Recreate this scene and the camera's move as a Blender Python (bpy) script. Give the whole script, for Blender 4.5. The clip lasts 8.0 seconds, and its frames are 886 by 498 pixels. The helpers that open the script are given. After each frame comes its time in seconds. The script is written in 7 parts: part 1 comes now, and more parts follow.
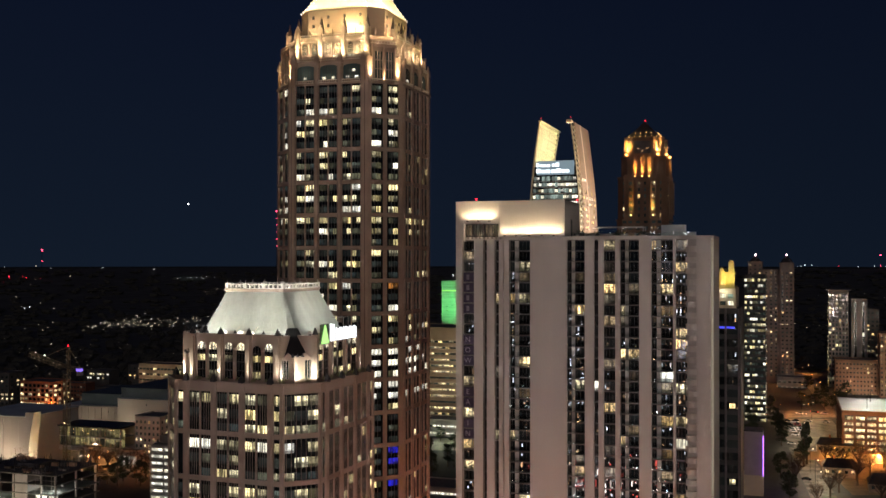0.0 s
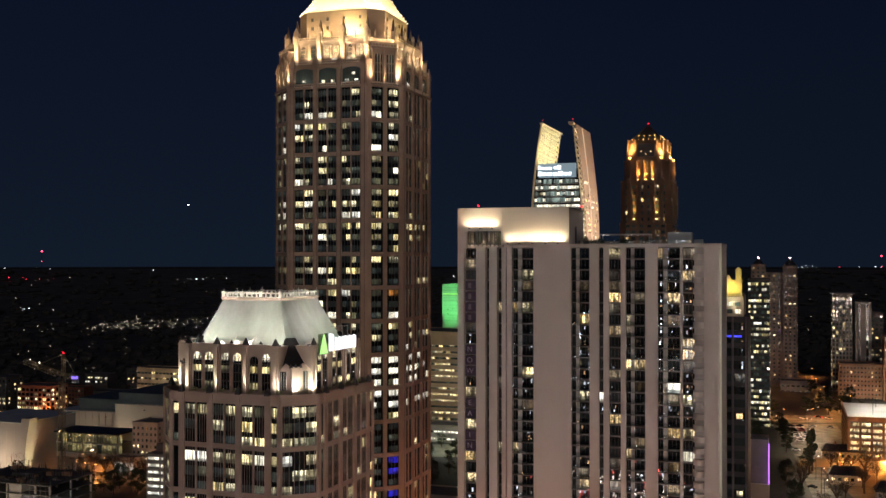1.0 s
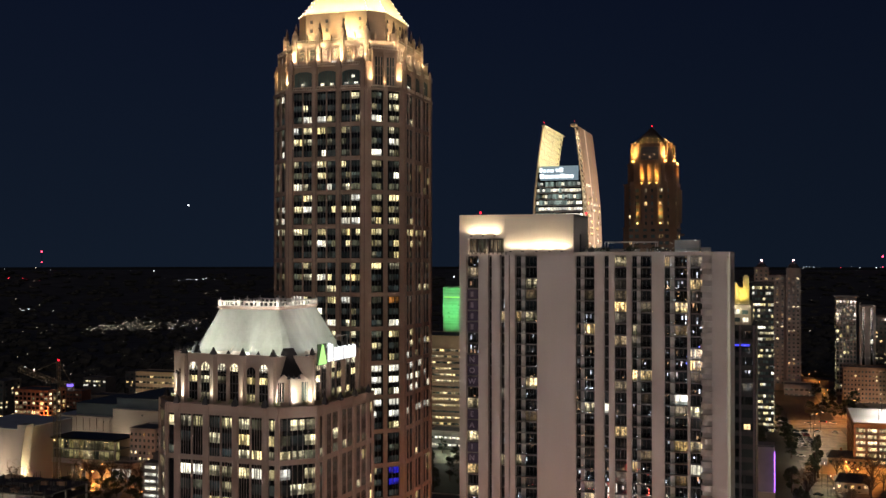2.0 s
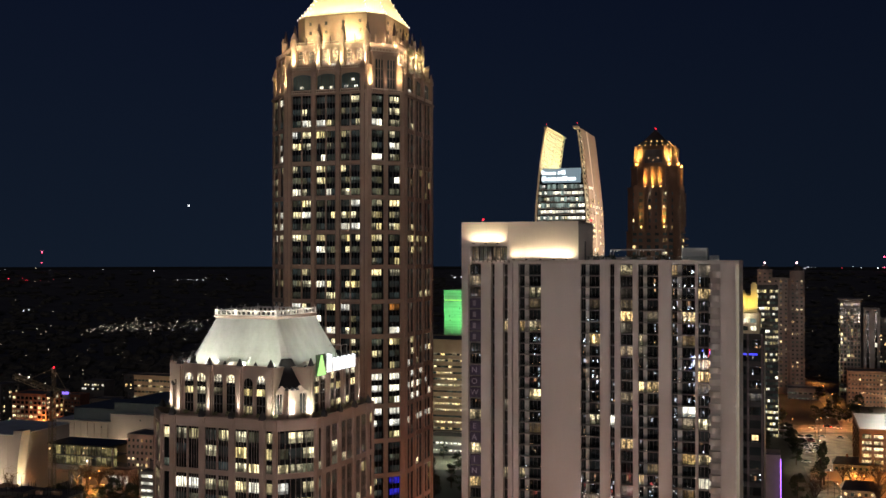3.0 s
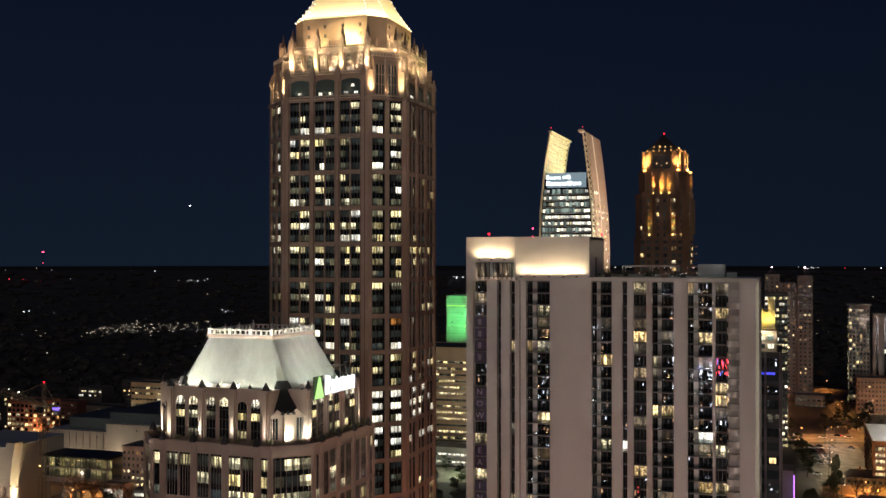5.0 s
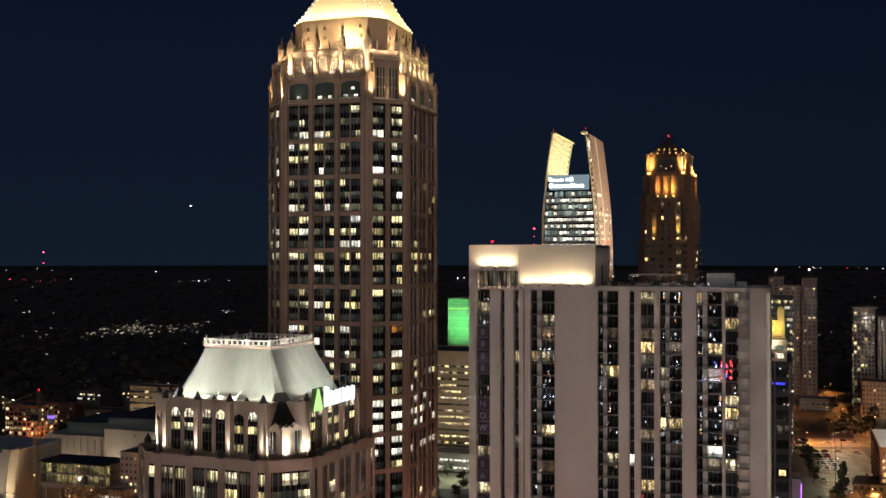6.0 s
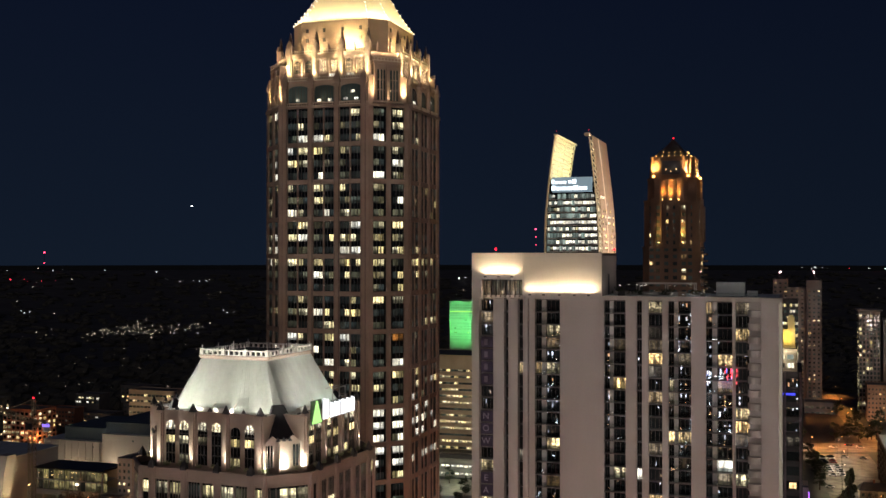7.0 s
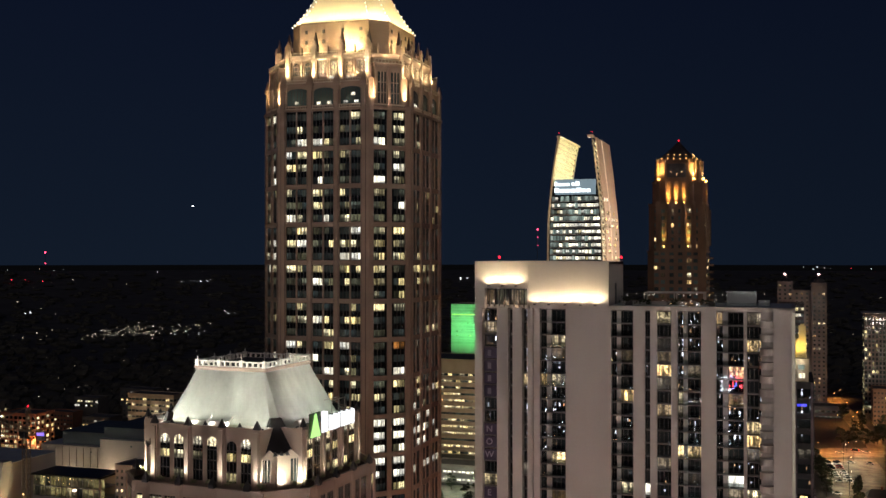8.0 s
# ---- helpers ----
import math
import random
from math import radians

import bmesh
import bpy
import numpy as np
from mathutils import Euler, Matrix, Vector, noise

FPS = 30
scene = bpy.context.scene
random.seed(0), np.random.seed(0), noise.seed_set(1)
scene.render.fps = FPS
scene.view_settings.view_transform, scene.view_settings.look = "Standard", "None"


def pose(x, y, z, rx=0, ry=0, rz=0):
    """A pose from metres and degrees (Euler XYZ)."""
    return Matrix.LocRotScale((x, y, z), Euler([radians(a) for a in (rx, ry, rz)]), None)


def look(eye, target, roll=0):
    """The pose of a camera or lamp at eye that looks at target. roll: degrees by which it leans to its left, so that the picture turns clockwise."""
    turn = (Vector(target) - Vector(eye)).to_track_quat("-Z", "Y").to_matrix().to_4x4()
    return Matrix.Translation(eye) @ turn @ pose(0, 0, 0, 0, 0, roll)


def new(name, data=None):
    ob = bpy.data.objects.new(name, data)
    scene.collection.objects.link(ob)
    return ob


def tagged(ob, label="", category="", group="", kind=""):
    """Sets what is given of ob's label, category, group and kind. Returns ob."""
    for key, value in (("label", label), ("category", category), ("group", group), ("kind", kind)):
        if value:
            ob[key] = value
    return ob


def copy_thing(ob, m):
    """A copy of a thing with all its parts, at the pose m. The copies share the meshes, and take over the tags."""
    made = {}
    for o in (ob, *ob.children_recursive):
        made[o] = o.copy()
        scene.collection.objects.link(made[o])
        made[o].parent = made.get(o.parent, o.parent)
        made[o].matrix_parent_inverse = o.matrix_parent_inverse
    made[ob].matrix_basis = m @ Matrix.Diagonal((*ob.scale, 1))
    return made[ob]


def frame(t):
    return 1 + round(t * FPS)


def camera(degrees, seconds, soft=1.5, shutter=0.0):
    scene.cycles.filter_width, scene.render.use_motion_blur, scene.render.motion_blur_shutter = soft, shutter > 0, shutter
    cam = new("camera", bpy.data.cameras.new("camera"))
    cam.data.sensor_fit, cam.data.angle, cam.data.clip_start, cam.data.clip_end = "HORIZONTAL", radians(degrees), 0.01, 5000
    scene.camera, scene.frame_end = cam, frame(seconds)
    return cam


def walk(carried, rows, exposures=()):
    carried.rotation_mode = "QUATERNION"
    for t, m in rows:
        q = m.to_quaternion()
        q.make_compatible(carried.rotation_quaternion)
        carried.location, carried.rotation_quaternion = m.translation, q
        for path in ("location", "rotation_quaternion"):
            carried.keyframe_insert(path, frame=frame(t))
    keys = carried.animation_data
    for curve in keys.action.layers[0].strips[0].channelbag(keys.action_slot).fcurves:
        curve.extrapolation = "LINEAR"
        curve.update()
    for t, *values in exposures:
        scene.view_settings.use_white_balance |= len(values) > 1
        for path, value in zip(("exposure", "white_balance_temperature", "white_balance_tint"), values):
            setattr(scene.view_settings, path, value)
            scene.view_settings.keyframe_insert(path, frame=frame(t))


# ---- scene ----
cam = camera(45.67, 8.0)
PATH = [
    (0.0, 0.03, 0.47, 108.08, 17.967, 0.476),
    (0.5, -1.15, 3.59, 109.16, 17.974, 0.487),
    (1.0, -2.31, 6.69, 110.25, 17.984, 0.493),
    (1.5, -3.48, 9.78, 111.36, 17.995, 0.496),
    (3.0, -6.95, 19.02, 114.71, 18.041, 0.485),
    (3.5, -8.11, 22.11, 115.83, 18.061, 0.477),
    (4.0, -9.27, 25.21, 116.96, 18.083, 0.467),
    (4.5, -10.43, 28.33, 118.07, 18.107, 0.456),
    (6.0, -13.94, 37.84, 121.37, 18.191, 0.421),
    (6.5, -15.13, 41.09, 122.44, 18.224, 0.410),
    (7.0, -16.32, 44.37, 123.49, 18.258, 0.400),
    (7.5, -17.53, 47.70, 124.53, 18.295, 0.391),
    (8.0, -18.75, 51.09, 125.54, 18.334, 0.385),
]
walk(cam, [(t, pose(x, y, z, 90 + pitch, 0, yaw)) for t, x, y, z, yaw, pitch in PATH])

# ---- light: night sky, and a wide sun added as fill for the city's glow ----
world = bpy.data.worlds.new("night_sky")
scene.world = world
world.use_nodes = True
wn = world.node_tree.nodes
wl = world.node_tree.links
sky_bg = wn["Background"]
coord = wn.new("ShaderNodeTexCoord")
split = wn.new("ShaderNodeSeparateXYZ")
ramp = wn.new("ShaderNodeValToRGB")
wl.new(coord.outputs["Generated"], split.inputs[0])
wl.new(split.outputs["Z"], ramp.inputs["Fac"])
# past the last hills the land goes on, black, to a horizon half a degree below the eye
land = wn.new("ShaderNodeMath")
land.operation = "LESS_THAN"
land.inputs[1].default_value = -0.0081
wl.new(split.outputs["Z"], land.inputs[0])
earth = wn.new("ShaderNodeMix")
earth.data_type = "RGBA"
wl.new(land.outputs[0], earth.inputs["Factor"])
# the city's glow in the air thins out towards the east
thin = wn.new("ShaderNodeMapRange")
thin.inputs["From Min"].default_value, thin.inputs["From Max"].default_value = -0.40, 0.15
thin.inputs["To Min"].default_value, thin.inputs["To Max"].default_value = 0.99, 0.82
wl.new(split.outputs["X"], thin.inputs["Value"])
air = wn.new("ShaderNodeVectorMath")
air.operation = "SCALE"
wl.new(ramp.outputs["Color"], air.inputs[0])
wl.new(thin.outputs["Result"], air.inputs["Scale"])
wl.new(air.outputs["Vector"], earth.inputs["A"])
earth.inputs["B"].default_value = (0.0019, 0.0019, 0.0022, 1)
wl.new(earth.outputs["Result"], sky_bg.inputs["Color"])
ramp.color_ramp.elements[0].position = 0.0
ramp.color_ramp.elements[0].color = (0.0059, 0.0106, 0.0212, 1)
ramp.color_ramp.elements[1].position = 0.35
ramp.color_ramp.elements[1].color = (0.0027, 0.0047, 0.0156, 1)
sky_bg.inputs["Strength"].default_value = 1.0

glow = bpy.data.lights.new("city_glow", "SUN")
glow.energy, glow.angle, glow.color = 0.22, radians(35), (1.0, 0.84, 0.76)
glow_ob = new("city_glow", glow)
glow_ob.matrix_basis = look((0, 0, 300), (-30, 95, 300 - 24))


def spot(x, y, z, tx, ty, tz, watts, colour, degrees=70, blend=0.6, radius=0.25, name="floodlight"):
    lamp = bpy.data.lights.new(name, "SPOT")
    lamp.energy, lamp.color, lamp.spot_size, lamp.spot_blend, lamp.shadow_soft_size = watts, colour, radians(degrees), blend, radius
    ob = new(name, lamp)
    ob.matrix_basis = look((x, y, z), (tx, ty, tz))
    return ob


def bulb(x, y, z, watts, colour, radius=0.3, name="street_light"):
    lamp = bpy.data.lights.new(name, "POINT")
    lamp.energy, lamp.color, lamp.shadow_soft_size = watts, colour, radius
    ob = new(name, lamp)
    ob.location = (x, y, z)
    return ob


WARM = (1.0, 0.74, 0.40)
AMBER = (1.0, 0.47, 0.10)
SODIUM = (1.0, 0.36, 0.08)
COOL = (1.0, 0.985, 0.85)

# ---- materials ----
def nodes_of(mat):
    mat.use_nodes = True
    return mat.node_tree.nodes, mat.node_tree.links, mat.node_tree.nodes["Principled BSDF"]


def surface(name, colour, rough=0.7, metal=0.0, vary=0.25, scale=0.35, fine=6.0, bump=0.02, spec=0.4, streak=0.0):
    """A matt or satin surface with large stains, fine grain and a little relief, in object metres."""
    mat = bpy.data.materials.new(name)
    n, l, p = nodes_of(mat)
    geo = n.new("ShaderNodeNewGeometry")
    big = n.new("ShaderNodeTexNoise")
    big.inputs["Scale"].default_value, big.inputs["Detail"].default_value = scale, 5
    small = n.new("ShaderNodeTexNoise")
    small.inputs["Scale"].default_value, small.inputs["Detail"].default_value = fine, 3
    mp = n.new("ShaderNodeMapping")
    mp.inputs["Scale"].default_value = (1, 1, 0.12 if streak else 1)
    l.new(geo.outputs["Position"], mp.inputs["Vector"])
    l.new(mp.outputs["Vector"], big.inputs["Vector"])
    l.new(geo.outputs["Position"], small.inputs["Vector"])
    add = n.new("ShaderNodeMath")
    add.operation = "MULTIPLY_ADD"
    l.new(small.outputs["Fac"], add.inputs[0])
    add.inputs[1].default_value = 0.35
    l.new(big.outputs["Fac"], add.inputs[2])
    info = n.new("ShaderNodeObjectInfo")
    add2 = n.new("ShaderNodeMath")
    add2.operation = "MULTIPLY_ADD"
    l.new(info.outputs["Random"], add2.inputs[0])
    add2.inputs[1].default_value = 0.18
    l.new(add.outputs[0], add2.inputs[2])
    cr = n.new("ShaderNodeValToRGB")
    cr.color_ramp.elements[0].position, cr.color_ramp.elements[1].position = 0.42, 1.05
    cr.color_ramp.elements[0].color = tuple(c * (1 - vary) for c in colour) + (1,)
    cr.color_ramp.elements[1].color = tuple(min(1, c * (1 + vary)) for c in colour) + (1,)
    l.new(add2.outputs[0], cr.inputs["Fac"])
    l.new(cr.outputs["Color"], p.inputs["Base Color"])
    p.inputs["Roughness"].default_value, p.inputs["Metallic"].default_value = rough, metal
    p.inputs["Specular IOR Level"].default_value = spec
    if bump:
        b = n.new("ShaderNodeBump")
        b.inputs["Strength"].default_value, b.inputs["Distance"].default_value = 0.5, bump
        l.new(small.outputs["Fac"], b.inputs["Height"])
        l.new(b.outputs["Normal"], p.inputs["Normal"])
    return mat


def glass_dark(name, colour=(0.030, 0.044, 0.046), rough=0.03, tint=(0.10, 0.15, 0.15)):
    """Unlit office or flat glazing: near black, glossy, some panes with drawn blinds."""
    mat = bpy.data.materials.new(name)
    n, l, p = nodes_of(mat)
    info = n.new("ShaderNodeObjectInfo")
    geo = n.new("ShaderNodeNewGeometry")
    sm = n.new("ShaderNodeMath")
    sm.operation = "ADD"
    l.new(info.outputs["Random"], sm.inputs[0])
    l.new(geo.outputs["Random Per Island"], sm.inputs[1])
    fr = n.new("ShaderNodeMath")
    fr.operation = "FRACT"
    l.new(sm.outputs[0], fr.inputs[0])
    cr = n.new("ShaderNodeValToRGB")
    cr.color_ramp.elements[0].position, cr.color_ramp.elements[0].color = 0.2, (*colour, 1)
    cr.color_ramp.elements[1].position, cr.color_ramp.elements[1].color = 0.9, (*tint, 1)
    l.new(fr.outputs[0], cr.inputs["Fac"])
    l.new(cr.outputs["Color"], p.inputs["Base Color"])
    p.inputs["Roughness"].default_value = rough
    p.inputs["IOR"].default_value = 1.6
    return mat


def lit_window(name, warm, cool, power, streaks=4.5, low=0.10, deep=0.6, clutter=0.5, spread=(0.12, 1.5)):
    """A room with its lights on, seen through the pane: blinds hang in upright strips, the ceiling is
    brighter than the floor, furniture darkens the lower part, and no two rooms are equally bright."""
    mat = bpy.data.materials.new(name)
    n, l, p = nodes_of(mat)

    def calc(op, *args):
        nd = n.new("ShaderNodeMath")
        nd.operation = op
        for k, a in enumerate(args):
            if isinstance(a, (int, float)):
                nd.inputs[k].default_value = a
            else:
                l.new(a, nd.inputs[k])
        return nd.outputs[0]

    def between(v, a, b, lo, hi):
        nd = n.new("ShaderNodeMapRange")
        nd.interpolation_type = "SMOOTHSTEP"
        for k, q in ((0, v), (1, a), (2, b), (3, lo), (4, hi)):
            if isinstance(q, (int, float)):
                nd.inputs[k].default_value = q
            else:
                l.new(q, nd.inputs[k])
        return nd.outputs[0]

    def grain(fx, fy, detail):
        cmb = n.new("ShaderNodeCombineXYZ")
        l.new(calc("MULTIPLY_ADD", u, fx, calc("MULTIPLY", rnd, 61.0)), cmb.inputs[0])
        l.new(calc("MULTIPLY_ADD", v, fy, calc("MULTIPLY", rnd, 37.0)), cmb.inputs[1])
        l.new(calc("MULTIPLY", rnd, 19.0), cmb.inputs[2])
        nz = n.new("ShaderNodeTexNoise")
        nz.inputs["Scale"].default_value, nz.inputs["Detail"].default_value = 1.0, detail
        l.new(cmb.outputs[0], nz.inputs["Vector"])
        return nz.outputs["Fac"]
    uvn = n.new("ShaderNodeUVMap")
    sep = n.new("ShaderNodeSeparateXYZ")
    l.new(uvn.outputs[0], sep.inputs[0])
    u, v = sep.outputs[0], sep.outputs[1]
    info = n.new("ShaderNodeObjectInfo")
    geo = n.new("ShaderNodeNewGeometry")
    rnd = calc("FRACT", calc("ADD", info.outputs["Random"], geo.outputs["Random Per Island"]))
    rnd2 = calc("FRACT", calc("MULTIPLY", rnd, 7.31))
    rnd3 = calc("FRACT", calc("MULTIPLY", rnd, 23.7))
    strips = between(grain(streaks, 0.35, 2), 0.40, 0.56, low, 1.0)
    cut = calc("MULTIPLY_ADD", rnd3, deep, -0.15)
    ceiling = between(v, cut, calc("ADD", cut, 0.22), 0.22, 1.0)
    things = between(grain(5.0, 6.0, 3), 0.38, 0.62, 1.0 - clutter, 1.0)
    level = calc("MULTIPLY_ADD", calc("POWER", rnd2, 1.4), (spread[1] - spread[0]) * power, spread[0] * power)
    mix = n.new("ShaderNodeMix")
    mix.data_type = "RGBA"
    l.new(rnd3, mix.inputs["Factor"])
    mix.inputs["A"].default_value = (*warm, 1)
    mix.inputs["B"].default_value = (*cool, 1)
    p.inputs["Base Color"].default_value = (0.02, 0.02, 0.02, 1)
    p.inputs["Roughness"].default_value = 0.06
    l.new(mix.outputs["Result"], p.inputs["Emission Color"])
    l.new(calc("MULTIPLY", calc("MULTIPLY", strips, ceiling), calc("MULTIPLY", things, level)), p.inputs["Emission Strength"])
    return mat


def glower(name, colour, power):
    mat = bpy.data.materials.new(name)
    n, l, p = nodes_of(mat)
    p.inputs["Base Color"].default_value = (0.05, 0.05, 0.05, 1)
    p.inputs["Emission Color"].default_value = (*colour, 1)
    p.inputs["Emission Strength"].default_value = power
    return mat


GRANITE = surface("rose_granite", (0.33, 0.240, 0.183), 0.55, vary=0.16, scale=0.12, fine=3.0)
# the same granite, paled in colour for the floodlit crown
GRANITE_LIT = surface("floodlit_granite", (0.44, 0.33, 0.25), 0.6, vary=0.15, scale=0.2, fine=3.0)
REGAL = surface("red_granite", (0.305, 0.228, 0.185), 0.5, vary=0.14, scale=0.15, fine=3.0)
SLATE = surface("dark_slate", (0.04, 0.038, 0.04), 0.5, vary=0.3)
PINNACLE = surface("weathered_copper", (0.10, 0.075, 0.065), 0.6, vary=0.25)
# dark slate for the corner roofs, with the notch's shadow in its colour
SHADED_SLATE = surface("shaded_slate", (0.012, 0.011, 0.012), 0.75, vary=0.3, spec=0.15)
ROOF_GOLD = surface("pale_metal_roof", (0.60, 0.52, 0.36), 0.5, vary=0.08, scale=0.2, fine=2.0, metal=0.0)
# upright streaks in this roof's colour imitate uneven floodlight
ROOF_LEAD = surface("lead_roof_lit_streaks", (0.50, 0.53, 0.48), 0.55, vary=0.18, scale=0.30, fine=1.5, streak=1)
WHITE_CONC = surface("painted_concrete", (0.410, 0.380, 0.350), 0.75, vary=0.08, scale=0.1, fine=2.0, streak=1)
CONC = surface("grey_concrete", (0.33, 0.31, 0.29), 0.8, vary=0.2, scale=0.2)
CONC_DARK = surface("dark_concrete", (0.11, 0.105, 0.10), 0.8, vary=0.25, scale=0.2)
# crown rails: colour made paler in place of lamplight from behind
LIT_BALUSTER = surface("lamplit_balustrade", (0.60, 0.50, 0.38), 0.6, vary=0.1)
# slab edges in an even grey, darker than the walls
SLAB_EDGE = surface("dark_slab_edge", (0.15, 0.14, 0.135), 0.8, vary=0.2)
BUFF = surface("buff_precast", (0.38, 0.31, 0.23), 0.75, vary=0.12, scale=0.15)
TAN = surface("tan_brick", (0.33, 0.22, 0.15), 0.8, vary=0.2, scale=0.25)
RED_BRICK = surface("red_brick", (0.30, 0.13, 0.08), 0.8, vary=0.2, scale=0.25)
DARK_METAL = surface("dark_metal", (0.03, 0.03, 0.033), 0.45, metal=0.3, vary=0.3)
BRONZE = surface("bronze_frame", (0.05, 0.04, 0.035), 0.4, metal=0.4, vary=0.3)
ROOFING = surface("blue_grey_roofing", (0.56, 0.61, 0.60), 0.8, vary=0.2, scale=0.1)
GRAVEL_ROOF = surface("gravel_roof", (0.12, 0.12, 0.12), 0.9, vary=0.3, scale=0.4)
ASPHALT = surface("asphalt", (0.05, 0.05, 0.05), 0.85, vary=0.3, scale=0.1)
BARK = surface("bark", (0.09, 0.065, 0.045), 0.9, vary=0.3, scale=2)
WOODS = surface("far_leaves", (0.060, 0.060, 0.052), 0.9, vary=0.4, scale=0.05)
LEAF = surface("leaves", (0.04, 0.05, 0.025), 0.8, vary=0.4, scale=0.6)
GLASS = glass_dark("dark_glass")
GLASS_FLAT = glass_dark("balcony_glass", (0.007, 0.009, 0.010), 0.0, (0.018, 0.024, 0.026))
RAIL_GLASS = bpy.data.materials.new("clear_rail_glass")
_, _, rail_shader = nodes_of(RAIL_GLASS)
rail_shader.inputs["Base Color"].default_value = (0.80, 0.86, 0.85, 1)
rail_shader.inputs["Roughness"].default_value = 0.02
rail_shader.inputs["IOR"].default_value = 1.45
rail_shader.inputs["Transmission Weight"].default_value = 1.0
SPANDREL = glass_dark("spandrel_glass", (0.008, 0.009, 0.010), 0.12, (0.012, 0.014, 0.016))
OFFICE = lit_window("office_light", (1.0, 0.82, 0.36), (1.0, 0.92, 0.62), 1.8)
OFFICE_BRIGHT = lit_window("office_bright", (1.0, 0.92, 0.68), (0.98, 0.97, 0.88), 2.2, 3.0, 0.35, 0.4, 0.4, (0.45, 1.35))
OFFICE_DIM = lit_window("office_dim", (0.75, 0.68, 0.36), (0.50, 0.62, 0.52), 0.22, 3.0, 0.3)
OFFICE_WARM = lit_window("office_warm", (1.0, 0.78, 0.32), (1.0, 0.90, 0.58), 2.0, 3.0, 0.16)
OFFICE_TEAL = lit_window("office_teal", (0.40, 0.56, 0.50), (0.62, 0.72, 0.64), 0.9, 2.0, 0.35, 0.3, 0.5, (0.3, 1.2))
HALL = lit_window("hall_light", (0.80, 0.66, 0.25), (0.9, 0.78, 0.40), 0.5, 4.0, 0.35, 0.9, 0.85, (0.4, 1.3))
ARCH_LIGHT = lit_window("arch_light", (1.0, 0.84, 0.50), (1.0, 0.92, 0.72), 2.0, 6.0, 0.1, 0.3, 0.8, (0.5, 1.2))
HOME = lit_window("home_light", (1.0, 0.64, 0.24), (1.0, 0.88, 0.55), 4.2, 2.6, 0.08, 0.55, 0.85, (0.2, 1.3))
HOME_DIM = lit_window("home_dim", (1.0, 0.62, 0.25), (0.9, 0.8, 0.6), 0.45, 2.5, 0.15, 0.5, 0.7)
SHOP = lit_window("shop_light", (1.0, 0.62, 0.22), (1.0, 0.85, 0.5), 2.8, 2.5, 0.2, 0.4, 0.6, (0.5, 1.3))
BLUE_ROOM = lit_window("blue_room", (0.03, 0.03, 0.9), (0.06, 0.05, 1.0), 0.8, 2.0, 0.3, 0.4, 0.3, (0.5, 1.0))
# unlit panes, given a faint added glow to lift their black
UNLIT_PANE_GLOW = lit_window("unlit_pane_glow", (0.34, 0.38, 0.30), (0.28, 0.40, 0.40), 0.13, 5.0, 0.35, 0.4, 0.5, (0.25, 1.2))
ORANGE_ROOM = lit_window("orange_room", (1.0, 0.35, 0.06), (1.0, 0.45, 0.12), 0.5, 2.0, 0.3)
WHITE_GLOW = glower("white_sign", (0.95, 0.97, 1.0), 1.5)
GREEN_GLOW = glower("green_sign", (0.50, 0.95, 0.28), 1.2)
RED_GLOW = glower("red_beacon", (1.0, 0.012, 0.03), 4.0)
WARM_GLOW = glower("warm_lamp", (1.0, 0.62, 0.25), 7.0)
PURPLE_GLOW = glower("purple_neon", (0.48, 0.16, 1.0), 3.2)
LAMP_WHITE = glower("white_lamp", (1.0, 0.93, 0.8), 4.0)


# ---- builders ----
def box(bm, x0, x1, y0, y1, z0, z1):
    v = [bm.verts.new(c) for c in ((x0, y0, z0), (x1, y0, z0), (x1, y1, z0), (x0, y1, z0), (x0, y0, z1), (x1, y0, z1), (x1, y1, z1), (x0, y1, z1))]
    for f in ((3, 2, 1, 0), (4, 5, 6, 7), (0, 1, 5, 4), (1, 2, 6, 5), (2, 3, 7, 6), (3, 0, 4, 7)):
        bm.faces.new([v[i] for i in f])


def loft(bm, rings):
    """Closed rings of equal count, bottom to top, capped at both ends."""
    made = [[bm.verts.new(c) for c in ring] for ring in rings]
    k = len(made[0])
    for a, b in zip(made, made[1:]):
        for i in range(k):
            bm.faces.new((a[i], a[(i + 1) % k], b[(i + 1) % k], b[i]))
    bm.faces.new(made[0][::-1])
    bm.faces.new(made[-1])


def octagon(half, cut, z):
    h, c = half, half - cut
    return [(c, -h, z), (h, -c, z), (h, c, z), (c, h, z), (-c, h, z), (-h, c, z), (-h, -c, z), (-c, -h, z)]


def boxes(*sizes):
    bm = bmesh.new()
    for s in sizes:
        box(bm, *s)
    return bm


def lofted(rings):
    bm = bmesh.new()
    loft(bm, rings)
    return bm


def mesh_of(name, bm, mat):
    bmesh.ops.recalc_face_normals(bm, faces=bm.faces)
    me = bpy.data.meshes.new(name)
    bm.to_mesh(me)
    bm.free()
    me.materials.append(mat)
    return me


def put(name, me, parent, loc=(0, 0, 0), rz=0.0, label=""):
    ob = new(name, me)
    ob.parent = parent
    ob.location, ob.rotation_euler = loc, (0, 0, radians(rz))
    if label:
        tagged(ob, label)
    return ob


def part(name, bm, mat, parent, label="", loc=(0, 0, 0), rz=0.0):
    return put(name, mesh_of(name, bm, mat), parent, loc, rz, label)


def thing(name, x, y, z, label, category, group="", kind="", rz=0.0):
    ob = new(name)
    ob.location, ob.rotation_euler = (x, y, z), (0, 0, radians(rz))
    return tagged(ob, label, category, group, kind)


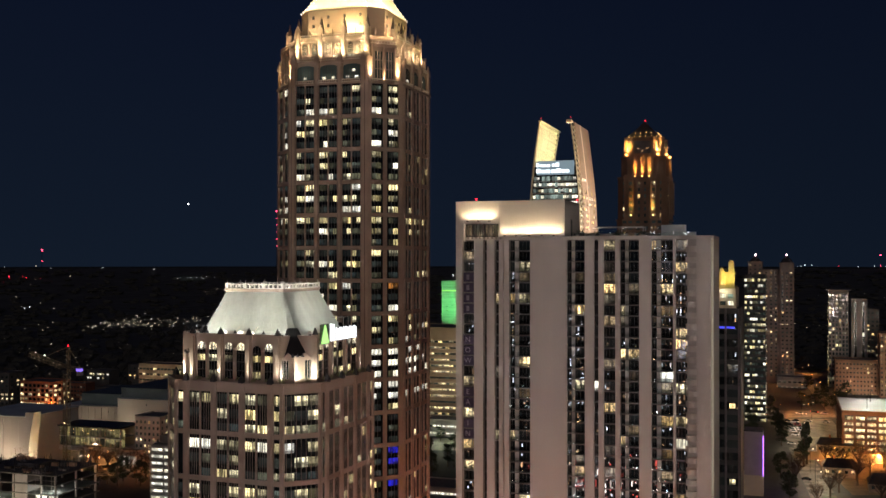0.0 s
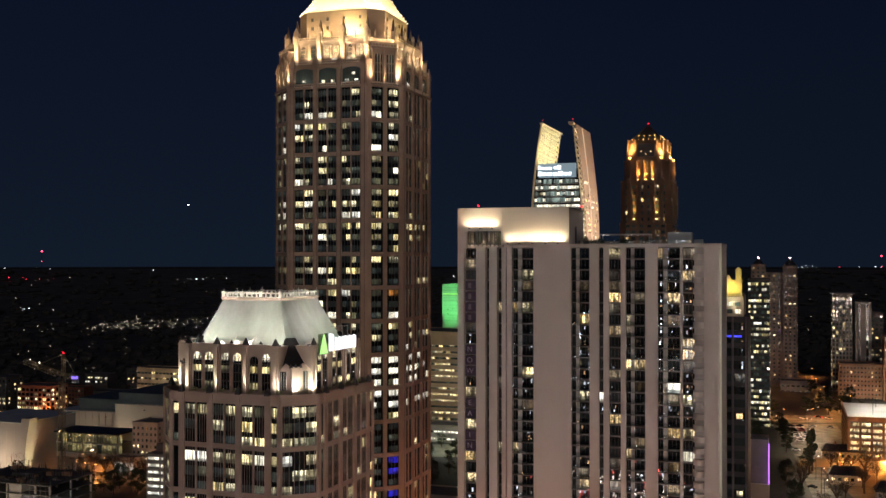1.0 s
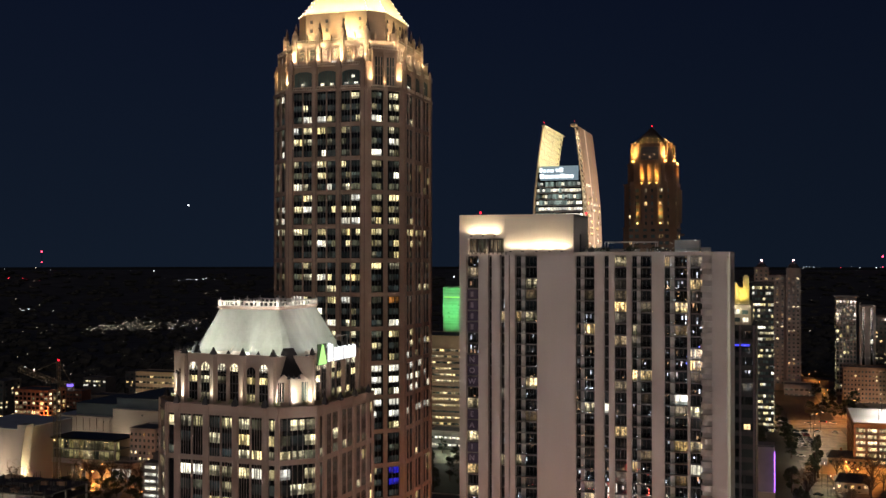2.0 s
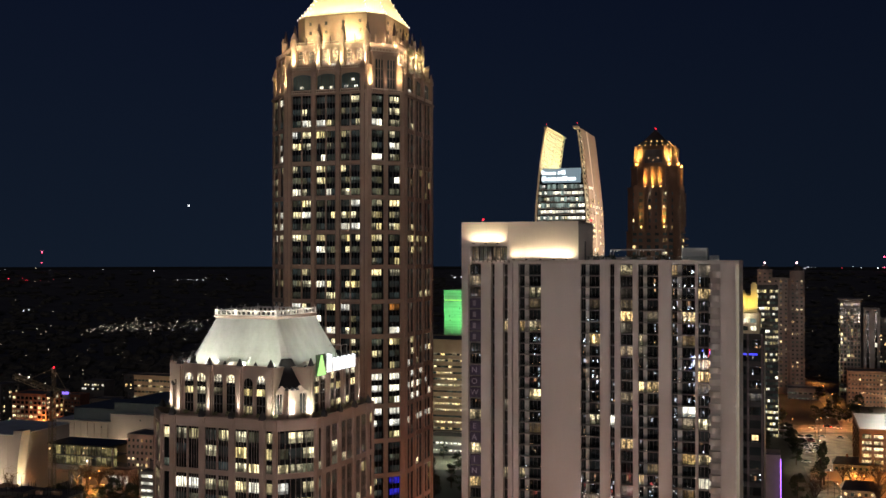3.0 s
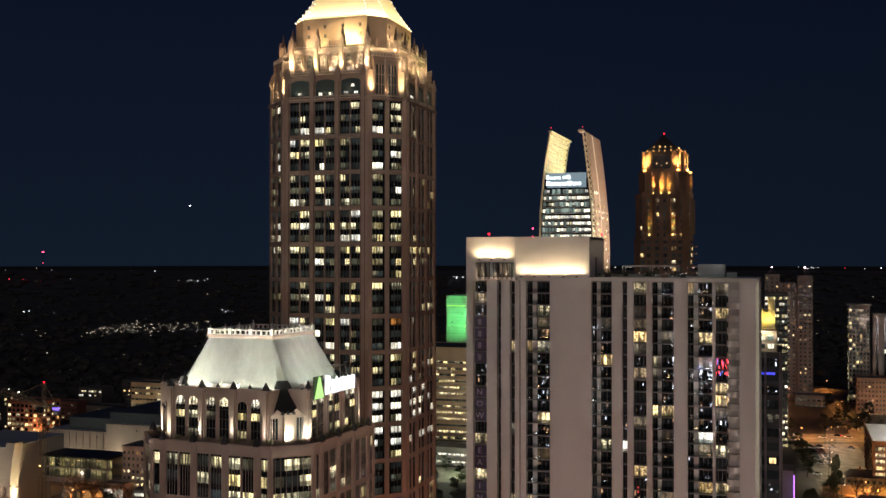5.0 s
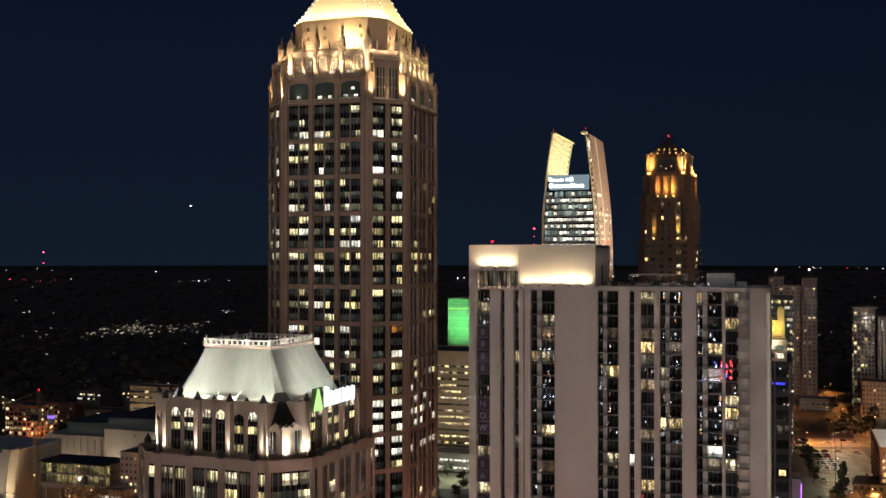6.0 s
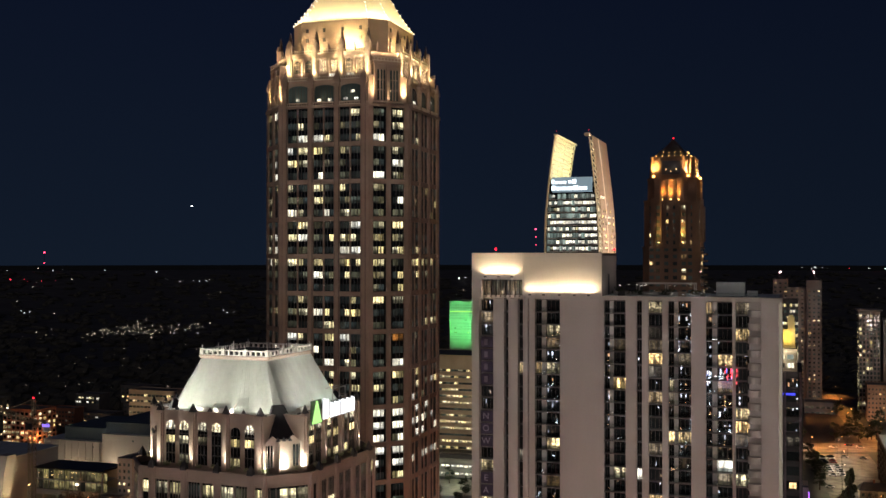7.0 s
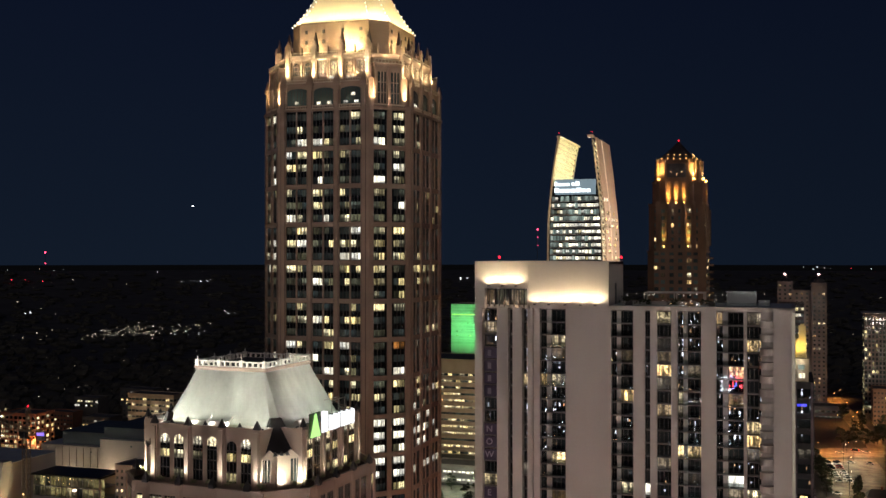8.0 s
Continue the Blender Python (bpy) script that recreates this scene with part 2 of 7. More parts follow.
def on_face(s, out, z, ang):
    """A place on a facade: s along it, out from the axis, at height z; the facade is turned by ang from the front."""
    a = radians(ang)
    return (s * math.cos(a) + out * math.sin(a), s * math.sin(a) - out * math.cos(a), z)


PANES = {}


def pane_box(bm, w, h, place=None):
    """One pane, with coordinates that run 0 to 1 across and up it."""
    uv = bm.loops.layers.uv.verify()
    x, z = w / 2, h / 2
    v = [bm.verts.new(c) for c in ((-x, -0.06, -z), (x, -0.06, -z), (x, 0.06, -z), (-x, 0.06, -z), (-x, -0.06, z), (x, -0.06, z), (x, 0.06, z), (-x, 0.06, z))]
    for f in ((3, 2, 1, 0), (4, 5, 6, 7), (0, 1, 5, 4), (1, 2, 6, 5), (2, 3, 7, 6), (3, 0, 4, 7)):
        for loop in bm.faces.new([v[i] for i in f]).loops:
            loop[uv].uv = (loop.vert.co.x / w + 0.5, loop.vert.co.z / h + 0.5)
    if place is not None:
        for q in v:
            q.co = place @ q.co


def spread_uv(bm, w, h):
    """Coordinates 0 to 1 over an upright pane that stands on z = 0."""
    uv = bm.loops.layers.uv.verify()
    for f in bm.faces:
        for loop in f.loops:
            loop[uv].uv = (loop.vert.co.x / w + 0.5, loop.vert.co.z / h)


def pane_mesh(w, h, mat):
    key = (round(w, 2), round(h, 2), mat.name)
    if key not in PANES:
        bm = bmesh.new()
        pane_box(bm, w, h)
        PANES[key] = mesh_of("pane", bm, mat)
    return PANES[key]


def glaze(parent, rows, limit=300, name="window_pane"):
    """rows: (s, out, z, ang, w, h, material). The nearest are panes of their own, the rest are joined by material."""
    for s, out, z, ang, w, h, mat in rows[:limit]:
        put(name, pane_mesh(w, h, mat), parent, on_face(s, out, z, ang), ang)
    rest = {}
    for row in rows[limit:]:
        rest.setdefault(row[6].name, []).append(row)
    for group in rest.values():
        bm = bmesh.new()
        for s, out, z, ang, w, h, mat in group:
            pane_box(bm, w, h, Matrix.Translation(on_face(s, out, z, ang)) @ Matrix.Rotation(radians(ang), 4, "Z"))
        tagged(part(name + "_field", bm, group[0][6], parent), kind="stuff")


def pick(rng, chances):
    """chances: (share, material), the last takes the rest."""
    r = rng.random()
    for share, mat in chances[:-1]:
        if r < share:
            return mat
        r -= share
    return chances[-1][1]


TURN = radians(17.9)


def site(right, ahead):
    """Plan survey taken from the first eye: metres to its right and ahead, as world x, y."""
    return (right * math.cos(TURN) - ahead * math.sin(TURN), right * math.sin(TURN) + ahead * math.cos(TURN))


def smooth(a, b, t):
    u = max(0.0, min(1.0, (t - a) / (b - a)))
    return u * u * (3 - 2 * u)


def ground_z(x, y):
    right = x * math.cos(TURN) + y * math.sin(TURN)
    ahead = -x * math.sin(TURN) + y * math.cos(TURN)
    near = -18.0 * smooth(-60, -300, right) * smooth(350, 700, ahead)
    far = math.hypot(x, y)
    k = smooth(1000, 2500, far)
    z = near * (1 - k) - 47 * k + 107 * smooth(3000, 4850, far) + 5 * smooth(900, 2500, far) * noise.noise((x / 500, y / 500, 0.3))
    return z

# ---- ground, one sheet to the horizon ----
GROUND_MAT = surface("wooded_ground", (0.080, 0.078, 0.068), 0.95, vary=0.5, scale=0.02, fine=0.3, bump=0.2)
bm = bmesh.new()
rings = []
for k in range(56):
    r = 30 * (4850 / 30) ** (k / 55)
    ring = []
    for j in range(96):
        a = 2 * math.pi * j / 96
        x, y = r * math.sin(a) - 60, r * math.cos(a) + 100
        ring.append(bm.verts.new((x, y, ground_z(x, y))))
    rings.append(ring)
for a, b in zip(rings, rings[1:]):
    for j in range(96):
        bm.faces.new((a[j], a[(j + 1) % 96], b[(j + 1) % 96], b[j]))
bm.faces.new(rings[0])
ground = part("ground", bm, GROUND_MAT, None)
tagged(ground, "dark wooded ground with streets reaching to low hills", "ground", kind="structure")
for poly in ground.data.polygons:
    poly.use_smooth = True


# ---- the tall rose granite tower with the lit crown ----
def granite_tower():
    rng = random.Random(5)
    t = thing("office_tower", -156.7, 374.1, 0, "tall rose granite office tower with floodlit crown and pyramid roof", "skyscraper")
    half, cut = 25.2, 9.7
    deep = 0.5
    part("core", lofted([octagon(half - deep, cut, -2), octagon(half - deep, cut, 172)]), SPANDREL, t, "dark spandrel glass between the windows")
    d_out, d_half = (2 * half - cut) / math.sqrt(2), cut / math.sqrt(2)
    faces = ((0, half, half - cut, True), (90, half, half - cut, True), (45, d_out, d_half, False), (-45, d_out, d_half, False),
             (180, half, half - cut, True), (270, half, half - cut, True), (135, d_out, d_half, False), (225, d_out, d_half, False))
    top = 172.0
    wide = mesh_of("pier", boxes((-0.95, 0.95, -0.15, deep + 0.1, -2, top + 6.8), (-0.6, 0.6, -0.35, -0.15, -2, top + 5.8)), GRANITE)
    # dark strips laid on the pier face as its upright shadow lines
    shadow_line = mesh_of("pier_groove", boxes((-0.78, -0.64, -0.17, -0.1, -2, top + 5), (0.64, 0.78, -0.17, -0.1, -2, top + 5)), BRONZE)
    edge = mesh_of("pier", boxes((-0.75, 0.75, 0.0, deep + 0.1, -2, top)), GRANITE)
    thin = mesh_of("mullion", boxes((-0.25, 0.25, 0.1, deep + 0.1, -2, top)), GRANITE)
    bands = {}
    for ang, out, hw, main in faces:
        if main:
            for s in (-13.65, -4.55, 4.55, 13.65):
                put("pier_groove", shadow_line, put("pier", wide, t, on_face(s, out, 0, ang), ang))
            for s in (-9.1, 0, 9.1):
                put("mullion", thin, t, on_face(s, out, 0, ang), ang)
        else:
            put("pier", edge, t, on_face(0, out, 0, ang), ang)
        for s in (-hw + 0.75, hw - 0.75):
            put("pier", edge, t, on_face(s, out, 0, ang), ang)
        key = round(hw, 2)
        if key not in bands:
            bands[key] = mesh_of("spandrel_band", boxes((-hw, hw, 0.08, deep + 0.1, -0.75, 0.75)), GRANITE)
        for j in range(14):
            put("spandrel_band", bands[key], t, on_face(0, out, 158.96 - 11.82 * j, ang), ang)
    bar = mesh_of("glazing_bar", boxes((-0.07, 0.07, 0.28, deep + 0.1, -2, top)), BRONZE)
    for ang, out, hw, main in faces[:4]:
        for s in ([c + q + b for c in (-9.1, 0, 9.1) for q in (-1.85, 1.85) for b in (-0.6, 0.6)] if main else [c + b for c in (-3.3, 3.3) for b in (-0.6, 0.6)]):
            put("glazing_bar", bar, t, on_face(s, out, 0, ang), ang)
    rows = []
    order = [(0, half, True), (45, d_out, False), (90, half, True), (-45, d_out, False), (180, half, True), (270, half, True), (135, d_out, False), (225, d_out, False)]
    for ang, out, main in order:
        cols = [(s + q, 3.3) for s in (-9.1, 0, 9.1) for q in (-1.85, 1.85)] if main else [(-3.3, 3.6), (3.3, 3.6)]
        for k in range(42):
            z = 168.8 - 3.94 * k
            busy = rng.random()
            for s, w in cols:
                lit = 0.62 + 0.25 * (busy > 0.7) - 0.4 * (busy < 0.3)
                if k > 24:
                    lit *= 0.6
                if ang == 45 and k < 14:
                    lit = 0.85
                if ang == 90:
                    lit *= 0.5 if k > 12 else 0.34
                mat = pick(rng, ((lit * 0.34, OFFICE), (lit * 0.34, OFFICE_WARM), (lit * 0.12, OFFICE_BRIGHT), (lit * 0.35, OFFICE_DIM), (0.55, UNLIT_PANE_GLOW), (1, GLASS)))
                if 19 <= k <= 20 and ang in (0, -45) and s < 5:
                    mat = pick(rng, ((0.8, OFFICE_BRIGHT), (1, GLASS)))
                if k == 21 and ang == 0:
                    mat = pick(rng, ((0.4, OFFICE), (1, GLASS)))
                if 24 <= k <= 28 and ang in (45, 90):
                    mat = pick(rng, ((0.85 if ang == 45 else 0.5, OFFICE_BRIGHT), (1, GLASS)))
                if k == 12 and ang == 90:
                    mat = OFFICE
                if k == 11 and ang == 0 and abs(s) > 7 and s > 0:
                    mat = OFFICE_BRIGHT
                if ang == 45 and s > 0 and k in (33, 34, 36):
                    mat = BLUE_ROOM
                if ang == 45 and s > 0 and k == 18:
                    mat = ORANGE_ROOM
                if ang in (180, 270, 135, 225):
                    mat = GLASS
                half_w = w / 2 - 0.08
                for side in (-1, 1):
                    m = mat
                    if mat not in (GLASS, UNLIT_PANE_GLOW, BLUE_ROOM, ORANGE_ROOM) and rng.random() < (0.12 if mat is OFFICE_BRIGHT else 0.34):
                        m = pick(rng, ((0.3, OFFICE_DIM), (0.6, UNLIT_PANE_GLOW), (1, GLASS)))
                    rows.append((s + side * w / 4, out - deep + 0.04, z, ang, half_w, 2.15, m))
    rows.sort(key=lambda r: (r[3] not in (0, 45), r[6] in (GLASS, UNLIT_PANE_GLOW)))
    glaze(t, rows)
    # crown: two setbacks, a drum and the roof
    part("lower_crown", lofted([octagon(24.2, 9.3, 172), octagon(24.2, 9.3, 180.6)]), GRANITE, t)
    part("upper_crown", lofted([octagon(21.2, 7.6, 180.6), octagon(21.2, 7.6, 188.4)]), GRANITE_LIT, t, "arcaded upper crown, its stone paled for the floodlight")
    part("cornice", lofted([octagon(21.7, 7.8, 187.2), octagon(21.9, 7.8, 188.2), octagon(21.9, 7.8, 188.6)]), GRANITE_LIT, t)
    part("ledge", lofted([octagon(25.5, 9.8, 170.6), octagon(25.5, 9.8, 171.5)]), GRANITE, t)
    part("drum", lofted([octagon(16.85, 5.0, 188.4), octagon(16.85, 5.0, 200.0)]), GRANITE, t, "plain warm-lit drum under the roof")
    prof = ((200.0, 17.0), (201.4, 16.0), (203.5, 14.6), (206.0, 13.1), (209, 11.5), (213, 9.6), (218, 7.7), (224, 5.8), (231, 4.0), (239, 2.3), (246, 1.0), (249, 0.4))
    top_roof = part("roof", lofted([octagon(h, h * 0.30, z) for z, h in prof]), ROOF_GOLD, t, "pale pyramid roof glowing under floodlights")
    part("finial", lofted([octagon(0.5, 0.15, 248), octagon(0.15, 0.04, 255)]), BRONZE, t)
    # lamps strung along the hips
    hip = mesh_of("hip_lamp", boxes((-0.09, 0.09, -0.09, 0.09, -0.2, 0.22)), LAMP_WHITE)
    for i in range(11):
        f = i / 10 * 6.0
        j = int(f)
        z0, h0 = prof[j]
        z1, h1 = prof[j + 1]
        z, h = z0 + (z1 - z0) * (f - j), h0 + (h1 - h0) * (f - j)
        c = h * 0.70
        for x, y in ((c, -h), (h, -c), (-c, -h), (-h, -c), (h, c), (-h, c)):
            put("hip_lamp", hip, top_roof, (x, y, z + 0.2))
    # pinnacled buttresses of the upper crown
    spire = bmesh.new()
    box(spire, -0.95, 0.95, -0.7, 0.9, 180.6, 191.6)
    box(spire, -1.25, 1.25, -0.95, 0.9, 180.6, 182.2)
    box(spire, -0.55, 0.55, -0.95, -0.7, 182.2, 190.8)
    loft(spire, [[(-1.1, -0.9, 191.4), (1.1, -0.9, 191.4), (1.1, -0.2, 191.4), (-1.1, -0.2, 191.4)], [(-0.08, -0.85, 193.4), (0.08, -0.85, 193.4), (0.08, -0.3, 193.4), (-0.08, -0.3, 193.4)]])
    spire = mesh_of("buttress", spire, GRANITE_LIT)
    tip = mesh_of("pinnacle", lofted([[(-0.9, -0.2, 191.5), (0.9, -0.2, 191.5), (0.9, 0.9, 191.5), (-0.9, 0.9, 191.5)], [(-0.5, 0.1, 193.8), (0.5, 0.1, 193.8), (0.5, 0.7, 193.8), (-0.5, 0.7, 193.8)], [(-0.05, 0.3, 196.2), (0.05, 0.3, 196.2), (0.05, 0.4, 196.2), (-0.05, 0.4, 196.2)]]), PINNACLE)
    gable = mesh_of("gablet", lofted([[(-1.15, -0.5, 178.4), (1.15, -0.5, 178.4), (1.15, 0.85, 178.4), (-1.15, 0.85, 178.4)], [(-1.05, -0.45, 179.6), (1.05, -0.45, 179.6), (1.05, 0.8, 179.6), (-1.05, 0.8, 179.6)], [(-0.06, 0.1, 182.6), (0.06, 0.1, 182.6), (0.06, 0.3, 182.6), (-0.06, 0.3, 182.6)]]), GRANITE)
    small = mesh_of("baluster", lofted([[(-0.3, -0.3, 188.4), (0.3, -0.3, 188.4), (0.3, 0.3, 188.4), (-0.3, 0.3, 188.4)], [(-0.3, -0.3, 190.4), (0.3, -0.3, 190.4), (0.3, 0.3, 190.4), (-0.3, 0.3, 190.4)], [(-0.04, -0.04, 191.8), (0.04, -0.04, 191.8), (0.04, 0.04, 191.8), (-0.04, 0.04, 191.8)]]), GRANITE_LIT)

    def arch(w, h, rise, n=6):
        bm = bmesh.new()
        pts = [(-w / 2, 0), (w / 2, 0), (w / 2, h)] + [(w / 2 * math.cos(math.pi * i / n), h + rise * math.sin(math.pi * i / n)) for i in range(1, n)] + [(-w / 2, h)]
        a = [bm.verts.new((x, -0.08, z)) for x, z in pts]
        b = [bm.verts.new((x, 0.08, z)) for x, z in pts]
        bm.faces.new(a)
        bm.faces.new(b[::-1])
        for i in range(len(pts)):
            bm.faces.new((a[i], b[i], b[(i + 1) % len(pts)], a[(i + 1) % len(pts)]))
        spread_uv(bm, w, h + rise)
        return bm
    big_arch = mesh_of("arched_window", arch(7.0, 4.3, 1.1), GLASS)
    high_lit = mesh_of("arched_window", arch(1.9, 3.1, 0.95), ARCH_LIGHT)
    high_dark = mesh_of("arched_window", arch(1.9, 3.1, 0.95), GLASS)
    low_lit = pane_mesh(2.4, 1.6, OFFICE_BRIGHT)
    arch_lit = pane_mesh(1.3, 0.9, OFFICE_BRIGHT)
    tall = mesh_of("tall_window", boxes((-1.3, 1.3, -0.08, 0.08, 0, 9.6)), GLASS)
    rail = mesh_of("balcony_rail", boxes((-3.6, 3.6, -0.55, -0.3, 0.75, 1.0), (-3.6, 3.6, -0.55, 0.1, -0.1, 0.15), *[(x - 0.13, x + 0.13, -0.5, -0.35, 0.1, 0.8) for x in np.linspace(-3.3, 3.3, 9)]), LIT_BALUSTER)
    tbar = mesh_of("transom", boxes((-1.3, 1.3, -0.2, 0.05, -0.12, 0.12)), GRANITE_LIT)
    dbar = mesh_of("mullion", boxes((-0.16, 0.16, -0.22, 0.05, 0, 9.6)), GRANITE_LIT)
    abar = mesh_of("glazing_bar", boxes((-0.07, 0.07, -0.06, 0.06, 0, 4.9)), BRONZE)
    fine = mesh_of("tracery", boxes(*[(x - 0.07, x + 0.07, -0.12, 0.1, 0, 3.9) for x in (-0.55, 0, 0.55)], (-0.95, 0.95, -0.12, 0.1, 1.3, 1.5), (-0.95, 0.95, -0.12, 0.1, 2.7, 2.9)), GRANITE_LIT)
    hood = mesh_of("arch_hood", boxes((-1.25, -0.98, -0.3, 0.05, 0, 3.3), (0.98, 1.25, -0.3, 0.05, 0, 3.3), (-1.25, 1.25, -0.35, 0.05, 4.15, 4.45)), GRANITE_LIT)
    course = mesh_of("string_course", boxes((-13.6, 13.6, -0.28, 0.05, -0.18, 0.18)), GRANITE_LIT)
    shaftlet = mesh_of("shaftlet", boxes((-0.22, 0.22, -0.35, 0.05, 0, 7.6)), GRANITE_LIT)
    for ang in (0, 90, -90, 180):
        for s in (-13.65, -4.55, 4.55, 13.65):
            stem = put("buttress", spire, t, on_face(s, 21.2, 0, ang), ang)
            put("pinnacle", tip, stem)
            put("gablet", gable, t, on_face(s, half, 0, ang), ang)
        for zc in (182.2, 187.0):
            put("string_course", course, t, on_face(0, 21.2, zc, ang), ang)
        for s in (-9.1, 0, 9.1):
            put("shaftlet", shaftlet, t, on_face(s, 21.2, 180.7, ang), ang)
            put("balcony_rail", rail, t, on_face(s, 21.5, 188.7, ang), ang)
            put("baluster", small, t, on_face(s, 21.6, 0, ang), ang)
            put("arched_window", big_arch, t, on_face(s, 24.26, 172.6, ang), ang)
            put("balcony_rail", rail, t, on_face(s, 24.5, 179.6, ang), ang)
            for b in (-2, -1, 0, 1, 2):
                put("glazing_bar", abar, t, on_face(s + b, 24.36, 172.6, ang), ang)
            if rng.random() < 0.8:
                put("window_pane", arch_lit, t, on_face(s + rng.uniform(-1.5, 1.5), 24.32, rng.choice((173.4, 175.6)), ang), ang)
            put("balcony_rail", rail, t, on_face(s, 25.2, 171.4, ang), ang)
            for q in (-2.0, 2.0):
                put("arched_window", high_lit if rng.random() < 0.75 else high_dark, t, on_face(s + q, 21.26, 182.6, ang), ang)
                put("arch_hood", hood, t, on_face(s + q, 21.2, 182.5, ang), ang)
                if ang in (0, 90):
                    put("tracery", fine, t, on_face(s + q, 21.3, 182.6, ang), ang)
                if rng.random() < 0.3:
                    put("window_pane", low_lit, t, on_face(s + q * 0.8, 21.3, 181.4, ang), ang)
                if rng.random() < 0.35:
                    put("window_pane", arch_lit, t, on_face(s + q * 0.9, 24.34, 173.2, ang), ang)
    for ang in (45, -45, 135, -135):
        o1, o2 = (2 * 24.2 - 9.3) / math.sqrt(2), (2 * 21.2 - 7.6) / math.sqrt(2)
        put("pier", edge, t, on_face(0, o1 + 0.1, 10, ang), ang)
        part("corner_bay", boxes((-4.7, 4.7, -o1 + 0.02, -o2 + 1.5, 172, 184.6), (-5.0, 5.0, -o1 - 0.3, -o2 + 1.5, 184.2, 185.2), (-0.45, 0.45, -o1 - 0.5, -o1 + 0.1, 172, 184.2), (-4.7, -4.0, -o1 - 0.4, -o1 + 0.1, 172, 184.2), (4.0, 4.7, -o1 - 0.4, -o1 + 0.1, 172, 184.2)), GRANITE, t, "", (0, 0, 0), ang)
        put("balcony_rail", rail, t, on_face(0, o1 - 0.1, 185.2, ang), ang).scale = (1.4, 1, 1.2)
        for s in (-2.2, 2.2):
            put("tall_window", tall, t, on_face(s, o1 + 0.08, 172.8, ang), ang)
            for q in (-0.5, 0.5):
                put("mullion", dbar, t, on_face(s + q, o1 + 0.2, 172.8, ang), ang)
            for q in (3.2, 6.4):
                put("transom", tbar, t, on_face(s, o1 + 0.2, 172.8 + q, ang), ang)
            put("baluster", small, t, on_face(s, o2 + 0.3, 0, ang), ang)
            put("balcony_rail", rail, t, on_face(s, o1 + 0.5, 171.4, ang), ang).scale = (0.8, 1, 1)
    # small openings high in the drum
    slot = mesh_of("vent", boxes((-0.45, 0.45, -0.1, 0.1, -0.6, 0.6)), SLATE)
    for ang in (0, 90):
        for s in (-9.6, -3.6, 3.0, 9.2):
            for z in (194.0, 197.2):
                put("vent", slot, t, on_face(s, 16.9, z, ang), ang)
    return t


granite_tower()
cx, cy = -156.7, 374.1


def crown_lamp(s, out, z, ang, watts, colour=WARM, degrees=150, lean=0.6):
    """An uplight close to the stone: hottest at its foot, fading upwards."""
    x, y, z = on_face(s, out, z, ang)
    tx, ty, tz = on_face(s, out - lean, z + 4, ang)
    spot(cx + x, cy + y, z, cx + tx, cy + ty, tz, watts, colour, degrees, 1.0, 0.2)


for ang in (0, 90, -90):
    for s in (-13.65, -4.55, 4.55, 13.65):
        crown_lamp(s, 22.8, 180.9, ang, 34000, (1.0, 0.80, 0.44), 54, 0.35)
        crown_lamp(s, 23.5, 180.9, ang, 450, (1.0, 0.76, 0.42), 120, 1.1)
    for s in (-9.1, 0, 9.1):
        crown_lamp(s, 23.0, 181.0, ang, 3000, (1.0, 0.78, 0.42), 110, 1.0)
for ang in (45, -45):
    for s, w in ((-5.3, 30000), (0.0, 14000), (5.3, 42000)):
        crown_lamp(s * 1.02, 28.45, 172.2, ang, w, (1.0, 0.74, 0.38), 44, 0.45)
    for s in (-4.5, 0, 4.5):
        crown_lamp(s, 26.6, 187.0, ang, 1100)
for ang in (0, 90, 45, -45):
    for s in ((-10, -5, 0, 5, 10) if ang in (0, 90) else (-2.2, 2.2)):
        x, y, z = on_face(s, 19.2 if ang in (0, 90) else 22.2, 200.9, ang)
        tx, ty, tz = on_face(s * 0.85, 12.5, 205.5, ang)
        spot(cx + x, cy + y, z, cx + tx, cy + ty, tz, 5200, (1.0, 0.84, 0.50), 110, 0.9, 0.4)
for ang, s, watts in ((0, 4.0, 22000), (0, 7.6, 22000), (0, -4.6, 7000), (0, -10.4, 6000), (90, -9.6, 14000), (90, -0.6, 6000), (90, 8.5, 6000)):
    x, y, z = on_face(s, 19.9, 189.2, ang)
    tx, ty, tz = on_face(s, 16.5, 193.5, ang)
    spot(cx + x, cy + y, z, cx + tx, cy + ty, tz, watts, (1.0, 0.74, 0.32), 100, 0.95)
# weak uplights added to stand for spill light on the lower crown
for ang in (0, 90):
    for s in (-9.1, 0, 9.1):
        x, y, z = on_face(s, 26.2, 172.4, ang)
        tx, ty, tz = on_face(s, 24.2, 178.5, ang)
        spot(cx + x, cy + y, z, cx + tx, cy + ty, tz, 260, WARM, 150, 1.0)


# ---- the shorter red granite tower with the lead-grey roof ----
def arch_mesh(w, h, rise, mat, n=6):
    bm = bmesh.new()
    pts = [(-w / 2, 0), (w / 2, 0), (w / 2, h)] + [(w / 2 * math.cos(math.pi * i / n), h + rise * math.sin(math.pi * i / n)) for i in range(1, n)] + [(-w / 2, h)]
    a = [bm.verts.new((x, -0.08, z)) for x, z in pts]
    b = [bm.verts.new((x, 0.08, z)) for x, z in pts]
    bm.faces.new(a)
    bm.faces.new(b[::-1])
    for i in range(len(pts)):
        bm.faces.new((a[i], b[i], b[(i + 1) % len(pts)], a[(i + 1) % len(pts)]))
    spread_uv(bm, w, h + rise)
    return mesh_of("arched_window", bm, mat)


RX, RY, RYAW = -145.1, 283.9, -3.0


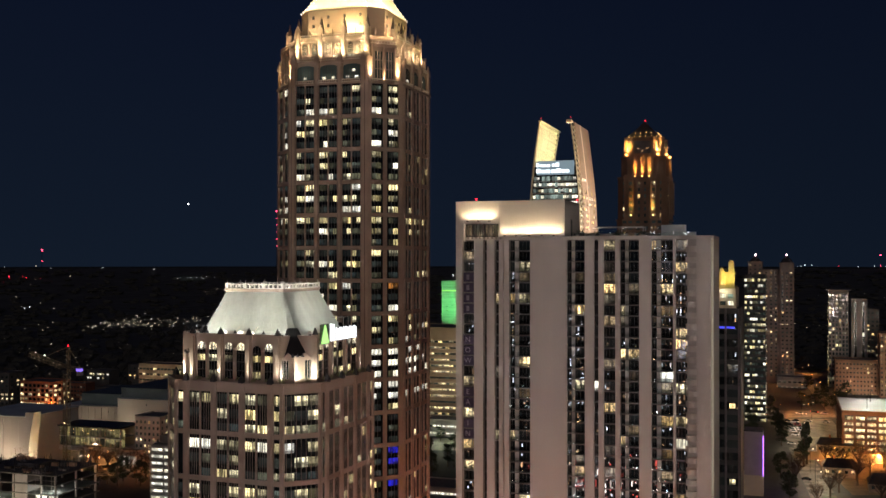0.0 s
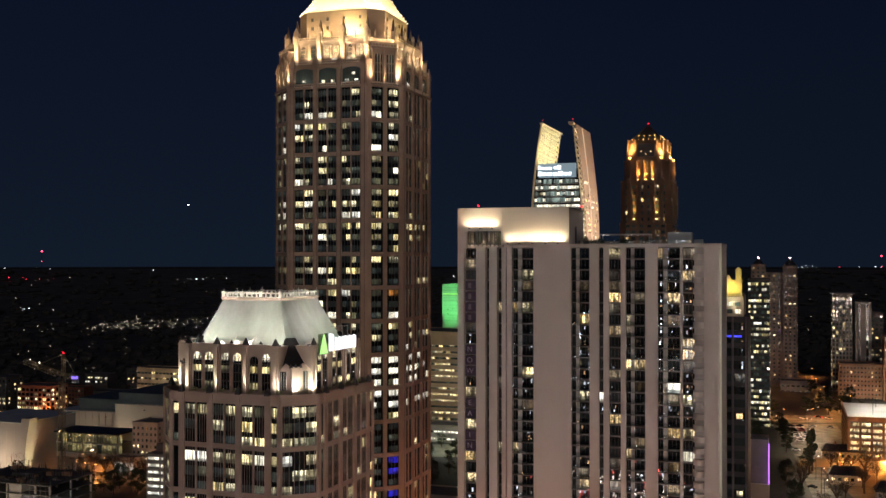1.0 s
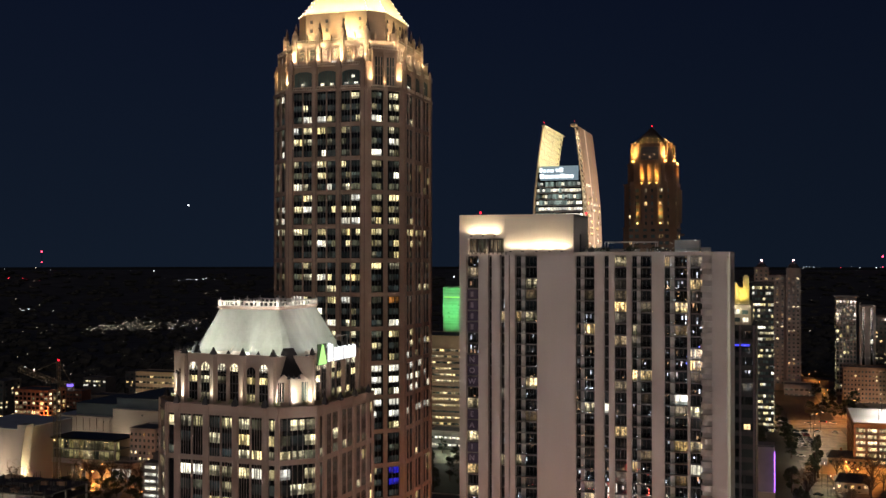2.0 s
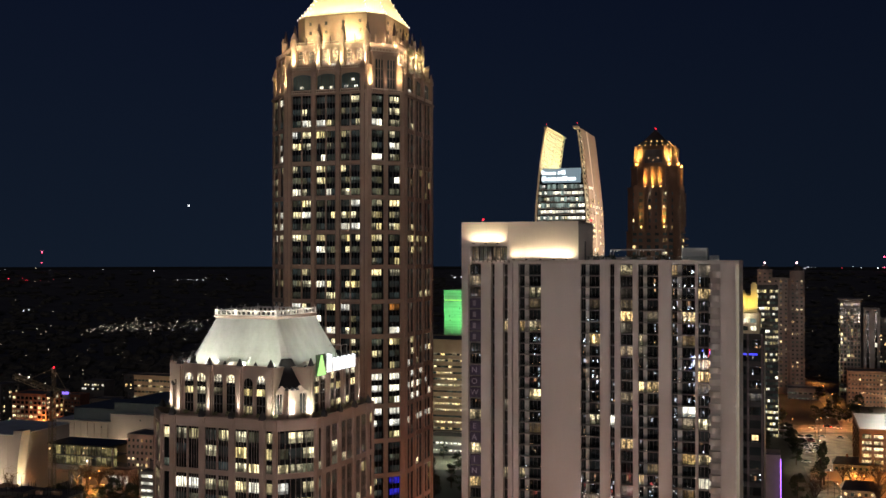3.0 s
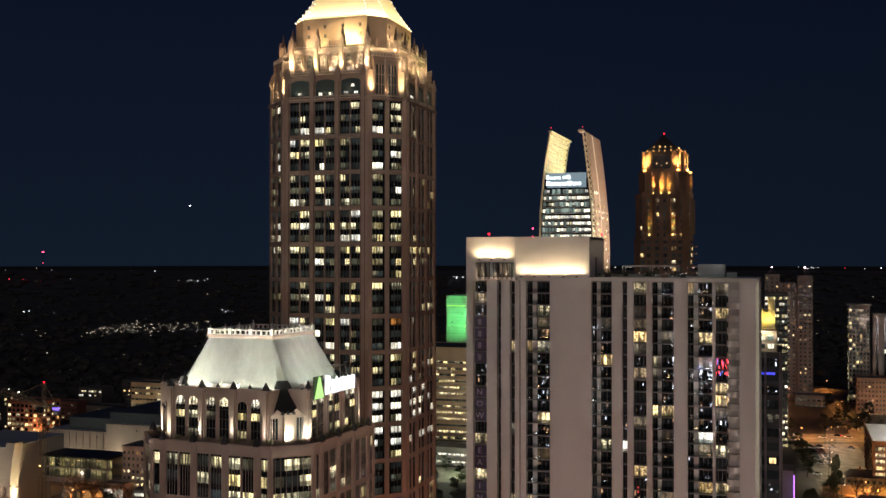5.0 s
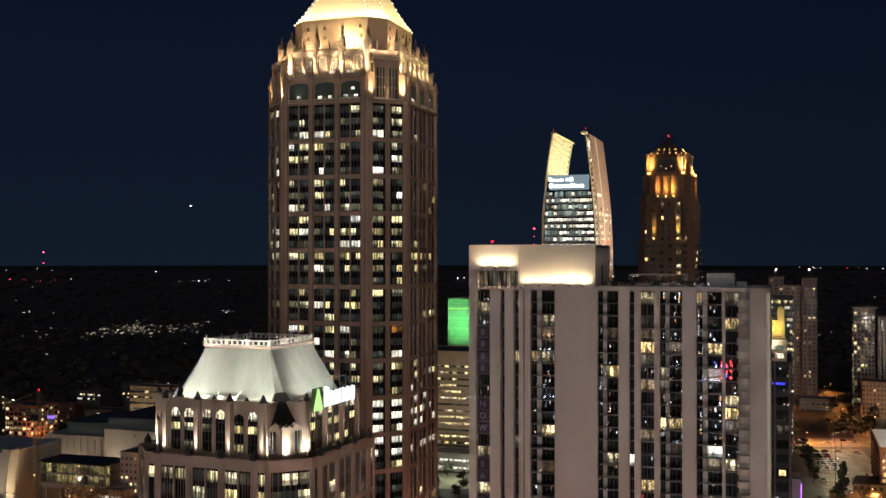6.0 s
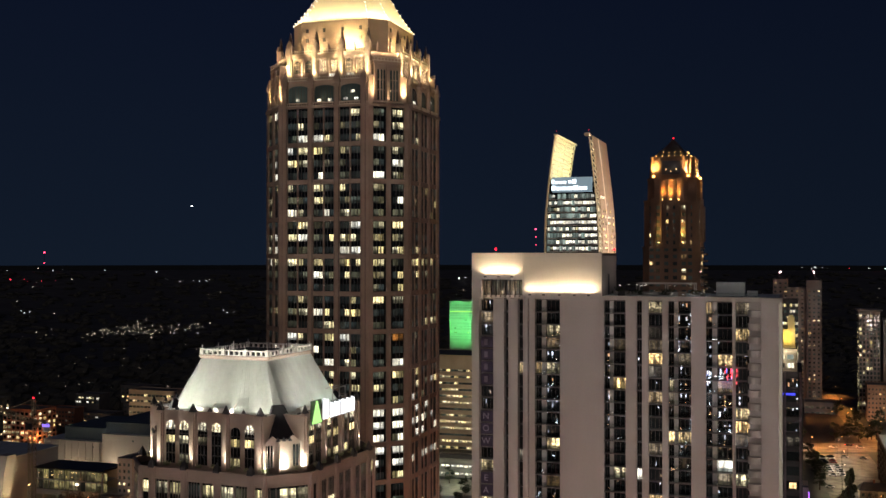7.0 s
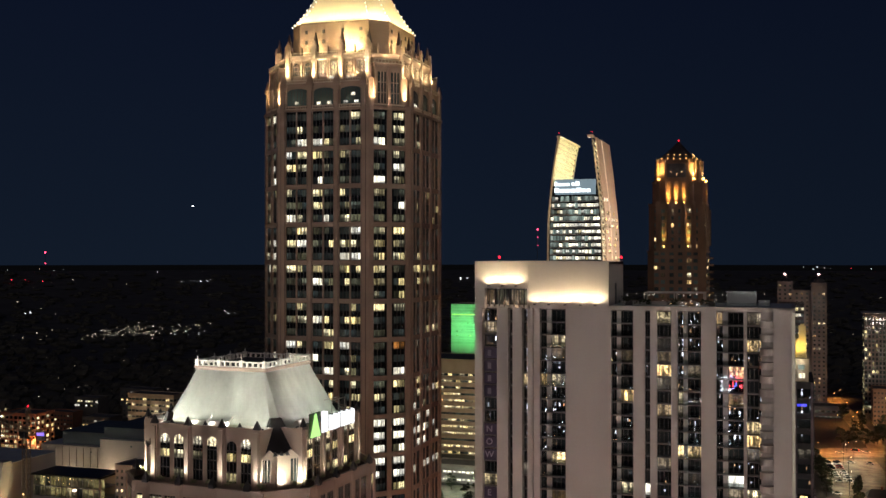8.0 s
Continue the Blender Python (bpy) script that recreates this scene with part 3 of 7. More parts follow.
def bank_tower():
    rng = random.Random(11)
    t = thing("office_building", RX, RY, 0, "red granite office building with floodlit lead-grey mansard roof", "office building", rz=RYAW)
    half, cut, deep = 24.9, 8.0, 0.36
    part("core", lofted([octagon(half - deep, cut, -2), octagon(half - deep, cut, 72)]), SPANDREL, t, "dark glass curtain between the piers")
    d_out, d_half = (2 * half - cut) / math.sqrt(2), cut / math.sqrt(2)
    faces = ((0, half, half - cut, True), (90, half, half - cut, True), (45, d_out, d_half, False), (-45, d_out, d_half, False), (180, half, half - cut, True),
             (270, half, half - cut, True), (135, d_out, d_half, False), (225, d_out, d_half, False))
    pier = mesh_of("pier", boxes((-0.95, 0.95, -0.2, deep + 0.1, -2, 73.6), (-0.5, 0.5, -0.32, -0.2, -2, 72.6)), REGAL)
    slim = mesh_of("pier", boxes((-0.55, 0.55, -0.12, deep + 0.1, -2, 73.4)), REGAL)
    finial = mesh_of("finial", lofted([[(-0.75, -0.75, 73.6), (0.75, -0.75, 73.6), (0.75, 0.5, 73.6), (-0.75, 0.5, 73.6)], [(-0.7, -0.7, 74.5), (0.7, -0.7, 74.5), (0.7, 0.45, 74.5), (-0.7, 0.45, 74.5)], [(-0.06, -0.1, 76.0), (0.06, -0.1, 76.0), (0.06, 0.0, 76.0), (-0.06, 0.0, 76.0)]]), SLATE)
    thin = mesh_of("mullion", boxes((-0.28, 0.28, 0.02, deep + 0.1, -2, 73.0)), REGAL)
    bar = mesh_of("glazing_bar", boxes((-0.08, 0.08, 0.12, deep, -2, 72.0)), surface("stone_mullion", (0.12, 0.092, 0.076), 0.55))
    bands = {}
    for ang, out, hw, main in faces:
        if main:
            for s in (-13.5, -4.5, 4.5, 13.5):
                put("finial", finial, put("pier", pier, t, on_face(s, out, 0, ang), ang))
            for s in (-9, 0, 9):
                put("mullion", thin, t, on_face(s, out, 0, ang), ang)
            for s in (-16.9, 16.9):
                put("pier", slim, t, on_face(s, out, 0, ang), ang)
            for s in [c + q + b for c in (-9, 0, 9) for q in (-1.95, 1.95) for b in (-0.75, 0, 0.75)]:
                put("glazing_bar", bar, t, on_face(s, out, 0, ang), ang)
        else:
            for s in (-d_half + 0.4, d_half - 0.4):
                put("pier", slim, t, on_face(s, out, 0, ang), ang)
            for s in (-4.2, -2.8, -1.4, 0, 1.4, 2.8, 4.2):
                put("glazing_bar", bar, t, on_face(s, out, 0, ang), ang)
        key = round(hw, 2)
        if key not in bands:
            bands[key] = (mesh_of("spandrel_band", boxes((-hw, hw, 0.05, deep + 0.1, -0.7, 0.7)), REGAL), mesh_of("cornice", boxes((-hw - 0.05, hw + 0.05, -0.05, deep + 0.1, 70.9, 73.5), (-hw - 0.12, hw + 0.12, -0.3, 0.3, 73.3, 73.8), (-hw, hw, -0.2, 0.0, 71.2, 71.5)), REGAL))
        put("cornice", bands[key][1], t, on_face(0, out, 0, ang), ang)
        for j in range(6):
            put("spandrel_band", bands[key][0], t, on_face(0, out, 59.4 - 12.75 * j, ang), ang)
    rows = []
    for ang, out, main in ((0, half, True), (45, d_out, False), (90, half, True), (-45, d_out, False), (180, half, True), (270, half, True)):
        cols = [(s + q, 3.0) for s in (-9, 0, 9) for q in (-1.95, 1.95)] + [(-15.4, 1.7), (15.4, 1.7)] if main else [(-3.6, 3.2), (0, 3.6), (3.6, 3.2)]
        for k in range(16):
            g, r = divmod(k, 3)
            z = 69.0 - 12.75 * g - 4.05 * r
            for s, w in cols:
                lit = (0.78, 0.26, 0.55)[r] * (0.55 if ang == 90 else 1)
                mat = pick(rng, ((lit * 0.5, OFFICE_WARM), (lit * 0.25, OFFICE), (lit * 0.35, OFFICE_DIM), (0.35, UNLIT_PANE_GLOW), (1, SPANDREL)))
                if k == 3 and ang in (0, 45, -45):
                    mat = pick(rng, ((0.6, OFFICE_BRIGHT), (0.38, OFFICE_WARM), (1, SPANDREL)))
                if ang in (180, 270):
                    mat = GLASS
                rows.append((s, out - deep + 0.06, z, ang, w, 2.7, mat))
    glaze(t, rows)
    # upper stage: a cross plan with a low bay in each corner
    low = 80.4
    part("corner_stage", lofted([octagon(21.2, 7.4, 72), octagon(21.2, 7.4, low)]), REGAL, t)
    part("upper_stage", boxes((-21.2, 21.2, -14.7, 14.7, 72, 86.3), (-14.7, 14.7, -21.18, 21.18, 72, 86.28)), REGAL, t)
    up_pier = mesh_of("pier", boxes((-0.9, 0.9, -0.4, 0.2, 73.4, 86.6), (-0.55, 0.55, -0.85, -0.4, 73.4, 86.0)), REGAL)
    gable = mesh_of("gablet", lofted([[(-0.95, -0.6, 86.6), (0.95, -0.6, 86.6), (0.95, 0.4, 86.6), (-0.95, 0.4, 86.6)], [(-0.06, -0.2, 88.6), (0.06, -0.2, 88.6), (0.06, 0.0, 88.6), (-0.06, 0.0, 88.6)]]), SLATE)
    mini = mesh_of("gablet", lofted([[(-0.5, -0.25, 86.9), (0.5, -0.25, 86.9), (0.5, 0.3, 86.9), (-0.5, 0.3, 86.9)], [(-0.05, 0, 87.9), (0.05, 0, 87.9), (0.05, 0.1, 87.9), (-0.05, 0.1, 87.9)]]), SLATE)
    dark_arch = arch_mesh(2.5, 8.2, 1.2, SPANDREL)
    top_lit = arch_mesh(2.3, 1.0, 1.15, ARCH_LIGHT)
    floor_lit = pane_mesh(2.4, 1.9, OFFICE_WARM)
    transom = mesh_of("transom", boxes((-1.25, 1.25, -0.2, 0.0, -0.12, 0.12)), BRONZE)
    rib = mesh_of("glazing_bar", boxes((-0.07, 0.07, -0.18, 0.0, 0, 9.2)), BRONZE)
    for ang in (0, 90, 180, 270):
        for s in (-13.5, -4.5, 4.5, 13.5):
            put("pier", up_pier, t, on_face(s * 1.02, 21.2, 0, ang), ang)
            put("gablet", gable, t, on_face(s * 1.02, 21.2, 0, ang), ang)
        for s in (-9, 0, 9):
            put("gablet", mini, t, on_face(s * 1.02, 21.2, 0, ang), ang)
            for q in (-1.9, 1.9):
                put("arched_window", dark_arch, t, on_face(s + q, 21.24, 74.2, ang), ang)
                for b in (-0.5, 0.5):
                    put("glazing_bar", rib, t, on_face(s + q + b, 21.28, 74.2, ang), ang)
                for z in (76.6, 79.0, 81.4):
                    put("transom", transom, t, on_face(s + q, 21.28, z, ang), ang)
                if ang in (0, 90):
                    if rng.random() < 0.75:
                        put("arched_window", top_lit, t, on_face(s + q, 21.32, 82.2, ang), ang)
                    for z in (75.4, 79.9):
                        if rng.random() < 0.6:
                            put("window_pane", floor_lit, t, on_face(s + q, 21.32, z, ang), ang)
    bay_out = (2 * 21.2 - 7.4) / math.sqrt(2)
    for ang in (45, -45, 135, -135):
        part("corner_turret", boxes((-1.1, 1.1, -1.3, 0.3, 73.4, low + 0.4)), REGAL, t, "", on_face(0, bay_out, 0, ang), ang)
        for s in (-3.4, 3.4):
            put("arched_window", mesh_of("tall_window", boxes((-1.0, 1.0, -0.08, 0.08, 74.5, 79.6)), GLASS_FLAT), t, on_face(s, bay_out + 0.04, 0, ang), ang)
            for b in (-0.35, 0.35):
                put("glazing_bar", mesh_of("glazing_bar", boxes((-0.08, 0.08, -0.18, 0.0, 74.5, 79.6)), REGAL), t, on_face(s + b, bay_out + 0.06, 0, ang), ang)
        for s in (-5.6, -1.4, 0, 1.4, 5.6):
            put("gablet", mini, t, on_face(s, bay_out + 0.1 + (1.0 if abs(s) < 2 else 0), low - 86.7, ang), ang)
    for ang in (45, -45, 135, -135):
        inner = 14.7 * math.sqrt(2)
        slope = lofted([[(-5.0, -bay_out + 0.5, low), (5.0, -bay_out + 0.5, low), (5.0, -bay_out + 4.6, low), (-5.0, -bay_out + 4.6, low)],
                        [(-3.2, -bay_out + 2.2, 84.2), (3.2, -bay_out + 2.2, 84.2), (3.2, -bay_out + 4.8, 84.2), (-3.2, -bay_out + 4.8, 84.2)],
                        [(-1.3, -inner - 0.2, 88.3), (1.3, -inner - 0.2, 88.3), (1.3, -inner + 1.2, 88.3), (-1.3, -inner + 1.2, 88.3)]])
        part("corner_roof", slope, SHADED_SLATE, t, "slate roof in the corner notch, blackened for the shadow there", (0, 0, 0), ang)
        for s in (-2.4, 2.4):
            part("bay_gable", lofted([[(s - 2.2, -bay_out - 0.25, low - 0.6), (s + 2.2, -bay_out - 0.25, low - 0.6), (s + 2.2, -bay_out + 0.3, low - 0.6), (s - 2.2, -bay_out + 0.3, low - 0.6)],
                                      [(s - 0.1, -bay_out - 0.25, low + 1.3), (s + 0.1, -bay_out - 0.25, low + 1.3), (s + 0.1, -bay_out + 0.3, low + 1.3), (s - 0.1, -bay_out + 0.3, low + 1.3)]]), REGAL, t, "", (0, 0, 0), ang)
    # planting on the terrace at the foot of the upper stage
    prng = random.Random(6)
    AGAVE = surface("agave_leaf", (0.22, 0.22, 0.12), 0.7, vary=0.3, scale=2)
    for ang in (0, 45, 90, -45):
        for s in ((-11, -7, -2, 2, 7, 11, 16) if ang in (0, 90) else (-5, 3)):
            bm = bmesh.new()
            for _ in range(40):
                c = Vector((prng.gauss(0, 0.5), prng.gauss(0, 0.25), abs(prng.gauss(0.3, 0.35))))
                u = Vector((prng.gauss(0, 1), prng.gauss(0, 1), prng.gauss(0, 1))).normalized() * 0.22
                v = u.orthogonal() * 0.7
                bm.faces.new([bm.verts.new(c + q) for q in (-u, -v, u, v)])
            part("shrub", bm, AGAVE, t, "", on_face(s, 22.8 if ang in (0, 90) else 26.2, 73.9, ang), ang)
    # roof
    prof = ((86.1, 16.3, 16.2, 1.8), (87.3, 15.35, 15.4, 1.6), (89.6, 13.95, 14.35, 1.35), (92.8, 12.3, 13.1, 1.0), (95.5, 10.85, 12.0, 0.6), (98.35, 9.5, 10.9, 0.25))

    def ring(hx, hy, c, z):
        return [(hx - c, -hy, z), (hx, -hy + c, z), (hx, hy - c, z), (hx - c, hy, z), (-hx + c, hy, z), (-hx, hy - c, z), (-hx, -hy + c, z), (-hx + c, -hy, z)]
    roof = part("roof", lofted([ring(hx, hy, c, z) for z, hx, hy, c in prof]), ROOF_LEAD, t, "smooth lead-grey concave mansard roof, floodlit from its foot")
    seam = bmesh.new()
    for k in range(-9, 10):
        f = k / 10
        for side in range(2):
            rows = []
            for z, hx, hy, c in prof:
                w, out = ((hx - c) * f, hy) if side == 0 else ((hy - c) * f, hx)
                rows.append([on_face(w + dx, out + dy, z, 90 * side) for dx, dy in ((-0.04, -0.1), (0.04, -0.1), (0.04, 0.025), (-0.04, 0.025))])
            loft(seam, rows)
    part("seam", seam, ROOF_LEAD, roof)
    part("roof_cornice", lofted([ring(9.6, 11.0, 0.2, 98.2), ring(9.95, 11.35, 0.2, 98.8), ring(9.95, 11.35, 0.2, 99.15)]), REGAL, t)
    part("roof_deck", boxes((-9.0, 9.0, -10.4, 10.4, 99.15, 99.3)), GRAVEL_ROOF, t)
    rail_mat = surface("white_balustrade", (0.75, 0.72, 0.66), 0.6, vary=0.06)
    post = mesh_of("balustrade_post", boxes((-0.5, 0.5, -0.42, 0.42, 99.15, 100.75), (-0.07, 0.07, -0.07, 0.07, 100.75, 101.5)), rail_mat)
    aerial = mesh_of("lightning_rod", boxes((-0.05, 0.05, -0.05, 0.05, 99.3, 101.9)), DARK_METAL)
    for ang, out, run in ((0, 10.7, 18.4), (90, 9.25, 21.2), (180, 10.7, 18.4), (270, 9.25, 21.2)):
        third = run / 3
        rail = mesh_of("balustrade_rail", boxes((-third / 2, third / 2, -0.25, 0.25, 100.2, 100.55), (-third / 2, third / 2, -0.25, 0.25, 99.15, 99.35)), rail_mat)
        bal = mesh_of("baluster", boxes((-0.24, 0.24, -0.2, 0.2, 99.35, 100.2)), rail_mat)
        for i in range(3):
            s = (i - 1) * third
            put("balustrade_rail", rail, t, on_face(s, out, 0, ang), ang)
            for q in (-0.25, 0.0, 0.25):
                put("baluster", bal, t, on_face(s + q * third, out, 0, ang), ang)
            put("balustrade_post", post, t, on_face((i - 1.5) * third, out, 0, ang), ang)
            put("lightning_rod", aerial, t, on_face(s * 0.8, 5.5, 0, ang), ang)
    # lit walk behind the parapet, and the flood racks that stand on it
    pale = surface("pale_gutter", (0.62, 0.60, 0.52), 0.7, vary=0.12)
    part("roof_walk", boxes((-20.7, 20.7, -14.3, 14.3, 86.3, 86.38), (-14.3, 14.3, -20.7, -14.3, 86.3, 86.38), (-14.3, 14.3, 14.3, 20.7, 86.3, 86.38)), pale, t, "pale walk at the foot of the roof")
    for ang in (0, 90, 180, 270):
        part("parapet", boxes((-14.7, 14.7, -21.2, -20.75, 86.3, 86.75)), REGAL, t, "", (0, 0, 0), ang)
        for s in (-14.2, -9.0, -4.6, 4.4, 9.2, 14.0):
            part("flood_rack", boxes((s - 0.6, s + 0.6, -20.1, -19.8, 86.38, 86.7), (s - 0.08, s + 0.08, -19.8, -19.5, 86.38, 86.6)), DARK_METAL, t, "", (0, 0, 0), ang)
    for ang, spots in ((0, (-4.2, 1.6)), (90, (-8.6,))):
        for s in spots:
            part("skylight", lofted([[(s - 2.5, -19.0, 86.38), (s + 2.5, -19.0, 86.38), (s + 2.5, -17.2, 86.38), (s - 2.5, -17.2, 86.38)],
                                     [(s - 2.1, -18.2, 87.3), (s + 2.1, -18.2, 87.3), (s + 2.1, -17.4, 87.3), (s - 2.1, -17.4, 87.3)]]), pale, t, "pale skylight hood behind the parapet", (0, 0, 0), ang)
            part("brace", lofted([[(s + 2.4, -19.2, 86.4), (s + 2.7, -19.2, 86.4), (s + 2.7, -18.9, 86.4), (s + 2.4, -18.9, 86.4)],
                                  [(s + 3.9, -18.6, 88.7), (s + 4.2, -18.6, 88.7), (s + 4.2, -18.3, 88.7), (s + 3.9, -18.3, 88.7)]]), pale, t, "", (0, 0, 0), ang)
    return t


bank_tower()
turn_r = Matrix.Translation((RX, RY, 0)) @ Matrix.Rotation(radians(RYAW), 4, "Z")


def reg_spot(s, out, z, ts, tout, tz, ang, watts, colour, deg, radius=0.25):
    a, b = turn_r @ Vector(on_face(s, out, z, ang)), turn_r @ Vector(on_face(ts, tout, tz, ang))
    spot(*a, *b, watts, colour, deg, 1.0, radius)


PALE = (0.98, 1.0, 0.82)
for ang in (0, 90):
    for s in (-13.5, -4.5, 4.5, 13.5):
        reg_spot(s * 1.02, 22.6, 73.8, s * 1.02, 21.9, 82.5, ang, 13000, PALE, 34, 0.12)
        reg_spot(s * 1.02, 23.5, 73.9, s * 1.02, 21.8, 79.0, ang, 120, PALE, 110, 0.2)
for ang in (45, -45):
    for s in (-4.6, 0, 4.6):
        reg_spot(s, 26.8 if s == 0 else 25.7, 73.9, s, 25.0, 80.0, ang, 21000 if s else 13000, PALE, 46, 0.15)
        reg_spot(s, 27.6, 74.0, s, 25.6, 76.0, ang, 4200, PALE, 90, 0.2)
RACKS = (-14.2, -9.0, -4.6, 0.0, 4.4, 9.2, 14.0)
for ang, weights in ((0, (1.1, 1.9, 0.7, 0.5, 2.0, 0.7, 1.6)), (90, (0.08, 0.5, 1.9, 0.5, 1.6, 0.6, 1.3)), (-90, (1.2, 1.6, 0.8, 0.6, 1.6, 0.7, 1.5))):
    for s, w in zip(RACKS, weights):
        reg_spot(s, 19.3, 87.0, s * 0.97, 15.6, 88.4, ang, w * 1150, COOL, 125, 0.25)
        reg_spot(s, 19.4, 87.2, s * 0.84, 11.4, 96.5, ang, w * 4000, COOL, 42, 0.25)
for ang, out in ((0, 10.7), (90, 9.25)):
    for s in (-8.5, -5.1, -1.7, 1.7, 5.1, 8.5):
        reg_spot(s, out + 2.4, 98.7, s, out, 99.9, ang, 330, COOL, 110, 0.2)


def roof_sign():
    t = thing("roof_sign", RX, RY, 0, "white glowing sign blocks beside a pale green triangle along the parapet", "sign", rz=RYAW)
    fr = boxes((-12.5, 10.5, -0.1, 0.1, 84.2, 84.4), (-12.5, 10.5, -0.1, 0.1, 87.8, 88.0), *[(s - 0.06, s + 0.06, 0.0, 1.4, 85.0, 85.2) for s in np.linspace(-11, 9, 6)])
    part("sign_frame", fr, DARK_METAL, t, "", on_face(0, 22.4, 0, 90), 90)
    part("back_panel", boxes((-13.0, -7.9, 0.12, 0.3, 83.7, 89.4)), glower("green_panel", (0.05, 0.22, 0.03), 0.10), t, "dim green panel behind the triangle", on_face(0, 22.6, 0, 90), 90)
    tri = bmesh.new()
    loft(tri, [[(-12.6, -0.25, 83.9), (-8.2, -0.25, 83.9), (-8.2, 0.1, 83.9), (-12.6, 0.1, 83.9)], [(-10.5, -0.25, 89.2), (-10.3, -0.25, 89.2), (-10.3, 0.1, 89.2), (-10.5, 0.1, 89.2)]])
    part("green_triangle", tri, GREEN_GLOW, t, "pale green lit triangle", on_face(0, 22.6, 0, 90), 90)
    s = -7.2
    for i, w in enumerate((3.2, 2.0, 2.2, 1.0, 2.4, 2.3, 2.0)):
        h = 5.0 if i == 0 else 3.7
        b = w * 0.26
        # a plain upright bar, a thinner one beside it and a short tie: no letter
        bits = [(s, s + b, -0.25, 0.1, 84.3, 84.3 + h)]
        if w > 1.5:
            bits += [(s + w * 0.52, s + w * 0.76, -0.25, 0.1, 84.3, 84.3 + h * 0.93), (s + b, s + w * 0.52, -0.25, 0.1, 84.3 + h * 0.36, 84.3 + h * 0.62)]
        part("sign_block", boxes(*bits), WHITE_GLOW, t, "white lit block", on_face(0, 22.6, 0, 90), 90)
        s += w + 0.35
    part("rooftop_frame", boxes((2.0, 9.0, 1.0, 1.15, 90.4, 90.6), (2.0, 2.15, 1.0, 1.15, 86.6, 90.4), (5.5, 5.65, 1.0, 1.15, 86.6, 90.4), (8.85, 9.0, 1.0, 1.15, 86.6, 90.4), (2.0, 9.0, 3.0, 3.15, 90.4, 90.6)), CONC, t, "pale steel frame behind the sign", on_face(0, 21.5, 0, 90), 90)
    return t


roof_sign()


# ---- the white residential tower ----
FLAT = 3.02


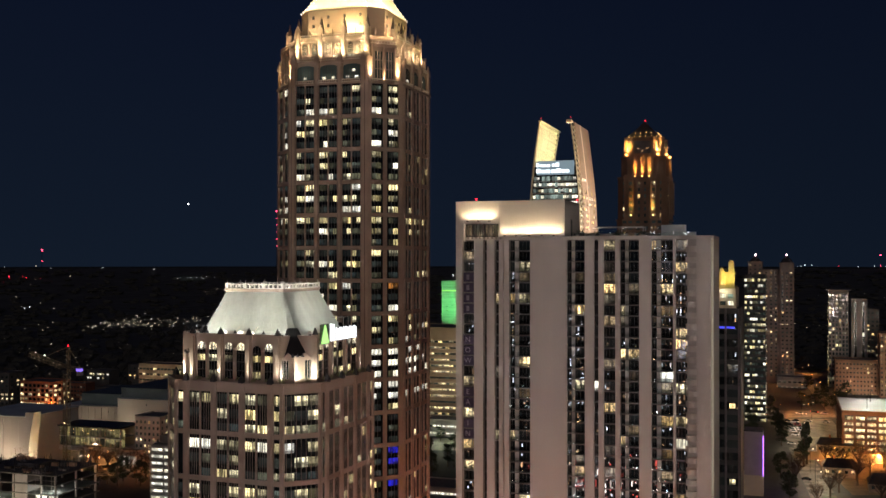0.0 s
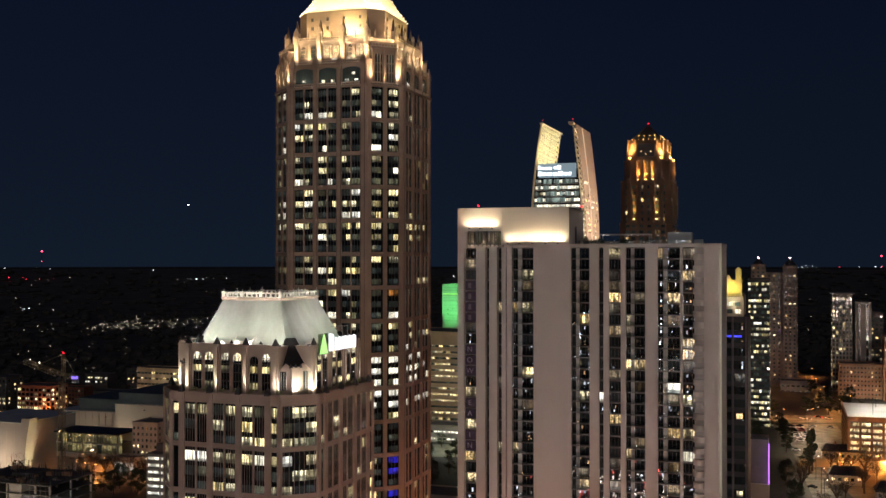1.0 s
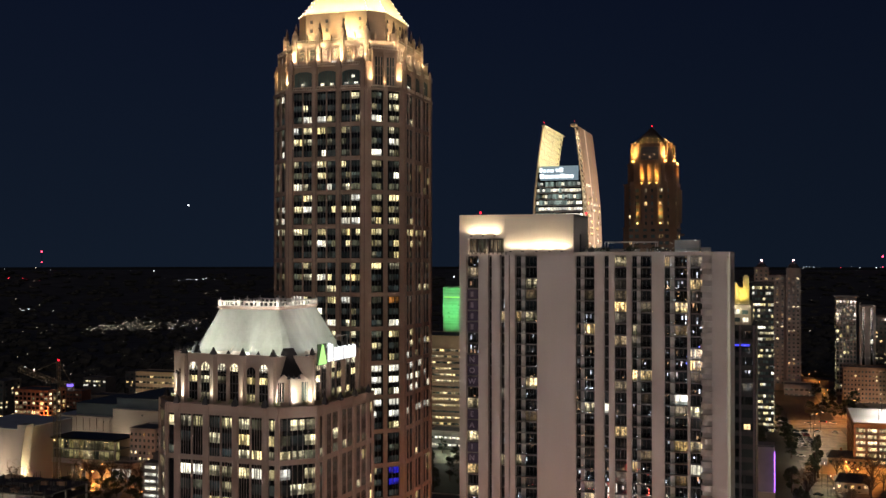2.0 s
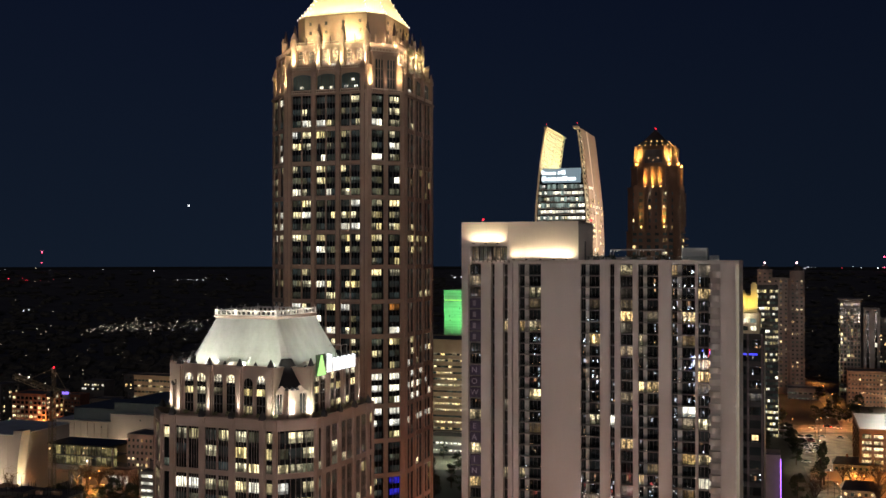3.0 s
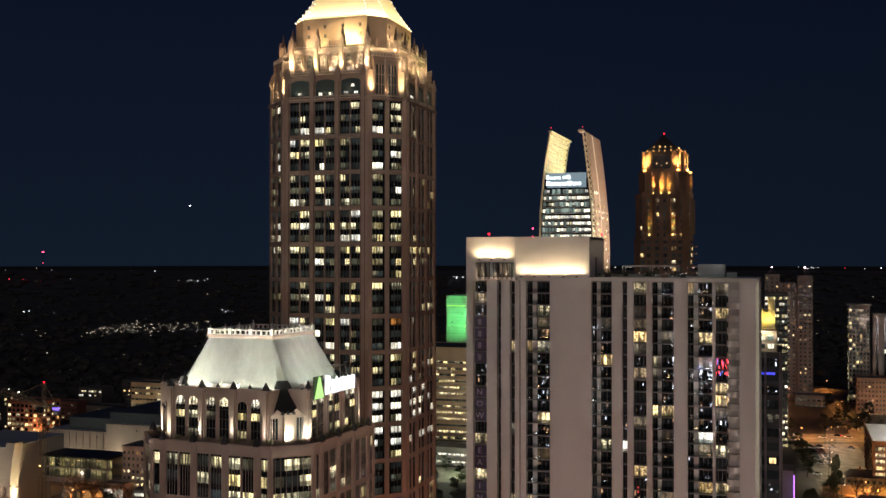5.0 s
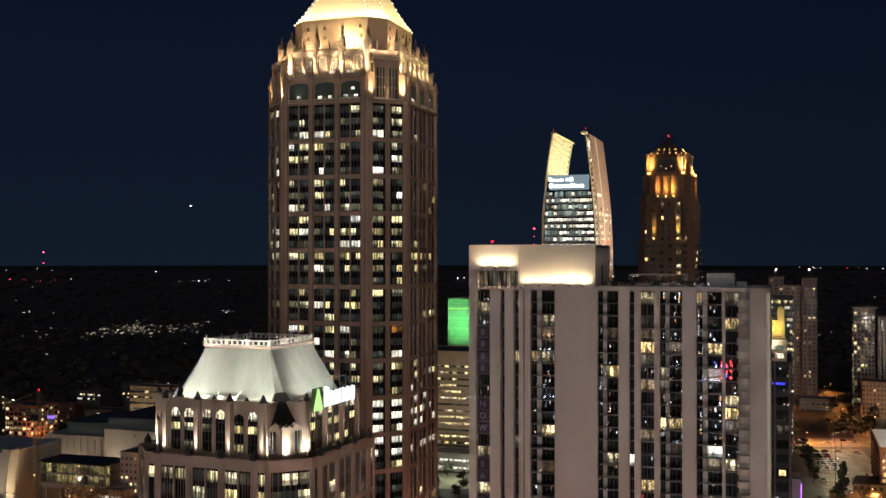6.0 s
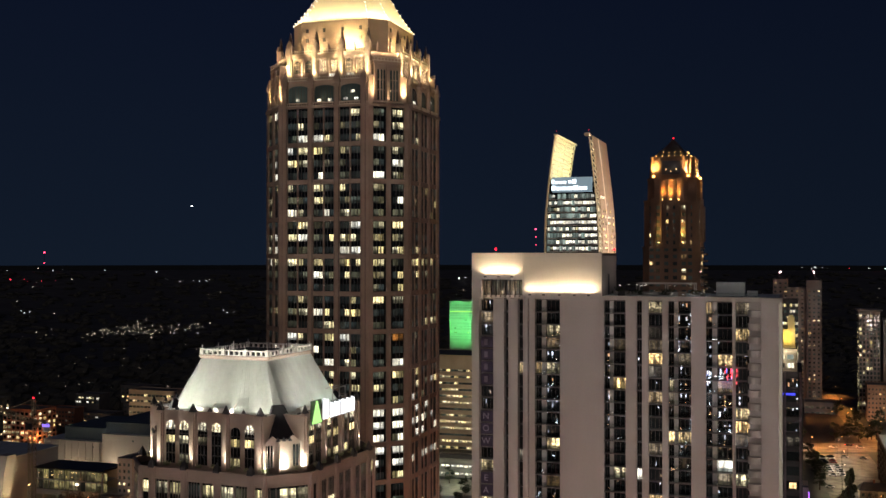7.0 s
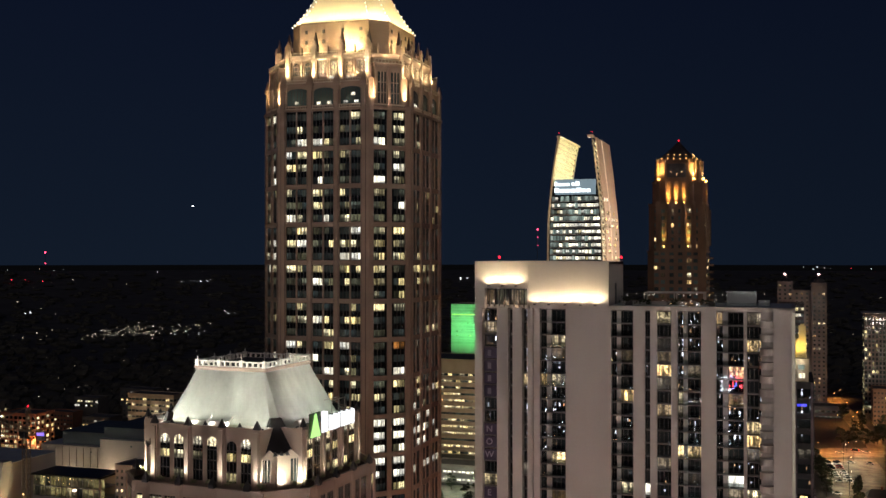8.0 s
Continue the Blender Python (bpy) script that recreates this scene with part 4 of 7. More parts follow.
def flats_tower():
    rng = random.Random(23)
    y0 = 293.5
    t = thing("apartment_tower", -54.0, y0, -0.45, "white concrete apartment tower with balconies and floodlit penthouse", "apartment tower")
    ox = 54.0
    roof = 114.6
    deep, back = 1.5, 24.0
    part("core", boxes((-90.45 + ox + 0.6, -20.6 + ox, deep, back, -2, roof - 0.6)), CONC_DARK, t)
    part("roof_slab", boxes((-90.45 + ox, -18.0 + ox, -0.1, back + 0.4, roof - 1.0, roof - 0.15), (-22.6 + ox, -18.0 + ox, -1.02, -0.1, roof - 0.9, roof - 0.15)), WHITE_CONC, t)
    part("roof_deck", boxes((-67.0 + ox, -18.8 + ox, 0.6, back, roof - 0.15, roof - 0.05)), ROOFING, t)
    part("parapet", boxes((-58.0 + ox, -18.2 + ox, -0.1, 0.35, roof - 0.15, roof + 0.0), (-18.6 + ox, -18.0 + ox, 0.35, back + 0.4, roof - 0.15, roof + 0.0)), WHITE_CONC, t)
    # solid walls between the window bays: (from, to, how far proud)
    walls = ((-90.45, -88.6, 1.9), (-85.0, -82.3, 1.9), (-81.2, -78.9, 1.9), (-77.6, -76.4, 1.9), (-76.4, -75.0, 0.4), (-68.9, -58.3, 0.0), (-53.2, -50.6, 0.0), (-49.4, -47.9, 0.0),
             (-44.7, -43.3, 0.0), (-38.1, -34.8, 0.0), (-28.9, -28.2, 0.2), (-22.6, -18.4, 1.0))
    for a, b, proud in walls:
        part("wall_fin" if b - a < 4 else "blank_wall", boxes((a + ox, b + ox, -proud, deep + 0.2, -2, roof - 1.0 + (0.1 if proud else 0))), WHITE_CONC, t)
    part("side_wall", boxes((-18.6 + ox, -18.1 + ox, -0.9, back + 0.4, -2, roof - 0.9)), WHITE_CONC, t)
    part("side_wall", boxes((-90.65 + ox, -90.05 + ox, deep, back + 0.4, -2, roof)), WHITE_CONC, t)
    # bays: (from, to, glass depth, kind)
    floors = 38
    slabs = {}
    rows, rest = [], []
    bays = ((-88.6, -85.0, 0.9, "flat"), (-82.3, -81.2, 0.9, "slot"), (-78.9, -77.6, 0.9, "slot"), (-75.0, -68.9, 1.4, "balcony"), (-58.3, -53.2, 1.4, "balcony"), (-50.6, -49.4, 1.0, "slot"),
            (-47.9, -44.7, 1.0, "flat"), (-43.3, -38.1, 1.4, "balcony"), (-34.8, -28.9, 1.4, "balcony"), (-28.2, -25.2, 1.2, "flat"), (-25.2, -22.6, 1.2, "round"))
    rail_mat = RAIL_GLASS
    # the flats with their lights on, by bay and floor from the top: (cell, look)
    lit = {-88.6: {1: (0, HOME_DIM), 13: (0, HOME), 16: (0, HOME), 19: (0, HOME)}, -78.9: {5: (0, HOME), 12: (0, HOME_DIM)},
           -75.0: {2: (1, HOME), 3: (1, HOME_DIM), 5: (2, HOME), 11: (1, HOME), 14: (1, HOME_DIM)},
           -58.3: {3: (1, HOME_DIM), 6: (1, HOME), 13: (1, HOME)}, -50.6: {13: (0, OFFICE_BRIGHT)},
           -47.9: {0: (0, HOME), 2: (0, HOME_DIM), 3: (0, HOME_DIM), 4: (0, HOME), 5: (0, HOME_DIM), 7: (0, HOME_DIM), 11: (0, HOME_DIM), 15: (0, HOME)},
           -43.3: {4: (1, HOME_DIM), 6: (0, HOME), 7: (0, HOME_DIM), 10: (2, HOME), 12: (1, HOME_DIM)},
           -34.8: {0: (0, HOME_DIM), 4: (1, HOME), 6: (1, HOME_DIM), 12: (1, OFFICE_BRIGHT), 13: (1, HOME_DIM)},
           -28.2: {0: (0, HOME_DIM), 2: (0, HOME), 8: (0, HOME), 9: (0, HOME), 10: (0, HOME_DIM), 13: (0, HOME)}}
    tall_bar = mesh_of("window_bar", boxes((-0.07, 0.07, -0.05, 0.04, -2, roof - 1.1)), BRONZE)
    for a, b, gd, kind in bays:
        w = b - a
        shift = -1.4 if b < -76 else 0
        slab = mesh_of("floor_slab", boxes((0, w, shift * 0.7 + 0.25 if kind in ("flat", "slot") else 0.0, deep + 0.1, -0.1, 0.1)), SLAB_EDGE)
        if kind == "balcony":
            rail = mesh_of("balcony_rail", boxes((0.05, w - 0.05, 0.02, 0.08, 0.16, 1.15), (0.0, w, 0.0, 0.1, 1.15, 1.2)), rail_mat)
            screen = mesh_of("balcony_screen", boxes((w * 0.24, w * 0.42, 0.75, deep, 0.1, FLAT - 0.1)), WHITE_CONC)
        if kind == "round":
            bm = bmesh.new()
            pts = [(w * (0.5 + 0.62 * math.cos(math.pi * i / 8)), -1.5 * math.sin(math.pi * i / 8)) for i in range(9)]
            loft(bm, [[(x + 0.0, y, z) for x, y in reversed(pts + [(-0.12 * w, 1.0), (1.12 * w, 1.0)])] for z in (-0.3, 1.2)])
            slab = mesh_of("round_balcony", bm, WHITE_CONC)
            # grey, not the walls' white: shade behind the balconies put into the colour
            part("bay_back", boxes((a + ox, b + ox, 0.6, deep + 0.1, -2, roof - 1.0)), CONC, t)
        if kind != "round":
            for q in np.arange(0.55, w - 0.2, 1.05 if kind == "balcony" else 0.95):
                put("window_bar", tall_bar, t, (a + ox + float(q), gd + shift * 0.5 - 0.12, 0))
        for k in range(floors):
            z = roof - 1.1 - FLAT * (k + 1)
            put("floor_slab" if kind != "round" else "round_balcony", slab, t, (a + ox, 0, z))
            if kind == "balcony":
                put("balcony_rail", rail, t, (a + ox, 0, z))
                put("balcony_screen", screen, t, (a + ox, 0, z))
            zc = z + FLAT / 2
            cells = ((w * 0.12, w * 0.22), (w * 0.71, w * 0.56)) if kind == "balcony" else ((w / 2, w - 0.1),)
            for i, (c, cw) in enumerate(cells):
                if kind == "round":
                    continue
                cell, look_of = lit.get(a, {}).get(k, (-1, GLASS_FLAT))
                m = look_of if cell in (i, 2) else GLASS_FLAT
                if k > 15 and cell < 0:
                    m = pick(rng, ((0.04, HOME), (1, GLASS_FLAT)) if kind == "slot" or len(cells) == 2 and i == 0 else ((0.15, HOME), (0.15, HOME_DIM), (0.02, OFFICE_BRIGHT), (1, GLASS_FLAT)))
                row = (a + ox + c, -gd - shift * 0.5, zc, 0, cw, FLAT - 0.5, m)
                (rows if k < 27 and m is not GLASS_FLAT or k < 16 else rest).append(row)
    glaze(t, rows + rest)
    # added glow in place of the light that the corner catches; no lamp
    part("edge_light", boxes((-18.8 + ox, -18.05 + ox, -1.06, -0.9, 2, roof - 1.2)), glower("edge_light", (1.0, 0.84, 0.60), 0.18), t, "faint glowing strip added for the light caught on the corner")
    # penthouse
    px0, px1, px2 = -90.45 + ox, -77.4 + ox, -58.5 + ox
    top = 124.8
    part("penthouse_pier", boxes((px0, px0 + 2.4, -1.9, 1.0, roof - 1, top)), WHITE_CONC, t)
    part("penthouse_pier", boxes((px1 - 0.3, px1, -1.9, 1.0, roof - 1, 118.3)), WHITE_CONC, t)
    high_wall = part("penthouse_wall", boxes((px0 + 2.4, px1, -1.9, 1.0, 118.3, top)), WHITE_CONC, t)
    low_wall = part("penthouse_wall", boxes((px1, px2, -1.78, 0.4, roof - 0.1, top)), WHITE_CONC, t)
    part("penthouse_roof", boxes((px0, px2, 0.4, 20, top - 0.8, top - 0.1)), WHITE_CONC, t)
    part("penthouse_side", boxes((px2 - 0.5, px2, 0.4, 20, roof - 0.1, top), (px0, px0 + 0.5, 1.0, 20, roof - 0.1, top), (px0, px2, 19.5, 20, roof - 0.1, top)), WHITE_CONC, t)
    part("penthouse_door", boxes((px2 - 0.05, px2 + 0.08, 7, 9, roof, roof + 5)), DARK_METAL, t)
    part("louvre_recess", boxes((px0 + 2.4, px1 - 0.3, 0.2, 0.6, roof - 1, 118.3)), DARK_METAL, t)
    slat = mesh_of("louvre", boxes((-0.12, 0.12, -0.5, 0.1, roof - 0.6, 118.2)), BRONZE)
    for i in range(9):
        put("louvre", slat, t, (px0 + 3.2 + i * 1.2, 0.1, 0))
    for x0, x1, m in ((2.7, 4.4, HOME_DIM), (5.0, 7.2, OFFICE_DIM), (8.6, 10.8, HOME_DIM), (11.0, 12.6, OFFICE_DIM)):
        put("window_pane", pane_mesh(x1 - x0, 3.2, m), t, (px0 + (x0 + x1) / 2, 0.12, roof + 1.7))
    lamp = mesh_of("wall_washer", boxes((-0.3, 0.3, -0.1, 0.3, -0.15, 0.15), (-0.06, 0.06, 0.3, 1.5, -0.06, 0.06)), DARK_METAL)
    for x in (-86.6, -83.3, -80.0):
        put("wall_washer", lamp, high_wall, (x + ox, -3.4, 119.0))
    for x in (-75.6, -72.2, -68.4, -64.8, -61.4):
        put("wall_washer", lamp, low_wall, (x + ox, -3.2, 114.75))
    # rooftop pergola, plant boxes and beacons
    part("pergola", boxes((-52.0 + ox, -38.0 + ox, 10.0, 10.3, roof + 2.6, roof + 2.9), (-52.0 + ox, -38.0 + ox, 15.0, 15.3, roof + 2.6, roof + 2.9), *[(x + ox - 0.12, x + ox + 0.12, y, y + 0.25, roof, roof + 2.7) for x in (-52, -45, -38.2) for y in (10, 15)]), WHITE_CONC, t)
    part("planter", boxes((-57 + ox, -40 + ox, 6.5, 7.3, roof - 0.05, roof + 0.8)), WHITE_CONC, t)
    # terrace: shrubs, chairs, strings of small lamps
    trng = random.Random(41)
    bead = mesh_of("terrace_lamp", boxes((-0.05, 0.05, -0.05, 0.05, -0.05, 0.05)), LAMP_WHITE)
    for i in range(26):
        put("terrace_lamp", bead, t, (trng.uniform(-57, -33) + ox, trng.uniform(2, 12), roof + trng.choice((0.5, 1.0, 2.4))))
    for i in range(14):
        bm = bmesh.new()
        for _ in range(30):
            c = Vector((trng.gauss(0, 0.5), trng.gauss(0, 0.35), 0.8 + abs(trng.gauss(0.2, 0.5))))
            u = Vector((trng.gauss(0, 1), trng.gauss(0, 1), trng.gauss(0, 1))).normalized() * 0.25
            v = u.orthogonal() * 0.8
            bm.faces.new([bm.verts.new(c + q) for q in (-u, -v, u, v)])
        part("shrub", bm, LEAF, t, "", (trng.uniform(-57, -34) + ox, trng.uniform(3, 13), roof - 0.5))
    for i in range(9):
        x, y = trng.uniform(-56, -36) + ox, trng.uniform(2, 9)
        part("terrace_seat", boxes((x, x + 1.6, y, y + 0.7, roof - 0.05, roof + 0.45), (x, x + 1.6, y + 0.6, y + 0.8, roof + 0.45, roof + 0.95)), rng.choice((CONC_DARK, CONC, TAN)), t)
    part("glass_screen", boxes((-57 + ox, -23 + ox, 0.5, 0.56, roof - 0.05, roof + 1.0)), RAIL_GLASS, t)
    part("plant_room", boxes((-33.0 + ox, -26.5 + ox, 9.0, 14.0, roof - 0.05, roof + 3.2), (-26.0 + ox, -23.6 + ox, 9.5, 12.0, roof - 0.05, roof + 1.2)), ROOFING, t, "blue-grey rooftop plant box")
    for x, y, z in ((-86.0 + ox, 4.0, top + 0.6), (px2 + 0.0, 17.0, top + 0.6)):
        stem = part("beacon", boxes((-0.06, 0.06, -0.06, 0.06, -0.9, 0)), DARK_METAL, t, "", (x, y, z))
        bm = bmesh.new()
        bmesh.ops.create_icosphere(bm, subdivisions=1, radius=0.32)
        part("beacon_lens", bm, RED_GLOW, stem, "red beacon", (0, 0, 0.3))
    # letters, one to a floor, in the windows of one bay
    ink = surface("banner_film", (0.035, 0.025, 0.05), 0.5, vary=0.2)
    pale = surface("banner_letter", (0.27, 0.24, 0.30), 0.5, vary=0.05)
    words = {9: "N", 10: "O", 11: "W", 14: "E", 15: "A", 17: "I", 18: "N"}
    film = mesh_of("banner_film", boxes((-1.7, 1.7, -0.03, 0.03, -1.3, 1.3)), ink)
    bar = mesh_of("banner_bar", boxes((-0.42, 0.42, -0.06, -0.02, -0.72, 0.72)), surface("banner_bar_print", (0.16, 0.14, 0.17), 0.5))
    for k in list(words) + [3, 4, 5, 6]:
        z = roof - 1.1 - FLAT * (k + 1) + FLAT / 2
        x = -86.8 + ox
        put("banner_film", film, t, (x, -0.75, z))
        if k in words:
            fc = bpy.data.curves.new("banner_letter", "FONT")
            fc.body, fc.size, fc.extrude, fc.align_x, fc.align_y = words[k], 2.1, 0.03, "CENTER", "CENTER"
            tmp = new("banner_letter", fc)
            dg = bpy.context.evaluated_depsgraph_get()
            me = bpy.data.meshes.new_from_object(tmp.evaluated_get(dg))
            bpy.data.objects.remove(tmp)
            me.materials.clear()
            me.materials.append(pale)
            ob = put("banner_letter", me, t, (x - 0.35, -0.86, z))
            ob.rotation_euler = (radians(90), 0, 0)
        else:
            put("banner_bar", bar, t, (x - 0.35, -0.8, z))
    return t


flats_tower()
for x in (-86.5, -83.5, -80.5):
    bulb(x, 292.6, 114.75, 90, (1.0, 0.72, 0.45), 0.2, "louvre_light")
for x, w in ((-86.6, 2100), (-83.3, 2100), (-80.0, 2100)):
    spot(x, 293.5 - 3.2, 118.85, x, 291.7, 121.95, w, (1.0, 0.80, 0.48), 140, 0.9, 0.2)
for x, w in ((-75.4, 1700), (-72.0, 1500), (-68.4, 2400), (-64.6, 2900), (-61.0, 2200)):
    spot(x, 293.5 - 3.0, 114.55, x, 291.9, 117.95, w, (1.0, 0.80, 0.48), 140, 0.9, 0.2)
for x, y, w in ((-80, 268, 8000), (-52, 262, 11000), (-26, 266, 9000), (-100, 262, 6000)):
    bulb(x, y, 9, w, (1.0, 0.40, 0.22), 0.5)


# ---- the city behind and beside the three towers ----
def far_block(name, label, category, right, ahead, w, d, top, mat, cols, floors, chances, pane, pitch=None, side=0, side_cols=0, first=None, seed=1, limit=160, roof=None, parapet=0.9, sills=False, base=None, mood=False):
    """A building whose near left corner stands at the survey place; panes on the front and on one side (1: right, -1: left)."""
    rng = random.Random(seed)
    x, y = site(right, ahead)
    z0 = (ground_z(x, y) if base is None else base) - 1.0
    t = thing(name, x, y, z0, label, category)
    h = top - z0
    part("body", boxes((0, w, 0, d, 0, h)), mat, t)
    part("parapet", boxes((-0.2, w + 0.2, -0.2, 0.4, h, h + parapet), (-0.2, w + 0.2, d - 0.4, d + 0.2, h, h + parapet), (-0.2, 0.4, 0.4, d - 0.4, h, h + parapet), (w - 0.4, w + 0.2, 0.4, d - 0.4, h, h + parapet)), mat, t)
    part("roof", boxes((0.4, w - 0.4, 0.4, d - 0.4, h, h + 0.3)), roof or GRAVEL_ROOF, t)
    pitch = pitch or (h - 2) / floors
    pw, ph = pane
    first = h - pitch * 0.75 if first is None else first - z0
    made = []
    for k in range(floors):
        z = first - pitch * k
        if z < 1:
            break
        if mood:
            busy = rng.choice((0.25, 0.5, 1.0, 1.9))
            here = tuple((share * busy, m) for share, m in chances[:-1]) + chances[-1:]
        else:
            here = chances
        for i in range(cols):
            made.append(((i + 0.5) * w / cols, -0.03, z, 0, pick(rng, here)))
        for i in range(side_cols):
            made.append((w + 0.03 if side > 0 else -0.03, (i + 0.5) * d / side_cols, z, 90, pick(rng, here)))
    lit = [m for m in made if m[4] not in (GLASS, GLASS_FLAT, SPANDREL)]
    dark = [m for m in made if m[4] in (GLASS, GLASS_FLAT, SPANDREL)]
    made = lit + dark
    for mx, my, z, ang, m in made[:limit]:
        put("window_pane", pane_mesh(pw, ph, m), t, (mx, my, z), ang)
    rest = {}
    for row in made[limit:]:
        rest.setdefault(row[4].name, []).append(row)
    for group in rest.values():
        bm = bmesh.new()
        for mx, my, z, ang, m in group:
            pane_box(bm, pw, ph, Matrix.Translation((mx, my, z)) @ Matrix.Rotation(radians(ang), 4, "Z"))
        tagged(part("window_pane_field", bm, group[0][4], t), kind="stuff")
    if sills:
        line = mesh_of("floor_band", boxes((-0.15, w + 0.15, -0.3, 0.0, -0.45, 0.45), (w, w + 0.3, 0, d, -0.45, 0.45)), mat)
        for k in range(floors):
            put("floor_band", line, t, (0, 0, first - pitch * (k + 0.5)))
    return t, z0


def beacon(x, y, z, r=0.8, mat=None, label="small red obstruction beacon on a short mast"):
    t = thing("beacon", x, y, z, label, "beacon")
    mast = part("mast", boxes((-0.1, 0.1, -0.1, 0.1, -3, 0)), DARK_METAL, t)
    bm = bmesh.new()
    bmesh.ops.create_icosphere(bm, subdivisions=1, radius=r)
    part("lens", bm, mat or RED_GLOW, mast)
    return t


# the office tower between two curved side walls
def sail_tower():
    rng = random.Random(3)
    x, y = site(57.8, 704)
    t = thing("office_tower", x, y, -1.6, "glass office tower between two tall curved lit fins", "skyscraper")
    deep = 64.0
    left = ((0, 57.4), (100, 57.4), (148, 57.8), (165, 59.3), (180, 61.0), (192, 62.7), (201, 64.2))
    right = ((0, 90.6), (100, 90.6), (125, 90.6), (148, 89.8), (165, 88.3), (180, 86.6), (192, 85.2), (201, 84.0))
    lx = [(z, (r - 57.8) * 1.03) for z, r in left]
    rx = [(z, (r - 57.8) * 1.03) for z, r in right]

    def at(prof, z):
        for (z0, a), (z1, b) in zip(prof, prof[1:]):
            if z <= z1:
                return a + (b - a) * (z - z0) / (z1 - z0)
        return prof[-1][1]
    roof = 170.5
    zs = [0, 60, 110, 125, 140, 155, roof]
    part("body", lofted([[(at(lx, z) + 0.5, 1.2, z), (at(rx, z) - 0.5, 1.2, z), (at(rx, z) - 0.5, deep - 1, z), (at(lx, z) + 0.5, deep - 1, z)] for z in zs]), SPANDREL, t)
    gold = surface("pale_fin_panel", (0.62, 0.56, 0.40), 0.6, vary=0.1, scale=0.3, fine=2)
    rust = surface("bronze_fin_panel", (0.43, 0.33, 0.25), 0.6, vary=0.15, scale=0.3, fine=2)
    zz = [0, 60, 110, 125, 140, 150, 160, 170, 180, 188, 195, 201]
    part("left_fin", lofted([[(at(lx, z) - 0.5, 0, z), (at(lx, z) + 0.5, 0, z), (at(lx, z) + 0.5, deep - 9, z), (at(lx, z) - 0.5, deep - 9, z)] for z in zz]), gold, t, "pale curved fin wall, washed with yellow light")
    part("right_fin", lofted([[(at(rx, z) - 0.4, 13.0, z), (at(rx, z) + 0.5, 13.0, z), (at(rx, z) + 0.5, deep, z), (at(rx, z) - 0.4, deep, z)] for z in zz]), rust, t, "bronze curved fin wall with a pale vertical line")
    line = [[(at(rx, z) + 0.4, deep * 0.5 - 0.5, z), (at(rx, z) + 0.75, deep * 0.5 - 0.5, z), (at(rx, z) + 0.75, deep * 0.5 + 0.5, z), (at(rx, z) + 0.4, deep * 0.5 + 0.5, z)] for z in zz]
    part("light_line", lofted(line), glower("pale_line", (1.0, 0.8, 0.6), 0.8), t)
    for prof, y0, nm in ((rx, 0.0, "lattice"), (lx, deep, "lattice")):
        bm = bmesh.new()
        z = 110.0 if prof is rx else roof
        while z < 198:
            a, b = at(prof, z), at(prof, z + 3.4)
            y1 = y0 + (13.0 if prof is rx else -9.0)
            for ya, yb in ((y0, y1), (y1, y0)):
                loft(bm, [[(a - 0.25, ya - 0.7, z), (a + 0.25, ya - 0.7, z), (a + 0.25, ya + 0.7, z), (a - 0.25, ya + 0.7, z)], [(b - 0.25, yb - 0.7, z + 3.4), (b + 0.25, yb - 0.7, z + 3.4), (b + 0.25, yb + 0.7, z + 3.4), (b - 0.25, yb + 0.7, z + 3.4)]])
            box(bm, a - 0.3, a + 0.3, y0 - 0.6, y0 + 0.6, z, z + 3.4)
            z += 3.4
        part(nm, bm, gold, t, "openwork steel lattice at the fin's edge")
    part("top_lattice", boxes((at(lx, 201) - 1.2, at(lx, 201) + 1.2, -0.4, deep, 200.2, 201.2), (at(rx, 201) - 2.4, at(rx, 201) + 0.8, -0.6, 6, 199.8, 201.2)), gold, t)
    for k in range(14):
        z = 162.3 - 4.05 * k
        a, b = at(lx, z) + 1.0, at(rx, z) - 1.0
        n = 16
        busy = rng.choice((0.75, 0.28, 0.5, 0.7))
        for i in range(n):
            m = pick(rng, ((busy * (1.2 if i > 9 else 0.8), OFFICE_BRIGHT), (0.06, OFFICE), (0.62, OFFICE_TEAL), (1, GLASS)))
            w = (b - a) / n
            put("window_pane", pane_mesh(1.85, 3.2 if m is OFFICE_TEAL else 2.1, m), t, (a + (i + 0.5) * w, 1.12, z))
        part("floor_band", boxes((a, b, 0.9, 1.2, z - 2.05, z - 1.55)), CONC, t)
        for yy in (3.0, 6.5, 10.0):
            put("window_pane", pane_mesh(3.0, 2.2, pick(rng, ((0.6, OFFICE_BRIGHT), (1, OFFICE_TEAL)))), t, (at(rx, z) - 0.46, yy, z), 90)
        for i in range(2, 11):
            if rng.random() < (0.5 if k > 1 else 0.2):
                put("window_pane", pane_mesh(2.8, 2.2, OFFICE_WARM if rng.random() < 0.6 else OFFICE_BRIGHT), t, (at(rx, z) + 0.55, 6 + i * 5.2, z), 90)
    part("sign_box", boxes((at(lx, roof) + 2.2, at(rx, roof) - 1.4, 0.6, 2.2, 164.9, 174.2)), glower("sign_panel", (0.45, 0.62, 0.72), 0.42), t, "softly backlit blue-grey sign panel")
    sign = glower("sign_bars", (0.85, 0.95, 1.0), 2.2)
